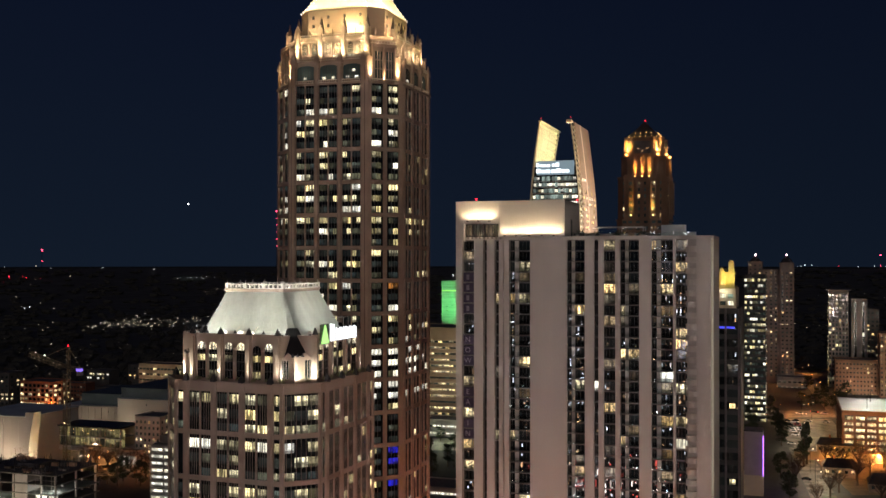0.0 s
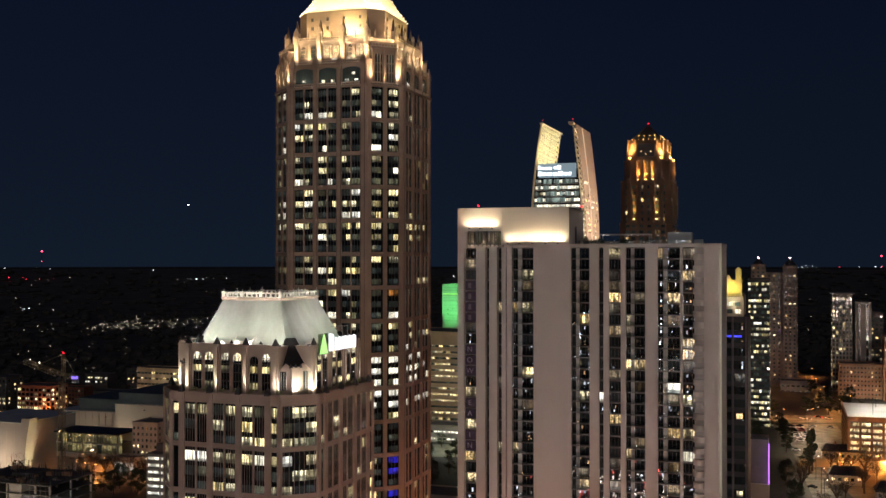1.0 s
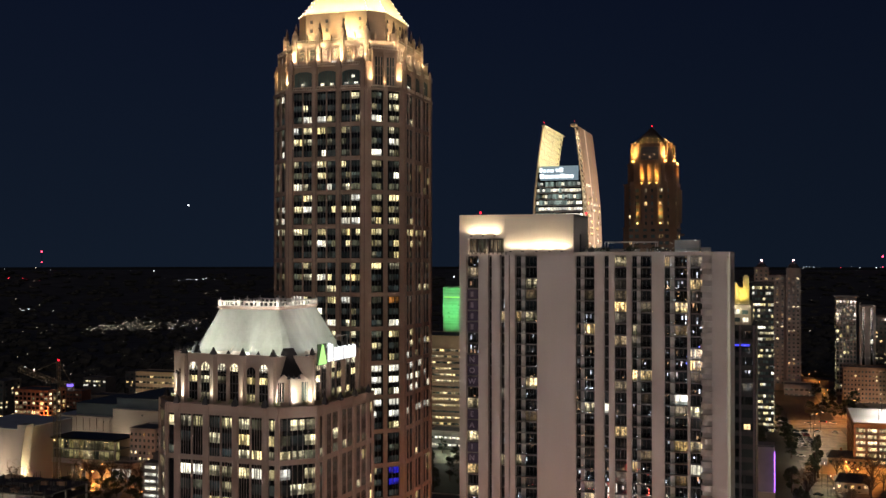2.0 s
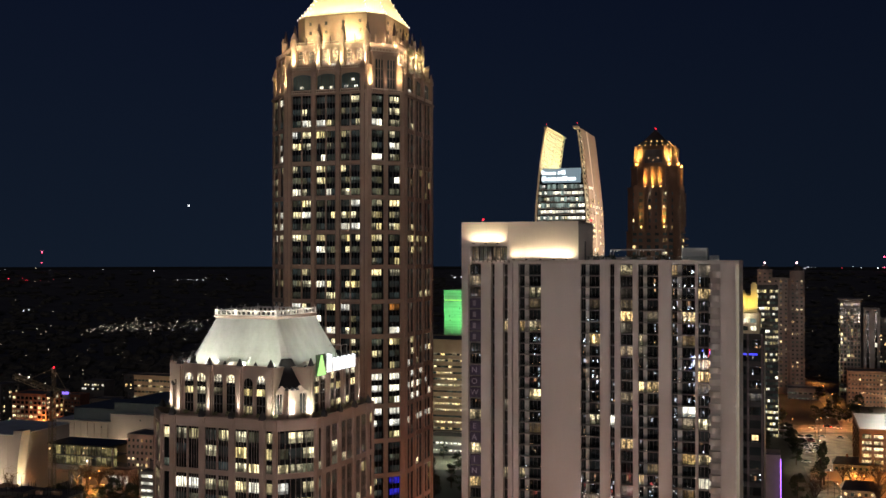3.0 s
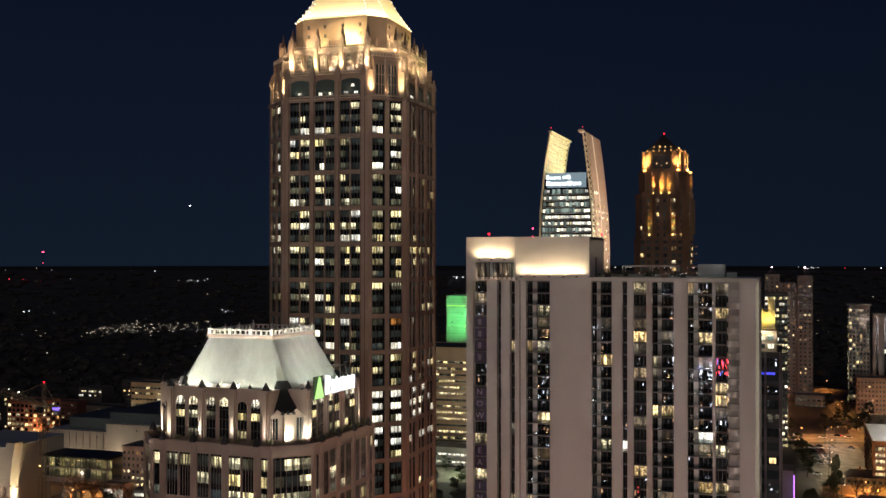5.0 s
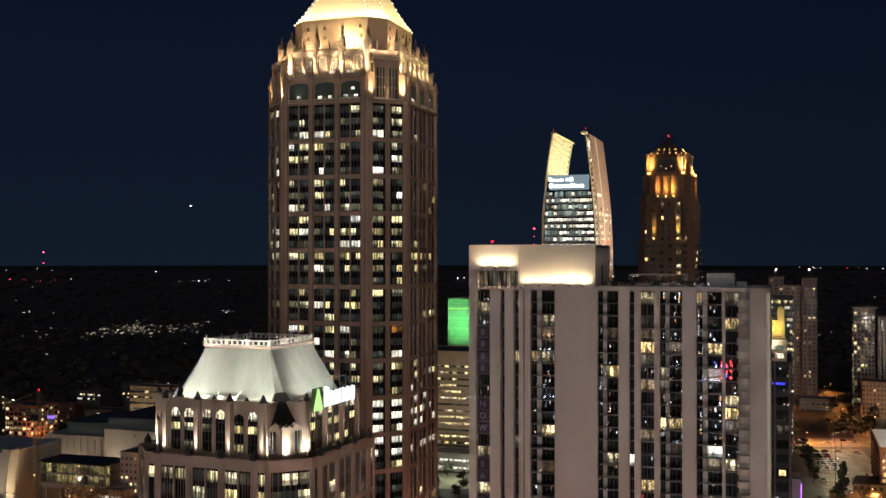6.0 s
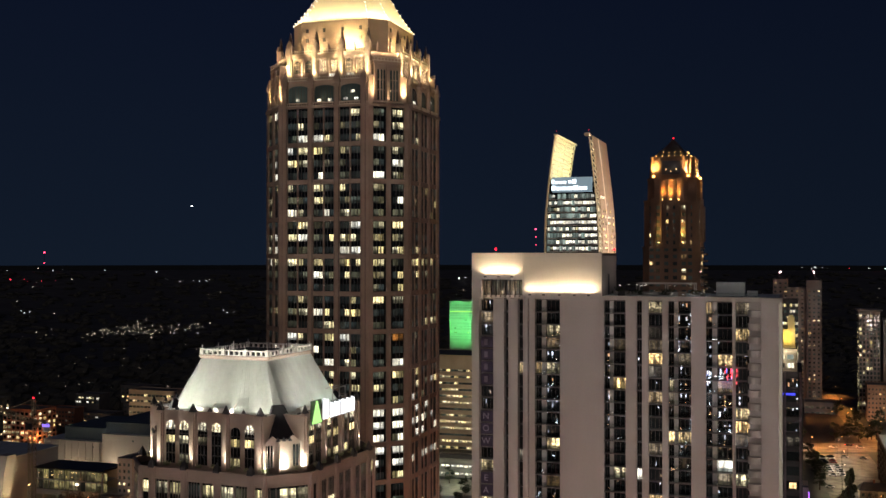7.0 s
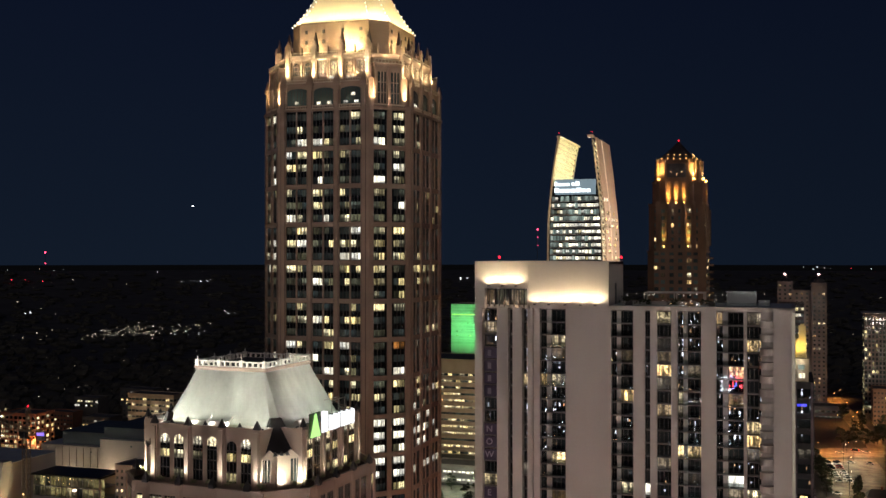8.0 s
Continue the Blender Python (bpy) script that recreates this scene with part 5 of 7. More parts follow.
    for x0, x1, z0, z1 in ((4.0, 5.6, 170.2, 172.8), (6.3, 8.2, 170.2, 171.9), (8.8, 10.4, 170.2, 171.9), (11.0, 13.2, 170.2, 171.9), (14.6, 16.4, 170.4, 172.2), (16.9, 19.4, 170.2, 172.8), (4.0, 6.6, 166.2, 169.0), (7.2, 9.8, 166.2, 168.3), (10.3, 13.4, 166.2, 168.3), (14.0, 17.0, 166.2, 168.3), (17.5, 20.6, 166.2, 168.9), (21.1, 23.4, 166.2, 168.3), (23.9, 26.2, 166.2, 168.3)):
        part("sign_bar", boxes((x0, x1, 0.4, 0.62, z0, z1)), sign, t, "white lit bar of lettering")
    wx = Matrix.Translation((x, y, -1.6))
    for yy in (8, 22, 36, 50):
        a, b = wx @ Vector((16, yy, 172)), wx @ Vector((at(lx, 188), yy, 188))
        spot(*a, *b, 27000, (1.0, 0.90, 0.58), 140, 1.0, 0.6)
        a, b = wx @ Vector((19, yy, 172.5)), wx @ Vector((at(lx, 198), yy, 199))
        spot(*a, *b, 44000, (1.0, 0.90, 0.58), 60, 1.0, 0.6)
    a, b = wx @ Vector((14, 30, 172)), wx @ Vector((at(rx, 188), 6, 190))
    spot(*a, *b, 260000, (1.0, 0.88, 0.60), 100, 1.0, 0.6)
    # two floods in mid-air, without fixtures, added to light the right fin evenly
    for yy in (0, 45):
        a, b = wx @ Vector((95, yy - 10, 112)), wx @ Vector((at(rx, 165), yy, 168))
        spot(*a, *b, 300000, (1.0, 0.74, 0.54), 110, 1.0, 1.0)
    joint = bmesh.new()
    for k in range(11):
        z = 171.5 + k * 2.8
        box(joint, at(lx, z) + 0.5, at(lx, z) + 0.62, 0.5, deep - 9.5, z - 0.08, z + 0.08)
    for k in range(16):
        yy, q = 2 + k * 3.3, 0.5 if k == 9 else 0.16
        loft(joint, [[(at(lx, z) + 0.5, yy - q, z), (at(lx, z) + 0.72, yy - q, z), (at(lx, z) + 0.72, yy + q, z), (at(lx, z) + 0.5, yy + q, z)] for z in (171, 180, 188, 195, 200.5)])
    part("panel_joint", joint, CONC_DARK, t)
    beacon(x + at(lx, 201), y + 2, 201.6, 0.28)
    beacon(x + at(rx, 201), y + 2, 201.6, 0.28)


sail_tower()


def amber_tower():
    rng = random.Random(8)
    cx, cy = -69.6, 560.7
    t = thing("hotel_tower", cx, cy, 0, "brown stepped hotel tower with amber floodlit crown and dark pyramid", "skyscraper")
    stone = surface("brown_limestone", (0.13, 0.084, 0.058), 0.75, vary=0.15, scale=0.2)
    tiers = ((0, 128, 13.4, 3.4), (128, 150, 12.9, 3.6), (150, 160.5, 11.4, 3.6))
    for z0, z1, h, c in tiers:
        part("tier", lofted([octagon(h, c, z0 - (1 if z0 == 0 else 0)), octagon(h, c, z1)]), stone, t)
        part("ledge", lofted([octagon(h + 0.35, c, z1 - 0.8), octagon(h + 0.35, c, z1)]), stone, t)
    part("crown_stage", lofted([octagon(10.6, 2.6, 160.5), octagon(10.0, 2.5, 169.0), octagon(8.8, 2.2, 171.0)]), stone, t, "sloping stone stage under the roof")
    part("roof", lofted([octagon(8.9, 2.3, 171), octagon(4.3, 1.2, 175.4), octagon(0.4, 0.1, 179.8)]), SLATE, t, "dark slate pyramid roof")
    pier = mesh_of("pier", boxes((-0.7, 0.7, -0.5, 0.3, 0, 24)), stone)
    mid = mesh_of("pier", boxes((-0.75, 0.75, -1.7, 0.3, 0, 10)), stone)
    slim = mesh_of("pier", boxes((-0.35, 0.35, -1.5, 0.3, 0, 17)), stone)
    stub = mesh_of("pier", boxes((-0.45, 0.45, -0.5, 0.6, 0, 10.2), (-0.6, 0.6, -0.65, 0.6, 9.6, 10.2)), stone)
    panel = mesh_of("dark_panel", boxes((-4.3, 4.3, -0.45, 0.3, 0, 6.4)), SLATE)
    slot = pane_mesh(1.5, 2.2, GLASS)
    for ang in (0, 90):
        for s in (-8.5, -2.8, 2.8, 8.5):
            put("pier", pier, t, on_face(s, 12.9, 127, ang), ang)
        for s in (-5.4, -1.8, 1.8, 5.4):
            put("pier", mid, t, on_face(s, 11.4, 150, ang), ang)
        put("dark_panel", panel, t, on_face(0, 10.4, 162.2, ang), ang)
        for s in (-2.4, 0.0, 2.4):
            part("panel_lamp", boxes((-0.14, 0.14, -0.62, -0.46, 0, 0.3)), glower("panel_lamp", (1.0, 0.6, 0.25), 5.0), t, "", on_face(s, 10.4, 163.4 + abs(s) * 0.5, ang), ang)
        for s in (-8.9, -5.6, 5.6, 8.9):
            put("pier", stub, t, on_face(s, 10.3, 160.5, ang), ang)
        for s in (-7.1, -4.1, 4.1, 7.1):
            put("pier", slim, t, on_face(s, 12.9, 130.5, ang), ang)
        for k in range(30):
            z = 146.5 - 3.3 * k
            for s in (-8.9, -6.0, -2.0, 2.0, 6.0, 8.9):
                m = pick(rng, ((0.10, HOME), (0.08, HOME_DIM), (1, GLASS)))
                out = 12.94 if z > 128 else 13.44
                put("window_pane", pane_mesh(1.9, 1.7, m), t, on_face(s, out, z, ang), ang)
        if ang == 90:
            ledge = mesh_of("balcony", boxes((7.0, 11.6, -1.8, 0, 0, 0.9)), stone)
            for k in range(16):
                put("balcony", ledge, t, on_face(0, 13.4, 124 - 3.3 * k, ang), ang)
    lamp = mesh_of("lamp", boxes((-0.5, 0.5, -0.5, 0.5, -0.4, 0.4)), glower("amber_lamp", (1.0, 0.45, 0.1), 10))
    base_lamp = mesh_of("pier_lamp", boxes((-0.28, 0.28, -0.28, 0.28, -0.25, 0.2)), glower("pier_lamp", (1.0, 0.55, 0.15), 9))
    EAVE_GLOW = glower("eave_glow", (1.0, 0.55, 0.16), 6.0)
    for ang in (0, 90):
        for s in (-7.4, 7.4):
            x, y, z = on_face(s * 1.08, 12.0, 161.4, ang)
            put("lamp", lamp, t, (x, y, z), ang)
            tx, ty, tz = on_face(s * 1.0, 10.0, 167, ang)
            spot(cx + x, cy + y, z + 0.6, cx + tx, cy + ty, tz, 66000, (1.0, 0.58, 0.18), 72, 1.0)
        for s in (-3.6, 0, 3.6):
            x, y, z = on_face(s, 12.3, 150.7, ang)
            tx, ty, tz = on_face(s, 11.5, 157, ang)
            put("pier_lamp", base_lamp, t, (x, y, z - 0.4), ang)
            spot(cx + x, cy + y, z, cx + tx, cy + ty, tz, 46000, AMBER, 56, 1.0)
        for s in (-5.6, 5.6):
            x, y, z = on_face(s, 13.7, 130.5, ang)
            tx, ty, tz = on_face(s, 12.9, 137, ang)
            if ang == 0:
                put("pier_lamp", base_lamp, t, (x, y, z - 0.4), ang)
                spot(cx + x, cy + y, z, cx + tx, cy + ty, tz, 56000, AMBER, 36, 1.0)
        tiny = mesh_of("eave_lamp", boxes((-0.12, 0.12, -0.12, 0.12, -0.12, 0.16)), EAVE_GLOW)
        for s in (-7.5, -4.5, -1.5, 1.5, 4.5, 7.5):
            put("eave_lamp", tiny, t, on_face(s * 0.95, 8.9, 171.2, ang), ang)
            if abs(s) < 5:
                put("eave_lamp", tiny, t, on_face(s * 0.9, 7.0, 173.2, ang), ang)
    x, y, z = on_face(9, 16.3, 96, 90)
    spot(cx + x, cy + y, z, cx + x - 2.5, cy + y, 114, 22000, AMBER, 34, 0.9)
    beacon(cx, cy, 180.4, 0.4)


amber_tower()

# middle distance, between the granite tower and the apartment tower
far_block("office_block", "brown stone office block with horizontal bands of lit windows", "office building", -30, 731, 60, 40, 59.5, BUFF, 22, 13, ((0.3, OFFICE), (0.45, OFFICE_WARM), (0.15, OFFICE_DIM), (1, GLASS)), (2.72, 1.25), 4.1, seed=4, first=50.5, limit=200, mood=True)
t, z0 = far_block("green_lit_tower", "plain tower with its top washed in green light", "office building", -2.0, 850, 40, 30, 88.5, WHITE_CONC, 4, 1, ((0.5, OFFICE), (1, GLASS)), (1.6, 1.2), 4, first=66, seed=9)
for k in range(7):
    part("floor_band", boxes((-0.1, 40.1, -0.45, 0.0, 86 - z0 - 4.0 * k, 86.9 - z0 - 4.0 * k)), (CONC, WHITE_CONC)[k % 2], t)
    part("window_band", boxes((0.6, 39.4, -0.08, 0.0, 83.6 - z0 - 4.0 * k, 85.2 - z0 - 4.0 * k)), CONC, t, "band of tinted windows")
part("light_strip", boxes((0.5, 30, -0.3, -0.1, 81.2 - z0, 81.9 - z0)), glower("yellow_strip", (0.9, 0.9, 0.25), 0.8), t, "pale yellow light strip")
for i, (s, zz) in enumerate(((3.5, 74.5), (7.5, 74.5), (13.0, 75.0), (17.0, 74.6), (9.0, 70.0), (4.5, 69.0), (19.0, 69.5))):
    put("window_pane", pane_mesh(1.4, 0.9, OFFICE_TEAL), t, (s, -0.1, zz - z0))
for s in (3, 12, 21):
    x, y = site(-2 + s, 830)
    spot(x, y - 12, 62, x - 4, y + 18, 79, 34000, (0.16, 1.0, 0.28), 90, 1.0, 0.5)
    spot(x, y - 6, 58, x - 4, y + 16, 68, 9000, (0.18, 1.0, 0.26), 110, 1.0, 0.5)
far_block("parking_deck", "long low parking deck with white strip lights", "parking deck", -12, 640, 60, 18, 9.5, CONC, 22, 2, ((0.8, OFFICE_BRIGHT), (1, GLASS)), (2.0, 1.1), 4.2, seed=6, limit=60)
far_block("parking_deck", "low pale parking deck with bright open level", "parking deck", -14, 486, 26, 20, 2.5, WHITE_CONC, 12, 1, ((1, OFFICE_BRIGHT), (1, GLASS)), (1.7, 1.3), 3.0, seed=7)

# right of the apartment tower
def yellow_crown():
    x, y = site(70, 342)
    t = thing("office_building", x, y, 0, "dark glass building with a yellow floodlit stone crown", "office building")
    part("body", boxes((0, 25.3, 0, 26, -1, 92)), surface("black_cladding", (0.014, 0.013, 0.014), 0.6, vary=0.2), t)
    part("crown_base", boxes((2, 24.0, 1, 22, 92, 98.2)), BUFF, t)
    gold = surface("ochre_stone", (0.60, 0.50, 0.24), 0.7, vary=0.1)
    part("crown", boxes((5, 22.6, 4.2, 20, 98.2, 103.0), (4, 23.6, 3, 20, 98.0, 98.8), (4.4, 23.2, 3.4, 20, 102.6, 103.4)), gold, t, "ochre stone crown under yellow light")
    post = mesh_of("crown_pier", boxes((-0.55, 0.55, -0.4, 1.2, 98.8, 103.8)), gold)
    for i in range(7):
        put("crown_pier", post, t, (4.6 + 3.05 * i, 3.4, 0))
    for k, (mx, mw, mh) in enumerate(((5.2, 0.9, 3.0), (8.4, 0.6, 1.0), (11.6, 0.6, 1.4), (14.0, 0.6, 1.0), (17.0, 0.6, 1.6), (19.4, 0.6, 1.0), (22.4, 0.9, 3.4))):
        part("merlon", boxes((mx - mw, mx + mw, 2.9, 3.9, 103.4, 103.4 + mh), (mx - mw * 0.6, mx + mw * 0.6, 3.0, 3.8, 103.4 + mh, 103.9 + mh)), gold, t)
    fin = mesh_of("fin", boxes((-0.3, 0.3, -0.5, 0.1, -1, 92)), surface("mauve_fin", (0.07, 0.05, 0.06), 0.5))
    for i in range(7):
        put("fin", fin, t, (0.5 + 4.05 * i, 0, 0))
    rng = random.Random(2)
    for k in range(22):
        for i in range(6):
            m = pick(rng, ((0.02, HOME), (0.05, HOME_DIM), (1, GLASS_FLAT)))
            put("window_pane", pane_mesh(3.3, 2.4, m), t, (2.5 + 4.05 * i, -0.04, 89 - 4 * k))
    for k, i in ((7, 5), (13, 5), (19, 4)):
        put("window_pane", pane_mesh(1.8, 1.6, SHOP), t, (2.5 + 4.05 * i, -0.12, 89 - 4 * k))
    part("light_strip", boxes((17, 23.5, -0.3, -0.1, 85.6, 86.2)), glower("blue_strip", (0.05, 0.06, 1.0), 1.2), t, "blue light strip")
    for i in range(9):
        for z in (93.6, 95.9):
            put("window_pane", pane_mesh(1.7, 1.3, pick(rng, ((0.55, OFFICE_BRIGHT), (1, GLASS)))), t, (3.4 + 2.35 * i, 0.95, z))
    for s in (6.2, 9.2, 12.2, 15.3, 18.3, 21.4):
        spot(x + s, y + 2.2, 98.9, x + s, y + 3.6, 103, 2600, (1.0, 0.74, 0.16), 110, 0.9, 0.2)
    for s in (5, 9, 13, 17, 21):
        bulb(x + s, y - 0.2, 97.4, 420, (1.0, 0.92, 0.70), 0.15, "ledge_light")


yellow_crown()
far_block("glass_tower", "dark glass office tower with bright office floors", "office building", 199.6, 700, 13.5, 18, 96, DARK_METAL, 8, 27, ((0.16, OFFICE_BRIGHT), (0.24, OFFICE), (0.34, OFFICE_DIM), (1, GLASS)), (1.45, 1.8), 3.7, side=1, side_cols=8, seed=12, limit=260, mood=True)


ROSE_CONC = surface("rose_concrete", (0.225, 0.195, 0.185), 0.8, vary=0.15, scale=0.1)


def twin_lamp_tower():
    t, z0 = far_block("apartment_tower", "pale concrete apartment tower with twin lamp-topped turrets", "apartment tower", 263.5, 913, 12, 26, 104, ROSE_CONC, 3, 28, ((0.13, HOME), (0.12, HOME_DIM), (1, GLASS)), (1.5, 1.4), 3.4, seed=14, side=1, side_cols=2)
    part("wing", boxes((12, 26, 4, 24, 0, 98 - z0)), ROSE_CONC, t)
    part("wing", boxes((26, 38, 0, 26, 0, 104 - z0)), ROSE_CONC, t)
    rib = mesh_of("wall_rib", boxes((-0.35, 0.35, -0.5, 0.0, 0, 103 - z0)), ROSE_CONC)
    for rx in (0.4, 4.0, 8.0, 11.6, 26.4, 30.2, 33.8, 37.6):
        put("wall_rib", rib, t, (rx, 0, 0))
    rng = random.Random(15)
    for k in range(27):
        for x, y in ((15, 3.95), (19, 3.95), (23, 3.95), (28.5, -0.05), (32, -0.05), (35.5, -0.05)):
            m = pick(rng, ((0.15, HOME), (0.14, HOME_DIM), (1, GLASS)))
            put("window_pane", pane_mesh(1.5, 1.4, m), t, (x, y, 95 - z0 - 3.4 * k))
    for x in (6, 32):
        part("turret", lofted([[(x + 5 * math.cos(a), 8 + 5 * math.sin(a), 104 - z0) for a in np.linspace(0, 2 * math.pi, 12, endpoint=False)], [(x + 3.4 * math.cos(a), 8 + 3.4 * math.sin(a), 107 - z0) for a in np.linspace(0, 2 * math.pi, 12, endpoint=False)], [(x + 0.4 * math.cos(a), 8 + 0.4 * math.sin(a), 109.5 - z0) for a in np.linspace(0, 2 * math.pi, 12, endpoint=False)]]), SLATE, t)
        bm = bmesh.new()
        bmesh.ops.create_icosphere(bm, subdivisions=1, radius=0.75)
        part("lamp", bm, glower("rose_lamp", (1.0, 0.55, 0.6), 14), t, "bright pinkish lamp", (x, 8, 110.6 - z0))


twin_lamp_tower()
far_block("low_block", "low concrete block with lit bands", "building", 278, 880, 24, 20, 8, CONC, 6, 4, ((0.5, OFFICE_DIM), (0.1, HOME), (1, GLASS)), (2.6, 1.4), 4.5, seed=16)
far_block("apartment_tower", "slim tower with projecting cornice and bright flats", "apartment tower", 321, 880, 15.8, 20, 79, CONC, 6, 22, ((0.10, OFFICE), (0.10, OFFICE_WARM), (0.22, OFFICE_DIM), (1, GLASS)), (1.5, 2.2), 3.45, side=-1, side_cols=6, seed=18, parapet=1.6)
tx, ty = site(321, 880)
slab_top = thing("roof_canopy", tx, ty, 80.6, "pale overhanging roof canopy of the slim tower", "canopy")
part("canopy_slab", boxes((-1.6, 17.4, -2.2, 20, 0, 0.9)), WHITE_CONC, slab_top)
for px in (0.6, 15.0):
    part("canopy_post", boxes((px - 0.4, px + 0.4, 0.0, 0.8, -0.2, 0)), WHITE_CONC, slab_top)
far_block("apartment_tower", "white slab tower with two dark window strips", "apartment tower", 336.3, 870, 12.4, 20, 73, WHITE_CONC, 2, 22, ((0.08, OFFICE_BRIGHT), (1, SPANDREL)), (2.0, 3.2), 3.25, seed=19)
far_block("apartment_tower", "dark glass tower beside the white slab", "apartment tower", 349.4, 872, 10, 20, 65, CONC_DARK, 3, 16, ((0.25, HOME), (1, GLASS)), (1.8, 1.6), 3.5, seed=20)
far_block("brick_flats", "tan brick apartment block with scattered lit windows", "apartment block", 311, 838, 36, 22, 26.5, TAN, 14, 9, ((0.08, HOME), (0.22, HOME_DIM), (0.04, OFFICE), (1, GLASS)), (1.15, 1.3), 3.4, seed=21, limit=120)
far_block("brick_flats", "taller tan brick apartment block", "apartment block", 337, 815, 30, 22, 49, TAN, 10, 14, ((0.2, OFFICE_WARM), (0.12, HOME), (0.1, HOME_DIM), (1, GLASS)), (1.3, 1.5), 3.4, seed=22, limit=120)


def garage():
    brick = surface("brown_brick", (0.20, 0.115, 0.075), 0.8, vary=0.2, scale=0.25)
    x, y = site(217.8, 577)
    z0 = ground_z(x, y) - 1
    t = thing("parking_garage", x, y, z0, "red brick parking garage with bright white roof deck", "parking garage")
    top, w, d = 23.6 - z0, 80, 66
    part("body", boxes((0.5, w, 0.5, d, 0, top - 0.6)), CONC_DARK, t)
    part("roof_deck", boxes((0.3, w, 0.3, d, top - 0.6, top)), WHITE_CONC, t, "pale concrete roof deck under bright lamps")
    part("parapet", boxes((0, w, -0.2, 0.3, top - 1.5, top + 1.0), (-0.2, 0.3, 0.3, d, top - 1.5, top + 1.0)), brick, t)
    for i in range(14):
        part("brick_pier", boxes((i * 5.8, i * 5.8 + 1.3, -0.2, 0.6, 0, top - 1.5)), brick, t)
        for k in range(6):
            z = top - 3.2 - 3.3 * k
            if z > 1.5:
                put("lit_bay", pane_mesh(4.4, 1.9, SHOP if (i + k) % 5 else OFFICE_WARM), t, (i * 5.8 + 3.55, 0.42, z))
                part("spandrel", boxes((i * 5.8 + 1.3, i * 5.8 + 5.8, -0.1, 0.5, z - 2.25, z - 0.95)), brick, t)
    for i in range(6):
        part("side_pier", boxes((-0.2, 0.6, i * 11, i * 11 + 2, 0, top - 1.5)), brick, t)
        for k in range(5):
            z = top - 3.4 - 3.3 * k
            part("spandrel", boxes((-0.1, 0.5, i * 11 + 2, i * 11 + 11, z - 2.4, z - 0.85)), brick, t)
    for lx, ly in ((14, 18), (40, 34), (18, 50), (62, 20)):
        part("lamp_post", boxes((lx - 0.12, lx + 0.12, ly - 0.12, ly + 0.12, top, top + 7), (lx - 0.9, lx + 0.9, ly - 0.2, ly + 0.2, top + 7, top + 7.25)), DARK_METAL, t)
        bulb(x + lx, y + ly, z0 + top + 6.6, 20000, (1.0, 0.96, 0.88), 0.4, "deck_lamp")
    return t


garage()


def neon_block():
    x, y = site(137.2, 482)
    t = thing("theatre_block", x, y, 0, "blank grey block with a purple neon corner strip", "building")
    part("body", boxes((0, 8.2, 0, 14, -1, 28.8)), surface("mauve_plaster", (0.23, 0.19, 0.20), 0.8, vary=0.1), t)
    part("base_block", boxes((-0.4, 8.4, -1.5, 13, -1, 9)), BUFF, t)
    part("neon_strip", boxes((8.2, 8.55, -0.3, 0.0, 9, 27)), PURPLE_GLOW, t, "thin purple neon strip")
    part("roof_rail", boxes((0, 8.2, -0.05, 0.1, 28.8, 29.6)), DARK_METAL, t)
    for z in (12, 18, 24):
        bulb(x + 9.4, y - 0.8, z, 160, (0.3, 0.06, 1.0), 0.3, "neon_light")


neon_block()

# left: theatre, pavilion, flats, decks
def theatre():
    x, y = site(-264, 583)
    z0 = ground_z(x, y) - 1
    t = thing("theatre", x, y, z0, "cream theatre with a flared end wall and blue-grey roofs", "theatre")
    h = 21.5 - z0
    part("body", boxes((0, 40, 0, 44, 0, h)), WHITE_CONC, t)
    part("roof", boxes((-0.3, 40.3, -0.3, 44.3, h, h + 0.5)), ROOFING, t)
    prof = [(0, 42.5), (0.25, 42.2), (0.5, 42.5), (0.75, 43.6), (1.0, 45.6)]
    part("flared_wall", lofted([[(40, -1.2, f * (h + 3)), (xx, -1.2, f * (h + 3)), (xx, 5, f * (h + 3)), (40, 5, f * (h + 3))] for f, xx in prof]), WHITE_CONC, t, "end wall flaring outwards to its top")
    spot(x + 44.9, y + 1.6, 0.8 + ground_z(x + 44, y), x + 42.6, y + 2.0, ground_z(x + 44, y) + 15, 60000, (1.0, 0.80, 0.46), 60, 0.9)
    spot(x + 51, y + 2, 3 + ground_z(x, y), x + 44, y + 2, 11, 52000, (1.0, 0.78, 0.42), 80, 0.9)
    for i in range(9):
        part("pilaster", boxes((i * 4.9, i * 4.9 + 0.25, -0.12, 0.0, 0, h - 0.2)), WHITE_CONC, t)
    for sx in (4, 20, 34):
        bulb(x + sx, y - 13, z0 + 9, 8000, (1.0, 0.76, 0.52), 0.4)


theatre()
SLATE_CLAD = surface("slate_blue_cladding", (0.085, 0.115, 0.135), 0.7, vary=0.25, scale=0.1)
t, z0 = far_block("gallery_hall", "large windowless cream hall with blue-grey roof", "museum", -251, 692.6, 71, 50, 11.5, WHITE_CONC, 1, 1, ((0, GLASS), (1, GLASS)), (1.0, 1.0), 4, seed=30, roof=ROOFING, parapet=0.3)
part("upper_storey", boxes((13, 70.5, 3, 46, 11.5 - z0 + 0.35, 19.2 - z0), (12.7, 70.7, 2.7, 46.3, 19.2 - z0, 19.6 - z0)), SLATE_CLAD, t, "blue-grey clad upper storey, set back")
for i in range(14):
    part("pilaster", boxes((i * 5.0, i * 5.0 + 0.5, -0.3, 0.0, 0, 11.0 - z0)), WHITE_CONC, t)
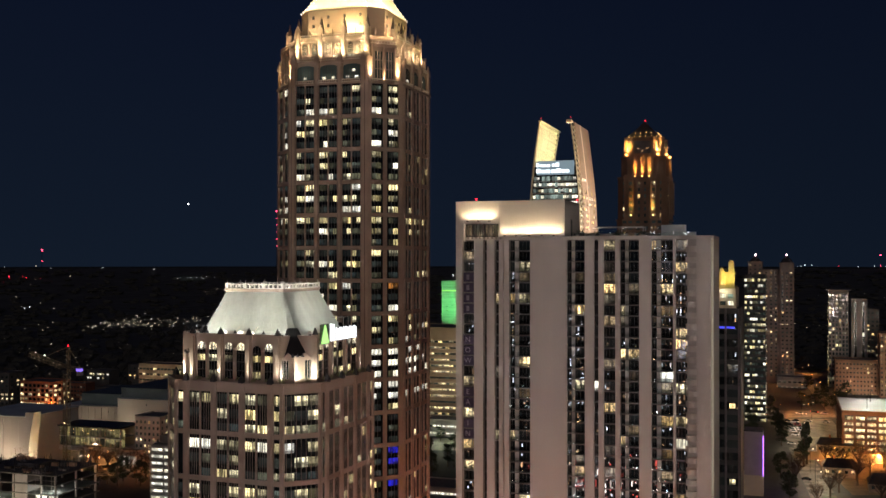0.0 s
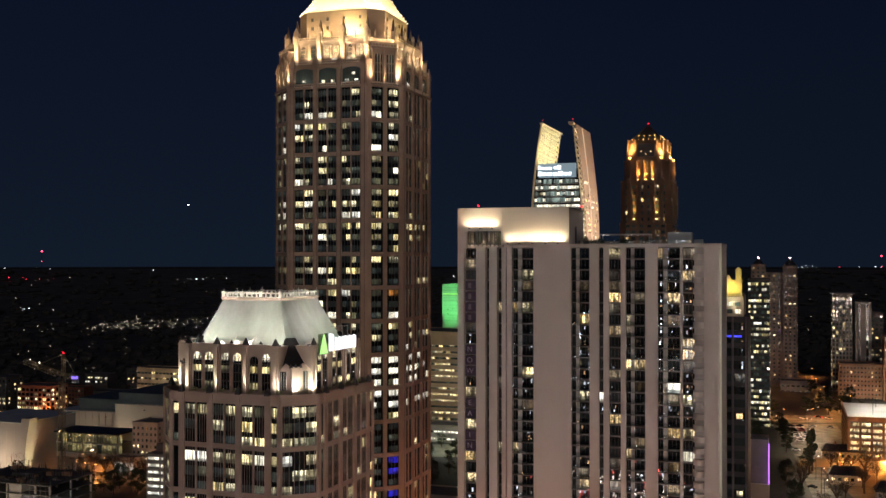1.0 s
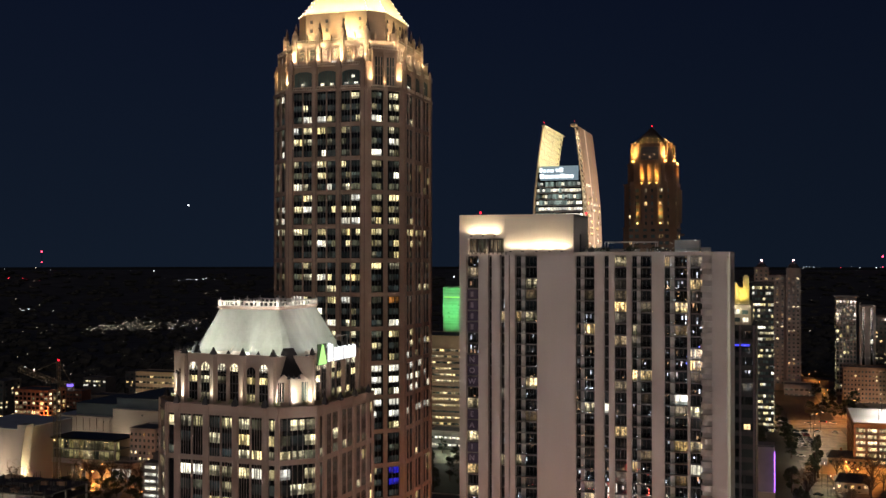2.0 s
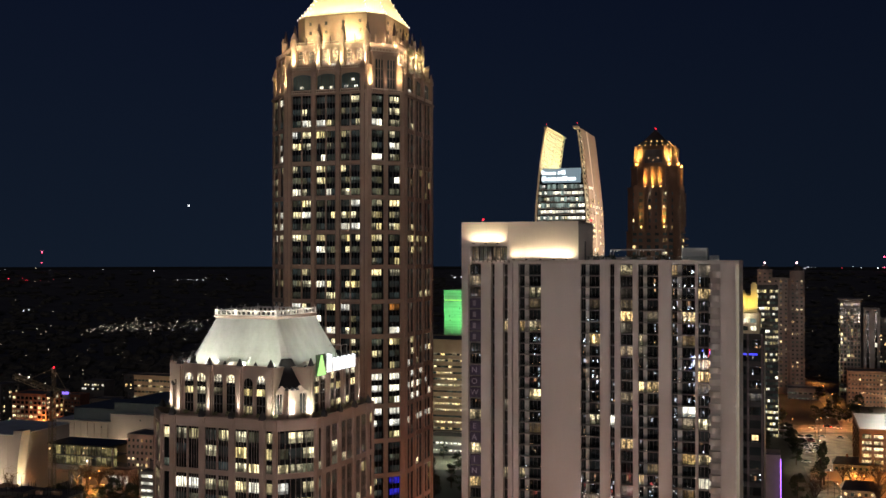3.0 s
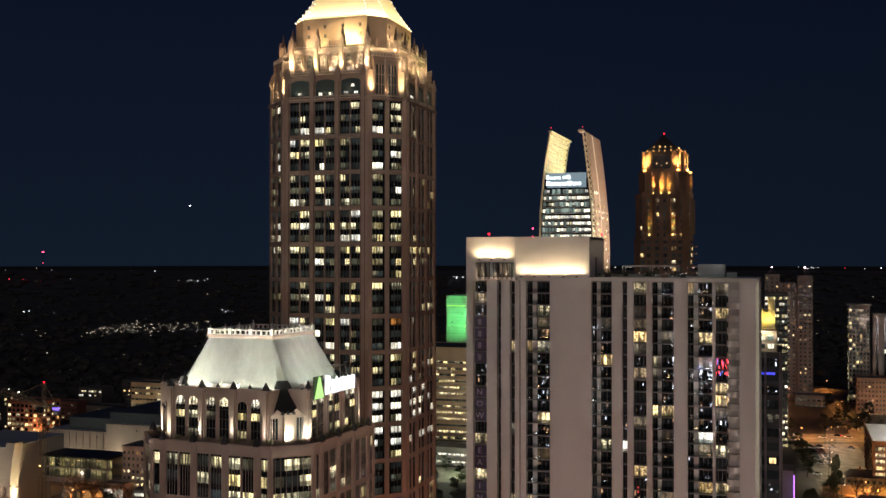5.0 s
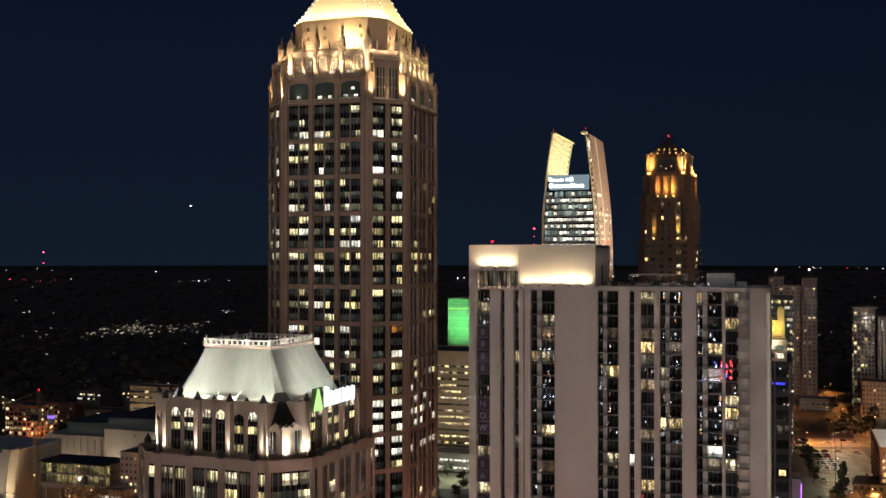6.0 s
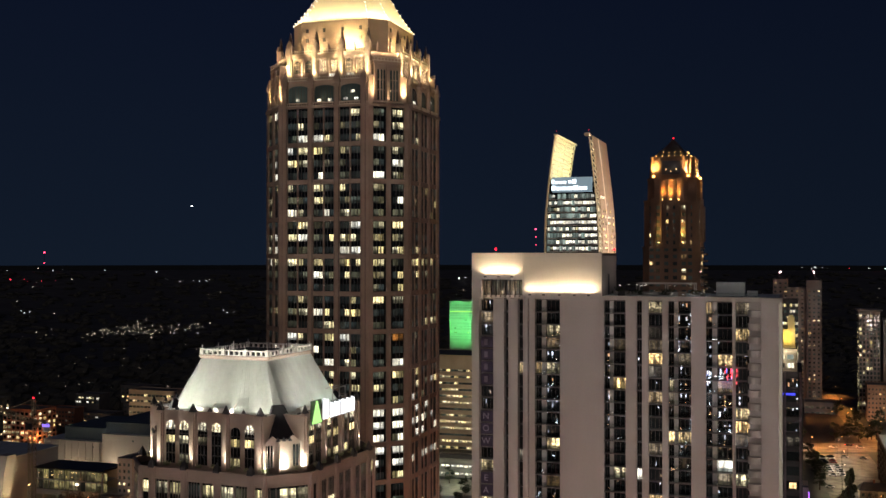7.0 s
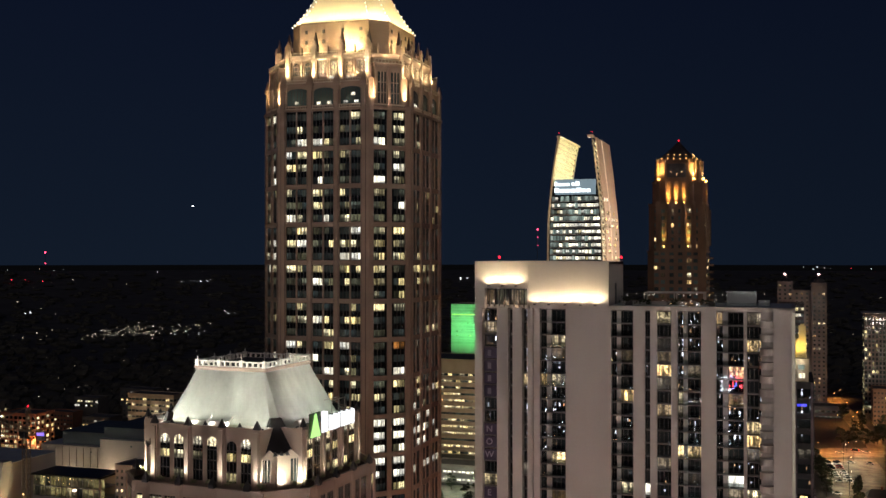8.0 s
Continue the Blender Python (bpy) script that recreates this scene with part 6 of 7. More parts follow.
t, z0 = far_block("gallery_hall", "taller windowless cream hall with blue-grey roof", "museum", -205, 662, 42, 60, 19.5, WHITE_CONC, 1, 1, ((0, GLASS), (1, GLASS)), (1.0, 1.0), 4, seed=31, roof=ROOFING, parapet=0.3)
part("upper_storey", boxes((0.6, 41.4, 3, 56, 19.5 - z0 + 0.35, 26.0 - z0), (0.4, 41.6, 2.7, 56.3, 26.0 - z0, 26.4 - z0)), SLATE_CLAD, t, "blue-grey clad upper storey, set back")


def pavilion():
    x, y = site(-228, 600)
    z0 = ground_z(x, y) - 1
    t = thing("pavilion", x, y, z0, "long glazed pavilion with a dark flat roof, lit inside", "pavilion")
    h = 14.0 - z0
    part("roof", boxes((-1, 52, -2, 18, h - 0.9, h)), DARK_METAL, t)
    part("floor_band", boxes((8, 52, -0.5, 17, h - 14.2, h - 11.6)), WHITE_CONC, t)
    part("edge_frame", boxes((51.2, 52.0, -0.6, 0.4, h - 14.2, h - 0.9), (8.4, 51.2, -0.3, 0.2, h - 1.3, h - 0.9), (8.4, 51.2, -0.25, 0.2, h - 6.7, h - 6.2)), WHITE_CONC, t)
    part("end_block", boxes((-1, 8.4, -0.8, 17, 0, h - 1.6)), WHITE_CONC, t)
    part("inner_floor", boxes((8.4, 51, 0.5, 16, h - 6.6, h - 6.2)), CONC, t)
    part("back_wall", boxes((8.4, 51, 14, 16, h - 11.6, h - 0.9)), BUFF, t)
    mul = mesh_of("mullion", boxes((-0.1, 0.1, -0.15, 0.15, h - 11.6, h - 0.9)), WHITE_CONC)
    rng = random.Random(9)
    for i in range(14):
        put("mullion", mul, t, (8.6 + i * 3.25, 0, 0))
        for zc in (h - 3.75, h - 9.1):
            put("glazing", pane_mesh(3.15, 4.7, pick(rng, ((0.8, HALL), (0.06, OFFICE_BRIGHT), (0.06, OFFICE_DIM), (1, GLASS)))), t, (10.2 + i * 3.25, 0.1, zc))
    for i in range(17):
        lx, lz = rng.uniform(9, 50), h - rng.uniform(1.7, 5.0)
        part("ceiling_lamp", boxes((lx, lx + 0.2, -0.06, 0.02, lz, lz + 0.16)), WARM_GLOW, t)
    for i in range(5):
        part("column", boxes((12 + i * 9, 12.8 + i * 9, 3, 3.8, 0, h - 14)), CONC, t)
    bulb(x + 28, y + 6, z0 + h - 1.6, 1200, WARM, 0.5, "pavilion_light")
    # three bulbs hung without posts, added to brighten the white walls here
    bulb(x + 10, y - 22, z0 + 10, 9000, (1.0, 0.78, 0.52), 0.5)
    bulb(x + 1, y - 12, z0 + 15, 7000, (1.0, 0.86, 0.66), 0.5)
    bulb(x - 22, y - 30, z0 + 9, 12000, (1.0, 0.80, 0.56), 0.5)
    for sx, sy, w in ((30, 6, 9000), (38, 5, 13000), (46, 3, 13000), (50, -8, 3500)):
        bulb(x + sx, y + sy, z0 + 3.5, w, (1.0, 0.31, 0.07), 0.4)


pavilion()
far_block("apartment_block", "grey plastered apartment block with small lit windows", "apartment block", -171, 583, 16, 18, 20, CONC, 6, 8, ((0.2, OFFICE), (0.1, HOME), (1, GLASS)), (1.1, 1.5), 3.3, seed=33, side=1, side_cols=4)
far_block("corner_shop", "low building with bright shop windows", "shop", -178, 572, 13, 8, 3.0, CONC, 2, 1, ((1, OFFICE_BRIGHT), (1, SHOP)), (5.2, 4.6), 6, seed=34, limit=4)
far_block("office_block", "long cream office block with ribbon windows", "office building", -236, 815, 38, 16, 25.6, BUFF, 12, 4, ((0.3, OFFICE), (0.2, OFFICE_DIM), (1, GLASS)), (2.6, 1.5), 4.2, seed=35, side=1, side_cols=4)
far_block("brick_flats", "red brick apartment block with orange-lit entrance front", "apartment block", -322, 800, 30, 20, 14.0, RED_BRICK, 8, 7, ((0.3, HOME), (0.2, OFFICE_WARM), (1, GLASS_FLAT)), (2.3, 2.0), 3.4, seed=36, side=1, side_cols=4)
far_block("brick_flats", "dark apartment block with a column of lit stairs windows", "apartment block", -352, 820, 16, 20, 18.0, CONC_DARK, 4, 8, ((0.5, HOME), (1, GLASS)), (1.8, 1.8), 3.4, seed=37, side=1, side_cols=3)
for i, (r, a, w, h, s) in enumerate(((-268, 905, 26, 3, 40), (-300, 1000, 34, 6, 41), (-236, 960, 30, 5, 42), (-205, 1010, 24, 8, 43), (-285, 860, 24, 2, 44), (-240, 890, 20, 2, 45))):
    far_block("low_block", "low dark building with a few lit windows", "building", r, a, w, 16, h, CONC_DARK, 7, 4, ((0.16, HOME), (0.06, OFFICE_BRIGHT), (1, GLASS)), (1.8, 1.3), 3.4, seed=s, limit=40)
far_block("office_block", "dark office block with two bright rows of windows", "office building", -305, 900, 22, 14, 11.5, CONC_DARK, 9, 2, ((0.35, OFFICE_BRIGHT), (0.45, OFFICE_WARM), (1, GLASS)), (1.9, 1.5), 3.4, seed=46, limit=20)
far_block("brick_flats", "dim brick apartment block with warm windows", "apartment block", -321, 884, 24, 12, 2.5, RED_BRICK, 8, 4, ((0.22, HOME_DIM), (0.12, HOME), (1, GLASS)), (1.5, 1.4), 3.3, seed=47, limit=34)
bx, by = site(-305, 796)
bulb(bx, by, 2, 1300, (1.0, 0.32, 0.08), 0.5)
bulb(bx + 12, by - 4, -4, 9000, (1.0, 0.36, 0.10), 0.5)
bulb(bx + 20, by - 6, -6, 9000, (1.0, 0.45, 0.15), 0.5)
bulb(bx - 8, by + 1, 6, 1200, (1.0, 0.36, 0.10), 0.5)


def striped_deck():
    x, y = site(-118.5, 425)
    z0 = ground_z(x, y) - 1
    t = thing("parking_deck", x, y, z0, "open parking deck with white lit levels", "parking deck")
    h = 33 - z0
    part("core", boxes((0.6, 24, 0.8, 26, 0, h)), CONC_DARK, t)
    part("stair_head", boxes((2, 14, 4, 14, h, h + 3)), CONC_DARK, t)
    for k in range(9):
        z = h - 1.0 - 2.75 * k
        if z > 1:
            part("deck_edge", boxes((0, 24, 0, 0.9, z - 0.5, z + 0.5), (0, 0.9, 0.9, 26, z - 0.5, z + 0.5)), CONC, t)
            for i in range(4):
                put("light_bay", pane_mesh(5.4, 1.2, OFFICE_BRIGHT), t, (3 + i * 6, 0.7, z - 1.2))
    for i in range(5):
        part("post", boxes((i * 5.9, i * 5.9 + 0.5, 0.0, 0.9, 0, h - 0.6)), CONC, t)


striped_deck()


def site_frame():
    """The building under construction: slabs, columns, a concrete core and a few work lights."""
    x, y = site(-182, 404)
    z0 = ground_z(x, y) - 1
    t = thing("building_frame", x, y, z0, "unfinished concrete building frame with open floors", "construction site")
    h = 27 - z0
    for k in range(9):
        z = h - 3.6 * k
        if z > 2:
            part("slab", boxes((0, 40, 0, 26, z - 0.35, z)), CONC_DARK, t)
    col = mesh_of("column", boxes((-0.3, 0.3, -0.3, 0.3, 0, h)), CONC)
    for i in range(7):
        for j in range(3):
            put("column", col, t, (1 + i * 6.3, 1 + j * 12, 0))
    part("core", boxes((21, 26, 0.6, 9, 0, h - 0.2)), CONC, t, "pale concrete lift core")
    part("scaffold_shed", boxes((16, 24, 10, 20, h, h + 1.6)), CONC_DARK, t)
    rng = random.Random(77)
    for k, i, w in ((3, 2, 5), (3, 3, 5), (3, 5, 5), (4, 6, 5), (5, 4, 5), (3, 6, 5), (4, 1, 5), (4, 2, 5), (4, 3, 5), (5, 1, 5), (5, 2, 5), (2, 5, 5), (2, 6, 4), (5, 6, 5)):
        put("work_light", pane_mesh(w, 1.4, OFFICE_BRIGHT), t, (4 + i * 5.4, 3.0, h - 3.6 * k - 1.6))
    for i in range(110):
        px, py = rng.uniform(0, 40), rng.choice((0.5, 3.5, 6.5, 10, 13, 16, 19, 22, 25.5))
        ph = rng.uniform(0.8, 3.8)
        part("starter_bar" if ph < 2.2 else "prop", boxes((px - 0.08, px + 0.08, py - 0.08, py + 0.08, h, h + ph)), DARK_METAL, t)
    for i in range(26):
        px, py = rng.uniform(1, 35), rng.uniform(1, 22)
        part("formwork_crate", boxes((px, px + rng.uniform(1.5, 4), py, py + rng.uniform(1, 3), h, h + rng.uniform(0.5, 1.6))), rng.choice((TAN, CONC_DARK, BARK)), t)
    for k in range(8):
        for i in range(4):
            px, z = 31.5 + i * 2.4, h - 3.6 * k
            part("scaffold_bay", boxes((px, px + 0.1, -1.2, -1.1, z - 3.6, z), (px, px + 2.4, -1.2, -1.1, z - 0.1, z), (px, px + 2.4, -1.2, -0.2, z - 1.9, z - 1.82)), CONC, t)
    for i in range(7):
        part("guard_rail", boxes((i * 5.6, i * 5.6 + 5.2, -0.05, 0.05, h + 0.9, h + 1.0)), DARK_METAL, t)
    for sx, k in ((8, 2), (22, 3), (36, 1), (36, 3)):
        bulb(x + sx, y + 3, z0 + h - 3.6 * k - 1.2, 1900, (0.9, 1.0, 0.9), 0.3, "work_lamp")
    for sx, k in ((6, 5), (14, 5), (33, 4), (37, 5), (30, 6), (20, 6)):
        bulb(x + sx, y + 2, z0 + h - 3.6 * k - 1.0, 1500, (1.0, 0.95, 0.78), 0.3, "work_lamp")
    # unseen bulbs in the air before the frame, added to brighten it
    for sx, sz in ((4, 12), (24, 9), (42, 14)):
        bulb(x + sx, y - 9, z0 + h - sz, 2400, (1.0, 0.80, 0.55), 0.4, "site_lamp")
    return t


site_frame()


def crane():
    x, y = site(-152.4, 426)
    z0 = ground_z(x, y)
    t = thing("tower_crane", x, y, z0, "lattice tower crane with a tilted jib and small lamps", "crane")
    top = 63.5 - z0
    steel = surface("weathered_steel", (0.20, 0.17, 0.11), 0.6, vary=0.3)

    def lattice(p, q, width, bays):
        p, q = Vector(p), Vector(q)
        way = (q - p).normalized()
        side = way.cross(Vector((0, 1, 0.3))).normalized() * width / 2
        up = way.cross(side).normalized() * width / 2
        bm = bmesh.new()

        def rod(a, b, r):
            u = (b - a).normalized()
            s1 = u.orthogonal().normalized() * r
            s2 = u.cross(s1).normalized() * r
            loft(bm, [[a + s1, a + s2, a - s1, a - s2], [b + s1, b + s2, b - s1, b - s2]])
        cor = (side + up, side - up, -side - up, -side + up)
        for c in cor:
            rod(p + c, q + c, 0.13)
        for i in range(bays):
            a, b = p.lerp(q, i / bays), p.lerp(q, (i + 1) / bays)
            for j in range(4):
                rod(a + cor[j], b + cor[(j + 1) % 4], 0.08)
                rod(b + cor[j], b + cor[(j + 1) % 4], 0.08)
        return bm
    mast = part("mast", lattice((0, 0, 0), (0, 0, top), 1.9, 34), steel, t)
    part("jib", lattice((0, 0, top), (-15.5, -3, top + 5.5), 1.7, 12), steel, t)
    part("counter_jib", lattice((0, 0, top), (7.5, 0, top - 0.6), 1.6, 5), steel, t)
    part("apex_frame", lattice((0.8, 0, top), (0.6, 0, top + 8.6), 1.0, 6), steel, t)
    part("cab", boxes((-1.6, 1.0, -1.8, -0.4, top - 2.2, top)), DARK_METAL, mast)
    part("counterweight", boxes((5.2, 7.4, -0.8, 0.8, top - 2.8, top - 0.6)), CONC, t)
    for a, b in (((0.6, 0, top + 8.6), (-12.0, -0.6, top + 3.6)), ((0.6, 0, top + 8.6), (7.0, 0, top - 0.3))):
        bm = bmesh.new()
        run = Vector(b) - Vector(a)
        bmesh.ops.create_cone(bm, segments=6, radius1=0.14, radius2=0.14, depth=run.length, cap_ends=True)
        bmesh.ops.transform(bm, matrix=Matrix.Translation((Vector(a) + Vector(b)) / 2) @ run.to_track_quat("Z", "Y").to_matrix().to_4x4(), verts=bm.verts)
        part("tie_rod", bm, steel, t)
    part("name_board", boxes((5.2, 8.2, -1.0, -0.85, top - 1.0, top + 0.1)), glower("blue_board", (0.25, 0.15, 1.0), 1.6), t, "small blue lit board")
    for p, m, r in (((0.6, 0, top + 9.0), RED_GLOW, 0.35), ((-10, -1, top + 5), LAMP_WHITE, 0.3), ((-14.0, -1.5, top + 6), LAMP_WHITE, 0.2), ((0, -1.5, top - 22), WARM_GLOW, 0.25)):
        bm = bmesh.new()
        bmesh.ops.create_icosphere(bm, subdivisions=1, radius=r)
        part("lamp", bm, m, t, "", p)


crane()


# ---- ground level: street, car park, trees, houses ----
def flat_sheet(name, corners, mat, label, category, lift=0.12):
    bm = bmesh.new()
    n = 10
    p = [Vector((*site(*c), 0)) for c in corners]
    grid = [[None] * (n + 1) for _ in range(n + 1)]
    for i in range(n + 1):
        for j in range(n + 1):
            q = p[0].lerp(p[1], i / n).lerp(p[3].lerp(p[2], i / n), j / n)
            grid[i][j] = bm.verts.new((q.x, q.y, ground_z(q.x, q.y) + lift))
    for i in range(n):
        for j in range(n):
            bm.faces.new((grid[i][j], grid[i + 1][j], grid[i + 1][j + 1], grid[i][j + 1]))
    ob = part(name, bm, mat, None)
    return tagged(ob, label, category, kind="structure")


LOT = surface("worn_lot", (0.17, 0.155, 0.125), 0.85, vary=0.75, scale=0.16, fine=1.2)
flat_sheet("car_park", ((198, 590), (232, 590), (259, 706), (216, 706)), LOT, "worn pale asphalt car park", "car park", 0.15)
flat_sheet("road", ((160, 455), (172, 455), (207, 600), (196, 600)), LOT, "pale street running to the car park", "road", 0.2)
flat_sheet("road", ((180, 712), (330, 712), (330, 744), (180, 744)), LOT, "cross street lit by orange lamps", "road", 0.2)
flat_sheet("road", ((270, 744), (282, 744), (368, 1090), (354, 1090)), LOT, "street running away between trees", "road", 0.2)
flat_sheet("yard", ((186, 480), (300, 480), (300, 575), (200, 575)), surface("leafy_yard", (0.22, 0.14, 0.08), 0.9, vary=0.4, scale=0.2), "leaf-strewn yards between houses", "yard", 0.1)
flat_sheet("street", ((-190, 545), (-150, 545), (-150, 572), (-195, 572)), LOT, "paved forecourt", "pavement", 0.15)
flat_sheet("street", ((-12, 500), (16, 500), (20, 700), (-14, 700)), ASPHALT, "dark access road", "road", 0.15)
flat_sheet("pavement", ((-16, 590), (20, 590), (20, 630), (-16, 630)), LOT, "pale forecourt before the parking deck", "pavement", 0.25)


def car(right, ahead, turn, paint, label):
    x, y = site(right, ahead)
    t = thing("car", x, y, ground_z(x, y) + 0.15, label, "car", "parked cars", rz=turn)
    part("body", lofted([[(-0.9, -2.2, 0.35), (0.9, -2.2, 0.35), (0.9, 2.2, 0.35), (-0.9, 2.2, 0.35)], [(-0.92, -2.2, 0.75), (0.92, -2.2, 0.75), (0.92, 2.2, 0.75), (-0.92, 2.2, 0.75)], [(-0.85, -2.0, 0.95), (0.85, -2.0, 0.95), (0.85, 2.1, 0.95), (-0.85, 2.1, 0.95)]]), paint, t)
    part("cabin", lofted([[(-0.82, -1.1, 0.95), (0.82, -1.1, 0.95), (0.82, 1.5, 0.95), (-0.82, 1.5, 0.95)], [(-0.65, -0.6, 1.45), (0.65, -0.6, 1.45), (0.65, 1.0, 1.45), (-0.65, 1.0, 1.45)]]), GLASS, t)
    wheel = bmesh.new()
    bmesh.ops.create_cone(wheel, segments=10, radius1=0.33, radius2=0.33, depth=0.22, cap_ends=True, matrix=Matrix.Rotation(radians(90), 4, "Y"))
    wm = mesh_of("wheel", wheel, DARK_METAL)
    for sx in (-0.85, 0.85):
        for sy in (-1.4, 1.4):
            put("wheel", wm, t, (sx, sy, 0.33))
    return t


PAINTS = [surface("car_white", (0.7, 0.7, 0.7), 0.3, vary=0.05, bump=0), surface("car_silver", (0.4, 0.4, 0.42), 0.3, metal=0.5, vary=0.05, bump=0), surface("car_black", (0.02, 0.02, 0.02), 0.25, vary=0.1, bump=0), surface("car_red", (0.25, 0.03, 0.03), 0.3, vary=0.1, bump=0)]
SAY = ["white parked saloon car on the pale lot", "silver parked saloon car on the pale lot", "black parked saloon car on the pale lot", "dark red parked saloon car on the pale lot"]
crng = random.Random(4)
for i in range(20):
    col, row = divmod(i, 10)
    if crng.random() < 0.2:
        continue
    c = crng.choice((0, 0, 0, 1, 1, 2, 3))
    ahead = 640 + row * 6.2
    car(213 + col * 6.0 + (ahead - 640) * 0.23 + crng.uniform(-0.5, 0.5), ahead, 88 + crng.choice((0, 180)) + crng.uniform(-4, 4), PAINTS[c], SAY[c])
for r, a in ((214, 598), (240, 694), (201, 610), (176, 512), (250, 690)):
    c = crng.choice((0, 1, 2))
    car(r, a, 70, PAINTS[c], SAY[c].replace("pale lot", "roadside"))


def crown_clumps(bm, rng, centre, size, count, leaf):
    for _ in range(count):
        d = Vector((rng.gauss(0, 1), rng.gauss(0, 1), rng.gauss(0, 1)))
        d = d.normalized() * rng.random() ** 0.4
        c = centre + Vector((d.x * size[0], d.y * size[1], d.z * size[2]))
        u = Vector((rng.gauss(0, 1), rng.gauss(0, 1), rng.gauss(0, 1))).normalized() * leaf
        v = u.orthogonal().normalized() * leaf * rng.uniform(0.5, 1.0)
        bm.faces.new([bm.verts.new(c + q) for q in (-u, -v * 0.9, u, v)])


def limb(bm, a, b, r0, r1):
    u = (b - a).normalized()
    s = u.orthogonal().normalized()
    w = u.cross(s)
    ring = [(math.cos(2 * math.pi * i / 5), math.sin(2 * math.pi * i / 5)) for i in range(5)]
    loft(bm, [[a + s * c * r0 + w * q * r0 for c, q in ring], [b + s * c * r1 + w * q * r1 for c, q in ring]])


def bare_tree(seed, height):
    """A winter tree: trunk, limbs and many thin twigs with a few dry leaves."""
    rng = random.Random(seed)
    t = thing("tree", 0, 0, 0, "bare winter street tree with fine spreading twigs", "tree", "street trees")
    tr = bmesh.new()
    limb(tr, Vector((0, 0, -0.5)), Vector((0.1, 0, height * 0.35)), height * 0.028, height * 0.02)
    br = bmesh.new()
    for i in range(9):
        a = i * 2.4 + rng.uniform(-0.3, 0.3)
        p = Vector((0.05, 0, height * rng.uniform(0.25, 0.36)))
        q = p + Vector((math.cos(a) * height * 0.2, math.sin(a) * height * 0.2, height * rng.uniform(0.2, 0.45)))
        limb(br, p, q, height * 0.011, height * 0.006)
        for j in range(6):
            m = p.lerp(q, rng.uniform(0.35, 1))
            e = m + Vector((rng.gauss(0, 1), rng.gauss(0, 1), abs(rng.gauss(0.6, 0.8)))) * height * 0.09
            limb(br, m, e, height * 0.005, height * 0.0025)
            for _ in range(3):
                n = m.lerp(e, rng.uniform(0.4, 1))
                limb(br, n, n + Vector((rng.gauss(0, 1), rng.gauss(0, 1), abs(rng.gauss(0.3, 0.8)))) * height * 0.05, height * 0.003, height * 0.0015)
    stem = part("trunk", tr, BARK, t)
    part("branchwork", br, BARK, stem)
    lf = bmesh.new()
    crown_clumps(lf, rng, Vector((0, 0, height * 0.68)), (height * 0.3, height * 0.3, height * 0.26), 260, height * 0.012)
    part("foliage", lf, surface("dry_leaves", (0.12, 0.075, 0.035), 0.85, vary=0.4, scale=1.0) if "dry_leaves" not in bpy.data.materials else bpy.data.materials["dry_leaves"], t)
    return t


def green_tree(seed, height, spread, conifer=False):
    rng = random.Random(seed)
    t = thing("tree", 0, 0, 0, "tall dark evergreen tree" if conifer else "dark broad-crowned evergreen tree", "tree", "evergreen trees")
    tr = bmesh.new()
    limb(tr, Vector((0, 0, -0.5)), Vector((0, 0, height * 0.8)), height * 0.025, height * 0.006)
    for i in range(8):
        a = i * 2.4
        z = height * (0.3 + 0.06 * i)
        limb(tr, Vector((0, 0, z)), Vector((math.cos(a) * spread * 0.6, math.sin(a) * spread * 0.6, z + height * 0.12)), height * 0.01, height * 0.003)
    part("trunk", tr, BARK, t)
    lf = bmesh.new()
    for i in range(16):
        f = rng.random()
        z = height * (0.22 + 0.75 * f)
        wdt = spread * ((1.05 - f) if conifer else (1 - (2 * f - 0.9) ** 2 * 0.6))
        a = rng.uniform(0, 6.28)
        crown_clumps(lf, rng, Vector((math.cos(a) * wdt * 0.55, math.sin(a) * wdt * 0.55, z)), (wdt * 0.5, wdt * 0.5, height * 0.09), 90, height * 0.022)
    part("crown", lf, LEAF, t)
    return t


bare = [bare_tree(s, h) for s, h in ((1, 15), (2, 12), (3, 18))]
green = [green_tree(4, 13, 4.5), green_tree(5, 24, 4.2, True), green_tree(6, 10, 4.0)]
spots_bare = ((198, 548), (207, 545), (216, 548), (226, 542), (236, 545), (209, 532), (230, 530), (221, 527), (196, 528), (243, 536), (200, 512), (172, 470), (160, 452), (182, 486), (196, 500), (210, 520), (222, 508), (214, 487), (238, 520), (246, 505), (232, 545), (250, 548), (178, 530), (166, 498), (228, 560), (204, 466), (190, 458),
              (-186, 566), (-183, 573), (-190, 575), (-176, 568), (-160, 545), (-152, 538), (-179, 562), (-172, 560), (-193, 570), (-165, 556), (262, 530), (240, 486), (226, 470), (-240, 575), (-228, 570))
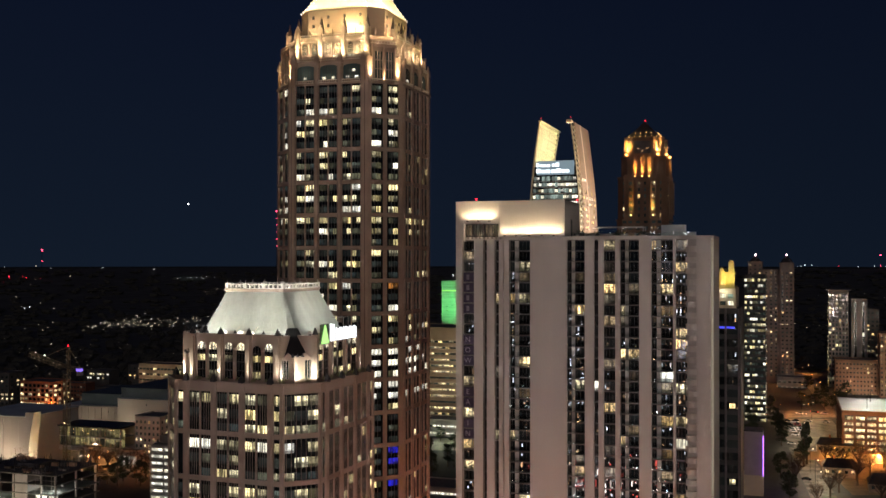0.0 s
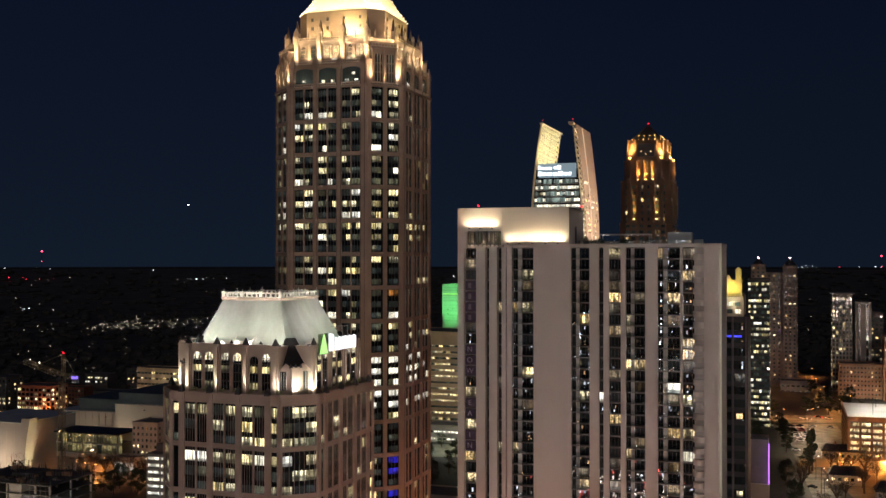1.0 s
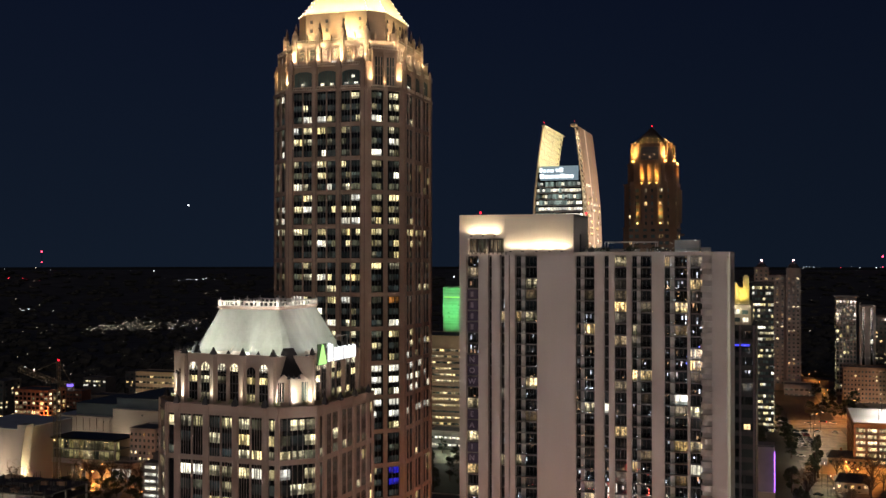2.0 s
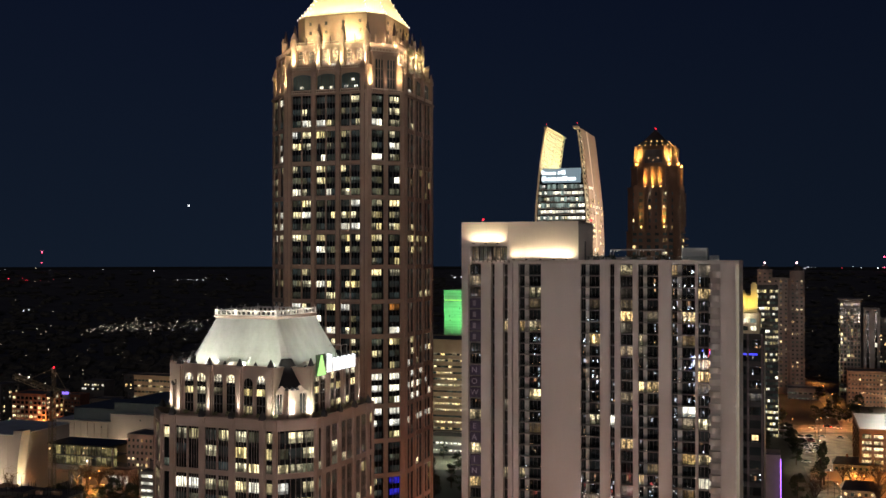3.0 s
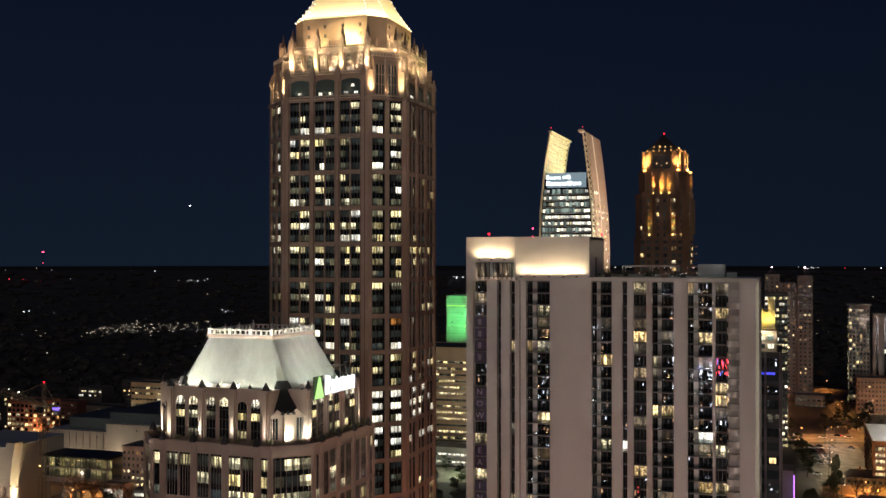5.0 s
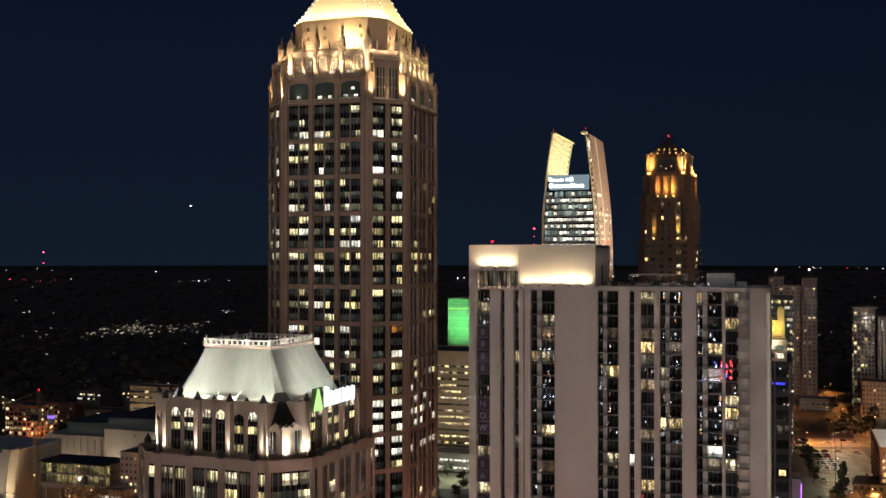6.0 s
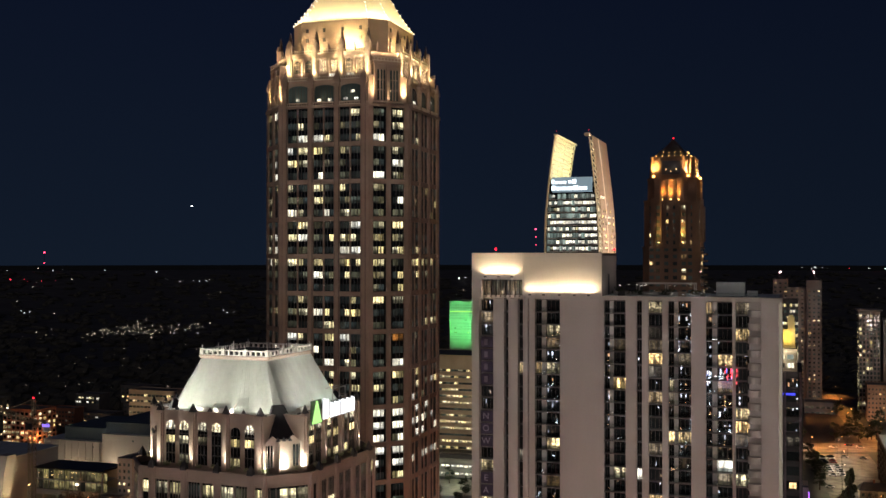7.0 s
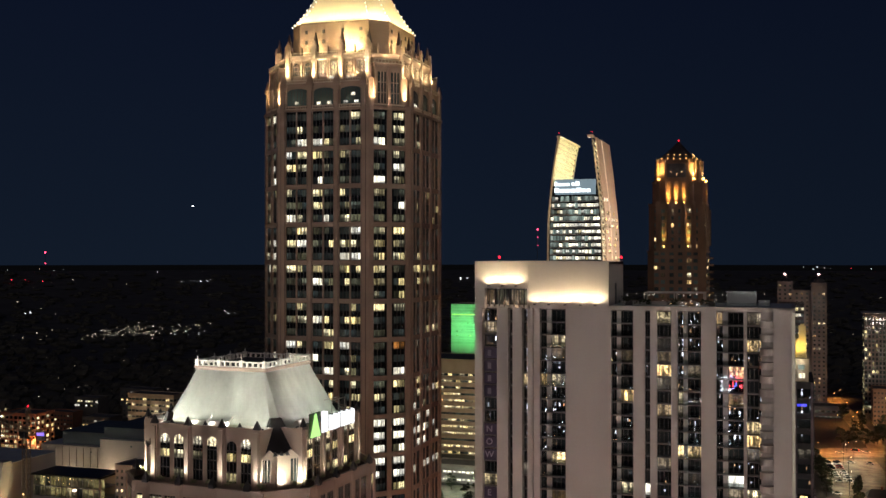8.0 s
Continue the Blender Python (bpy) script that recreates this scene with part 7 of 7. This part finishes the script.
spots_green = ((180, 700), (192, 720), (186, 760), (200, 764), (172, 680), (270, 764), (282, 758), (226, 764), (292, 700), (188, 556), (166, 520), (158, 486), (154, 470), (148, 500), (-6, 520), (8, 530), (2, 545), (14, 560), (-8, 560), (6, 590),
               (12, 610), (-2, 620), (-140, 520), (-150, 600), (-172, 512), (-166, 520), (-158, 510), (-151, 518), (-146, 508), (-176, 524), (-160, 526), (-138, 510), (-182, 516), (-168, 505), (255, 580), (244, 574), (264, 590), (196, 780), (214, 790), (230, 800), (176, 610), (168, 590), (200, 622), (204, 640), (207, 652), (209, 665), (213, 678), (214, 692), (210, 700), (194, 606), (188, 640), (194, 660), (198, 684), (200, 704), (214, 800), (226, 812), (240, 806), (246, 830), (234, 850), (220, 840), (250, 870), (282, 800), (292, 812), (300, 830), (296, 860), (306, 880), (262, 930), (284, 960), (272, 900), (300, 800), (310, 812), *[(188 + 7.5 * k, 750 + (k * 37) % 11) for k in range(15) if k not in (7, 8)])
prng = random.Random(31)


def plant(models, places):
    first = set()
    for i, (r, a) in enumerate(places):
        m = models[i % len(models)]
        x, y = site(r, a)
        turn = pose(x, y, ground_z(x, y), 0, 0, prng.uniform(0, 360))
        if id(m) in first:
            copy_thing(m, turn)
        else:
            first.add(id(m))
            m.matrix_basis = turn


plant(bare, spots_bare)
plant([green[0], green[2]], spots_green)
plant([green[1]], ((186, 545), (190, 552)))


def house(right, ahead, w, d, h, label, lit):
    x, y = site(right, ahead)
    t = thing("house", x, y, ground_z(x, y) - 0.3, label, "house")
    part("wall", boxes((0, w, 0, d, 0, h)), BUFF, t)
    rise = d * 0.32
    bm = bmesh.new()
    a = [bm.verts.new(c) for c in ((-0.6, -0.6, h - 0.2), (w + 0.6, -0.6, h - 0.2), (w + 0.6, d + 0.6, h - 0.2), (-0.6, d + 0.6, h - 0.2), (2, d / 2, h + rise), (w - 2, d / 2, h + rise))]
    for f in ((0, 1, 5, 4), (1, 2, 5), (2, 3, 4, 5), (3, 0, 4), (3, 2, 1, 0)):
        bm.faces.new([a[i] for i in f])
    hat = part("roof", bm, SLATE, t)
    part("chimney", boxes((w * 0.3, w * 0.3 + 0.9, d / 2 - 0.5, d / 2 + 0.5, h, h + rise + 1.4)), RED_BRICK, hat)
    for i in range(int(w // 3)):
        put("window", pane_mesh(1.4, 1.5, lit if i % 2 == 0 else GLASS), t, (1.6 + 3 * i, -0.04, h * 0.6))
    return t


house(187, 520, 16, 11, 5.5, "low house with a dark hipped roof and lit wall", SHOP)
house(196, 486, 24, 12, 4.5, "long low house with dark roof", GLASS)
house(216, 470, 18, 12, 5.0, "low house among bare trees, orange lit", SHOP)
house(205, 580, 22, 10, 6.0, "gabled house beside the car park", GLASS)
house(238, 500, 16, 12, 5.0, "small house with orange light in the yard", SHOP)


def garden_wall():
    x, y = site(188, 566)
    t = thing("garden_wall", x, y, ground_z(x, y), "long pale wall washed with orange light", "wall")
    for i in range(12):
        part("wall_panel", boxes((i * 4.2, i * 4.2 + 4.0, 0, 0.4, -0.5, 4.8)), BUFF, t)
        part("wall_post", boxes((i * 4.2 + 4.0, i * 4.2 + 4.2, -0.1, 0.5, -0.5, 5.1)), BUFF, t)


garden_wall()


def street_lamp(right, ahead, height, watts, colour, mat):
    x, y = site(right, ahead)
    z = ground_z(x, y)
    t = thing("street_lamp", x, y, z, "tall street lamp post with glowing head", "street lamp", "street lamps")
    stem = part("post", boxes((-0.09, 0.09, -0.09, 0.09, -0.3, height), (-0.06, 1.4, -0.06, 0.06, height - 0.1, height)), DARK_METAL, t)
    bm = bmesh.new()
    bmesh.ops.create_icosphere(bm, subdivisions=1, radius=0.2)
    part("lamp_head", bm, mat, stem, "", (1.3, 0, height - 0.35))
    if watts:
        spot(x + 1.3, y - 0.2, z + height - 0.9, x + 1.3, y - 0.6, z, watts, colour, 150, 0.7, 0.35, "street_light")


ORANGE_GLOW = glower("sodium_head", (1.0, 0.42, 0.12), 14)
for r, a, w in ((206, 560, 26000), (224, 556, 22000), (242, 552, 22000), (214, 503, 14000), (246, 520, 32000), (262, 500, 30000), (232, 478, 26000), (204, 540, 9000), (230, 726, 13000), (250, 728, 10000), (275, 726, 13000), (208, 728, 11000), (284, 840, 3000)):
    street_lamp(r, a, 7.5, w, SODIUM, ORANGE_GLOW)
for r, a, w in ((222, 650, 17000), (234, 690, 17000), (208, 612, 11000), (244, 700, 8000), (198, 585, 15000), (184, 530, 9000), (176, 500, 11000), (168, 474, 9000)):
    street_lamp(r, a, 12.5, w, (1.0, 0.80, 0.54), LAMP_WHITE)
for r, a in ((262, 770), (192, 800), (180, 770), (300, 790), (-262, 700), (-300, 720), (-150, 575), (-180, 640)):
    street_lamp(r, a, 8, 0, SODIUM, ORANGE_GLOW)


for r, a in ((284, 770), (292, 830), (302, 850), (306, 886), (315, 905), (326, 962), (339, 984), (341, 1030), (356, 1052)):
    street_lamp(r, a, 8, 9000, SODIUM, ORANGE_GLOW)
for r, a, w in ((-192, 566, 22000), (-183, 556, 17000), (-186, 580, 28000), (-176, 572, 18000), (-170, 584, 20000)):
    street_lamp(r, a, 9, w, SODIUM, ORANGE_GLOW)


for r, a, w in ((-248, 566, 9000), (-222, 640, 9000), (-200, 652, 9000)):
    street_lamp(r, a, 10, w, (1.0, 0.82, 0.6), LAMP_WHITE)
far_block("retaining_wall", "pale retaining wall in orange street light", "wall", -197, 590, 27, 2, -1.5, BUFF, 1, 1, ((0, GLASS), (1, GLASS)), (0.5, 0.5), 4, seed=50, parapet=0.3)


for r, a, w in ((208, 558, 9000), (228, 552, 11000), (248, 540, 12000), (264, 505, 14000), (238, 482, 14000), (216, 494, 8000), (222, 520, 9000), (234, 506, 9000)):
    x, y = site(r, a)
    bulb(x, y, ground_z(x, y) + 4.5, w, (1.0, 0.40, 0.10), 0.3)
# the bulbs 690 ahead and on are added, postless, to brighten block fronts
for r, a, w, c in ((-4, 612, 5500, (0.9, 1.0, 0.72)), (8, 606, 5500, (0.9, 1.0, 0.72)), (-10, 690, 7000, (1.0, 0.78, 0.5)), (8, 690, 7000, (1.0, 0.78, 0.5)), (318, 826, 1500, (1.0, 0.62, 0.40)), (334, 822, 1500, (1.0, 0.62, 0.40)), (352, 800, 2500, (1.0, 0.62, 0.40)), (338, 800, 2500, (1.0, 0.62, 0.40))):
    x, y = site(r, a)
    bulb(x, y, ground_z(x, y) + (26 if 640 < a < 700 else 9), w, c, 0.3)
for r, a, w in ((200, 722, 7000), (216, 724, 9000), (232, 726, 9000), (248, 724, 9000), (264, 726, 9000), (282, 724, 7000), (268, 845, 2500), (276, 890, 2500), (-152, 548, 5000), (-143, 540, 5000), (-190, 562, 2500)):
    x, y = site(r, a)
    bulb(x, y, ground_z(x, y) + 6, w, (1.0, 0.33, 0.10), 0.3)
for x, y, w in ((-112, 330, 9000), (-104, 362, 11000), (-100, 392, 11000)):
    bulb(x, y, 16, w * 0.75, (1.0, 0.36, 0.20), 0.5)
# from here on, postless bulbs added to brighten the cream block and halls
for r, a, up, w in ((-226, 800, 16, 3600), (-208, 800, 16, 3600), (-232, 682, 7, 4200), (-214, 682, 7, 4200), (-196, 655, 9, 3500)):
    x, y = site(r, a)
    bulb(x, y, ground_z(x, y) + up, w, (1.0, 0.78, 0.5), 0.3)
x, y = site(-216, 640)
bulb(x, y, ground_z(x, y) + 9, 9000, (1.0, 0.82, 0.6), 0.4)


def tail_lights():
    """Cars waiting and passing on the cross street show as pairs of small lamps."""
    rng = random.Random(17)
    for i in range(16):
        r, a = rng.uniform(190, 296), rng.choice((720, 727, 734))
        x, y = site(r, a)
        c = car(r, a, rng.choice((70, 250)), PAINTS[i % 3], "dark car on the orange-lit cross street")
        for sx in (-0.6, 0.6):
            part("tail_light", boxes((sx - 0.25, sx + 0.25, -2.32, -2.2, 0.6, 0.95)), RED_GLOW if i % 3 else LAMP_WHITE, c, "lit lamp")


tail_lights()


# ---- far woods and the lights of distant districts ----
def far_woods():
    rng = random.Random(12)
    verts, faces = [], []
    for _ in range(5200):
        a = rng.uniform(760, 4300) if rng.random() < 0.6 else rng.uniform(600, 1400)
        r = rng.uniform(-0.62, 0.62) * a
        if 140 < r < 400 and a < 1010:
            continue
        if -330 < r < -140 and a < 860:
            continue
        if -40 < r < 120 and a < 800:
            continue
        x, y = site(r, a)
        z = ground_z(x, y) - 1
        h, w = rng.uniform(7, 15), rng.uniform(4, 9) * (1 + a / 2500)
        n = len(verts)
        for ring, (f, q) in enumerate(((0.0, 0.6), (0.45, 1.0), (0.8, 0.7))):
            for i in range(6):
                b = 2 * math.pi * i / 6 + ring * 0.5
                k = q * rng.uniform(0.7, 1.25)
                verts.append((x + math.cos(b) * w * k, y + math.sin(b) * w * k, z + h * f + rng.uniform(-0.8, 0.8)))
        verts.append((x, y, z + h))
        for ring in range(2):
            for i in range(6):
                j = (i + 1) % 6
                faces.append((n + ring * 6 + i, n + ring * 6 + j, n + ring * 6 + 6 + j, n + ring * 6 + 6 + i))
        for i in range(6):
            faces.append((n + 12 + i, n + 12 + (i + 1) % 6, n + 18))
    me = bpy.data.meshes.new("far_woods")
    me.from_pydata(verts, [], faces)
    me.materials.append(WOODS)
    tagged(new("far_woods", me), "dark woods covering the land to the horizon", "woods", kind="stuff")


far_woods()


def light_field(name, label, mat, places, seed, size=1.0):
    """Small far lamps: (right, ahead, spread right, spread ahead, count)."""
    rng = random.Random(seed)
    bm = bmesh.new()
    for r, a, sr, sa, count in places:
        for _ in range(count):
            rr, aa = r + rng.gauss(0, sr), a + rng.gauss(0, sa)
            x, y = site(rr, aa)
            z = ground_z(x, y) + rng.uniform(9, 17)
            q = abs(aa) / 1862 * 0.34 * size * rng.choice((0.4, 0.55, 0.7, 1.0, 1.5))
            box(bm, x - q, x + q, y - q, y + q, z - q, z + q)
    tagged(part(name, bm, mat, None), label, "lights", kind="stuff")


def far_lamp(name, colour, power):
    mat = glower(name, colour, power)
    n, l, p = nodes_of(mat)
    geo = n.new("ShaderNodeNewGeometry")
    mr = n.new("ShaderNodeMapRange")
    mr.inputs["To Min"].default_value, mr.inputs["To Max"].default_value = power * 0.15, power * 1.4
    l.new(geo.outputs["Random Per Island"], mr.inputs["Value"])
    l.new(mr.outputs[0], p.inputs["Emission Strength"])
    return mat


light_field("district_lights", "warm white lamps of far districts", far_lamp("far_warm", (1.0, 0.84, 0.62), 2.7),
            ((-720, 2300, 20, 130, 60), (-690, 2300, 16, 110, 40), (-758, 2275, 51, 45, 10), (-640, 2330, 22, 120, 36), (-575, 2330, 16, 120, 34), (-690, 2190, 18, 12, 18), (-620, 2200, 14, 10, 14), (-480, 1420, 60, 60, 10), (-420, 1330, 60, 60, 8), (-871, 2115, 50, 45, 10), (-331, 1655, 221, 132, 14), (578, 2310, 202, 217, 24), (1317, 3220, 293, 263, 22),
             (-1471, 3555, 368, 294, 16), (-271, 3520, 406, 325, 8), (398, 4340, 48, 43, 6), (795, 2130, 85, 136, 12), (-420, 1150, 90, 48, 10), (-330, 1050, 40, 36, 9)), 3, 0.8)
light_field("district_lights", "white lamps of far districts", far_lamp("far_white", (0.92, 0.97, 1.0), 4.0),
            ((-1162, 2905, 12, 13, 9), (-958, 3980, 69, 8, 14), (1560, 4565, 46, 21, 9), (1913, 4605, 71, 28, 6), (1807, 3975, 96, 43, 6), (-534, 2210, 17, 10, 7), (-634, 3035, 16, 24, 4), (1679, 4650, 136, 41, 5), (-1593, 4280, 299, 24, 7), (25, 4155, 38, 15, 5), (1340, 3555, 219, 164, 10), (86, 3585, 287, 52, 6), (527, 4140, 50, 23, 8)), 4)
light_field("district_lights", "red lamps of far masts", far_lamp("far_red", (1.0, 0.03, 0.06), 7.0), ((-1502, 3840, 69, 10, 5), (1661, 4650, 100, 27, 1), (480, 1100, 60, 36, 3)), 5, 1.3)


def radio_mast(right, ahead, top, count, step=45.0):
    x, y = site(right, ahead)
    z0 = ground_z(x, y)
    t = thing("radio_mast", x, y, z0, "slender far radio mast with red lamps", "mast")
    part("mast", boxes((-0.5, 0.5, -0.5, 0.5, -1, top - z0)), DARK_METAL, t)
    for i in range(count):
        bm = bmesh.new()
        bmesh.ops.create_icosphere(bm, subdivisions=1, radius=ahead / 1862 * (1.7 if i == 0 else 0.9))
        part("lamp", bm, glower("mast_red", (1.0, 0.05, 0.12), 7.0), t, "", (0, 0, top - z0 - i * step))


radio_mast(-1700, 4445, 140, 2)
radio_mast(-462, 2900, 236, 6, 19)
radio_mast(1865, 4500, 119, 2)
radio_mast(240, 3000, 200, 3, 22)
px, py = site(-1083, 4450)
tagged(part("aircraft_light", boxes((-2.6, 2.6, -2.6, 2.6, -2.6, 2.6)), glower("aircraft_white", (0.9, 0.95, 1.0), 3.0), None, "", (px, py, 335)), "tiny white light of an aircraft in the night sky", "aircraft light")

# unseen blocks added behind the viewpoint: some mirrored in glass, the last carry fill
FACING = ((-330, -150, 60, 34, 62), (-250, -230, 46, 40, 118), (-180, -170, 52, 36, 74), (-110, -300, 44, 40, 132), (-84, -140, 40, 30, 56), (-40, -210, 50, 36, 96),
          (20, -330, 56, 40, 124), (60, -240, 70, 40, 62), (150, -236, 64, 40, 58), (235, -240, 70, 40, 64), (325, -238, 76, 40, 60),
          (40, -112, 90, 26, 22), (150, -108, 84, 26, 20), (252, -114, 90, 26, 23), (360, -110, 60, 26, 21))


def facing_block(x, y, w, d, h, seed):
    """A building that fronts the towers: body, roof edge, and windows with and without light."""
    rng = random.Random(seed)
    t = thing("facing_building", x, y, 0, "dark masonry building with scattered lit windows facing the towers", "building", "facing buildings")
    part("body", boxes((0, w, -d, 0, -1, h)), rng.choice((BUFF, CONC, TAN, CONC_DARK)), t)
    part("parapet", boxes((-0.3, w + 0.3, -0.4, 0.3, h, h + 1.0), (-0.3, w + 0.3, -d - 0.3, -d + 0.4, h, h + 1.0)), CONC, t)
    for name, mat, share, tall in (("dark_pane_field", GLASS, 0.5, 1.7), ("white_lamp_field", MIRROR_WHITE, 0.30, 0.9), ("warm_lamp_field", MIRROR_WARM, 0.2, 0.8)):
        bm = bmesh.new()
        for k in range(int(h // 3.6)):
            for i in range(int(w // 3.0)):
                if rng.random() < share:
                    cx, cz = 1.5 + 3.0 * i, 2.4 + 3.6 * k
                    q = 0.9 if mat is GLASS else rng.uniform(0.2, 0.5)
                    up = tall if mat is GLASS else q * rng.choice((1, 2, 4))
                    y0 = 0.0 if mat is GLASS else 0.12
                    box(bm, cx - q, cx + q, y0, y0 + 0.1, cz - min(up, 1.5), cz + min(up, 1.5))
        tagged(part(name, bm, mat, t), kind="stuff")


MIRROR_WHITE = far_lamp("mirror_white", (0.78, 0.85, 1.0), 34.0)
MIRROR_WARM = far_lamp("mirror_warm", (1.0, 0.55, 0.28), 16.0)
for i, row in enumerate(FACING):
    facing_block(*row, 300 + i)


def facing_lamps(name, label, mat, seed, count):
    """Lamps along the streets between the towers and the facing blocks, and beyond."""
    rng = random.Random(seed)
    bm = bmesh.new()
    for _ in range(count):
        y = 150 - rng.random() ** 1.3 * 900
        x = -40 - (1 - y / 290) * 50 + rng.gauss(0, 1) * (70 - y * 0.2)
        z, q = rng.uniform(4, 14), rng.uniform(0.16, 0.34) * (1 - min(y, 0) / 900)
        up = q * rng.choice((1, 1.5, 3))
        box(bm, x - q, x + q, y - q, y + q, z - up, z + up)
    tagged(part(name, bm, mat, None), label, "lights", kind="stuff")


facing_lamps("street_lights", "white street lamps between the towers and facing blocks", MIRROR_WHITE, 6, 420)
facing_lamps("street_lights", "warm street lamps between the towers and facing blocks", MIRROR_WARM, 7, 320)


def street_signs(name, label, mat, seed, count):
    """Signs and strings of lamps along the street at the foot of the towers."""
    rng = random.Random(seed)
    bm = bmesh.new()
    for _ in range(count):
        x, y, z, q = -72 + rng.gauss(0, 16), 112 + rng.gauss(0, 24), rng.uniform(3, 13), rng.uniform(0.10, 0.3)
        up = q * rng.choice((1, 2, 6))
        box(bm, x - q, x + q, y - q, y + q, z - up, z + up)
    tagged(part(name, bm, mat, None), label, "lights", kind="stuff")


street_signs("sign_lights", "red shop signs on the street before the towers", far_lamp("sign_red", (1.0, 0.10, 0.08), 22.0), 61, 70)
street_signs("sign_lights", "strings of warm white lamps on the street before the towers", far_lamp("sign_warm", (1.0, 0.85, 0.75), 30.0), 62, 150)


def lamp_sign():
    """A lit sign of loose upright strokes, fixed high on the front of a facing block."""
    rng = random.Random(77)
    t = thing("illuminated_sign", -58.0, -139.98, 50.0, "red and white illuminated sign on a dark masonry front", "sign")
    part("backing", boxes((-10, 12, 0.0, 0.25, -9, 5)), CONC_DARK, t)
    for name, mat, x0, x1, z0, z1, count in (("white_stroke", far_lamp("sign_white", (0.85, 0.88, 1.0), 70.0), -9, 3, -8, 1, 26), ("red_stroke", far_lamp("sign_bright_red", (1.0, 0.06, 0.08), 90.0), 2, 11, -6, 4, 20), ("blue_stroke", far_lamp("sign_blue", (0.16, 0.2, 1.0), 70.0), -9, 11, -8, 4, 7)):
        for _ in range(count):
            q, up = rng.uniform(0.18, 0.42), rng.uniform(0.4, 1.8)
            x, z = rng.uniform(x0, x1), rng.uniform(z0, z1)
            part(name, boxes((x - q, x + q, 0.25, 0.4, z - up, z + up)), mat, t)


lamp_sign()


def facade_fill():
    """Broad glowing panels on the unseen facing blocks, added as fill for the facades."""
    rng = random.Random(91)
    mat = glower("facade_fill", (1.0, 0.83, 0.73), 69.0)
    bm = bmesh.new()
    for x, y, w, d, h in FACING[7:]:
        for _ in range(14):
            cx, q = x + rng.uniform(4, w - 4), rng.uniform(1.6, 3.4)
            cz = rng.uniform(5, 17) if h < 30 else rng.uniform(28, h - 8)
            box(bm, cx - q, cx + q, y + 0.3, y + 0.7, cz - q, cz + q)
    tagged(part("shop_front_lights", bm, mat, None), "unseen glowing panels on the facing blocks, added to light the facades", "lights", kind="stuff")


facade_fill()
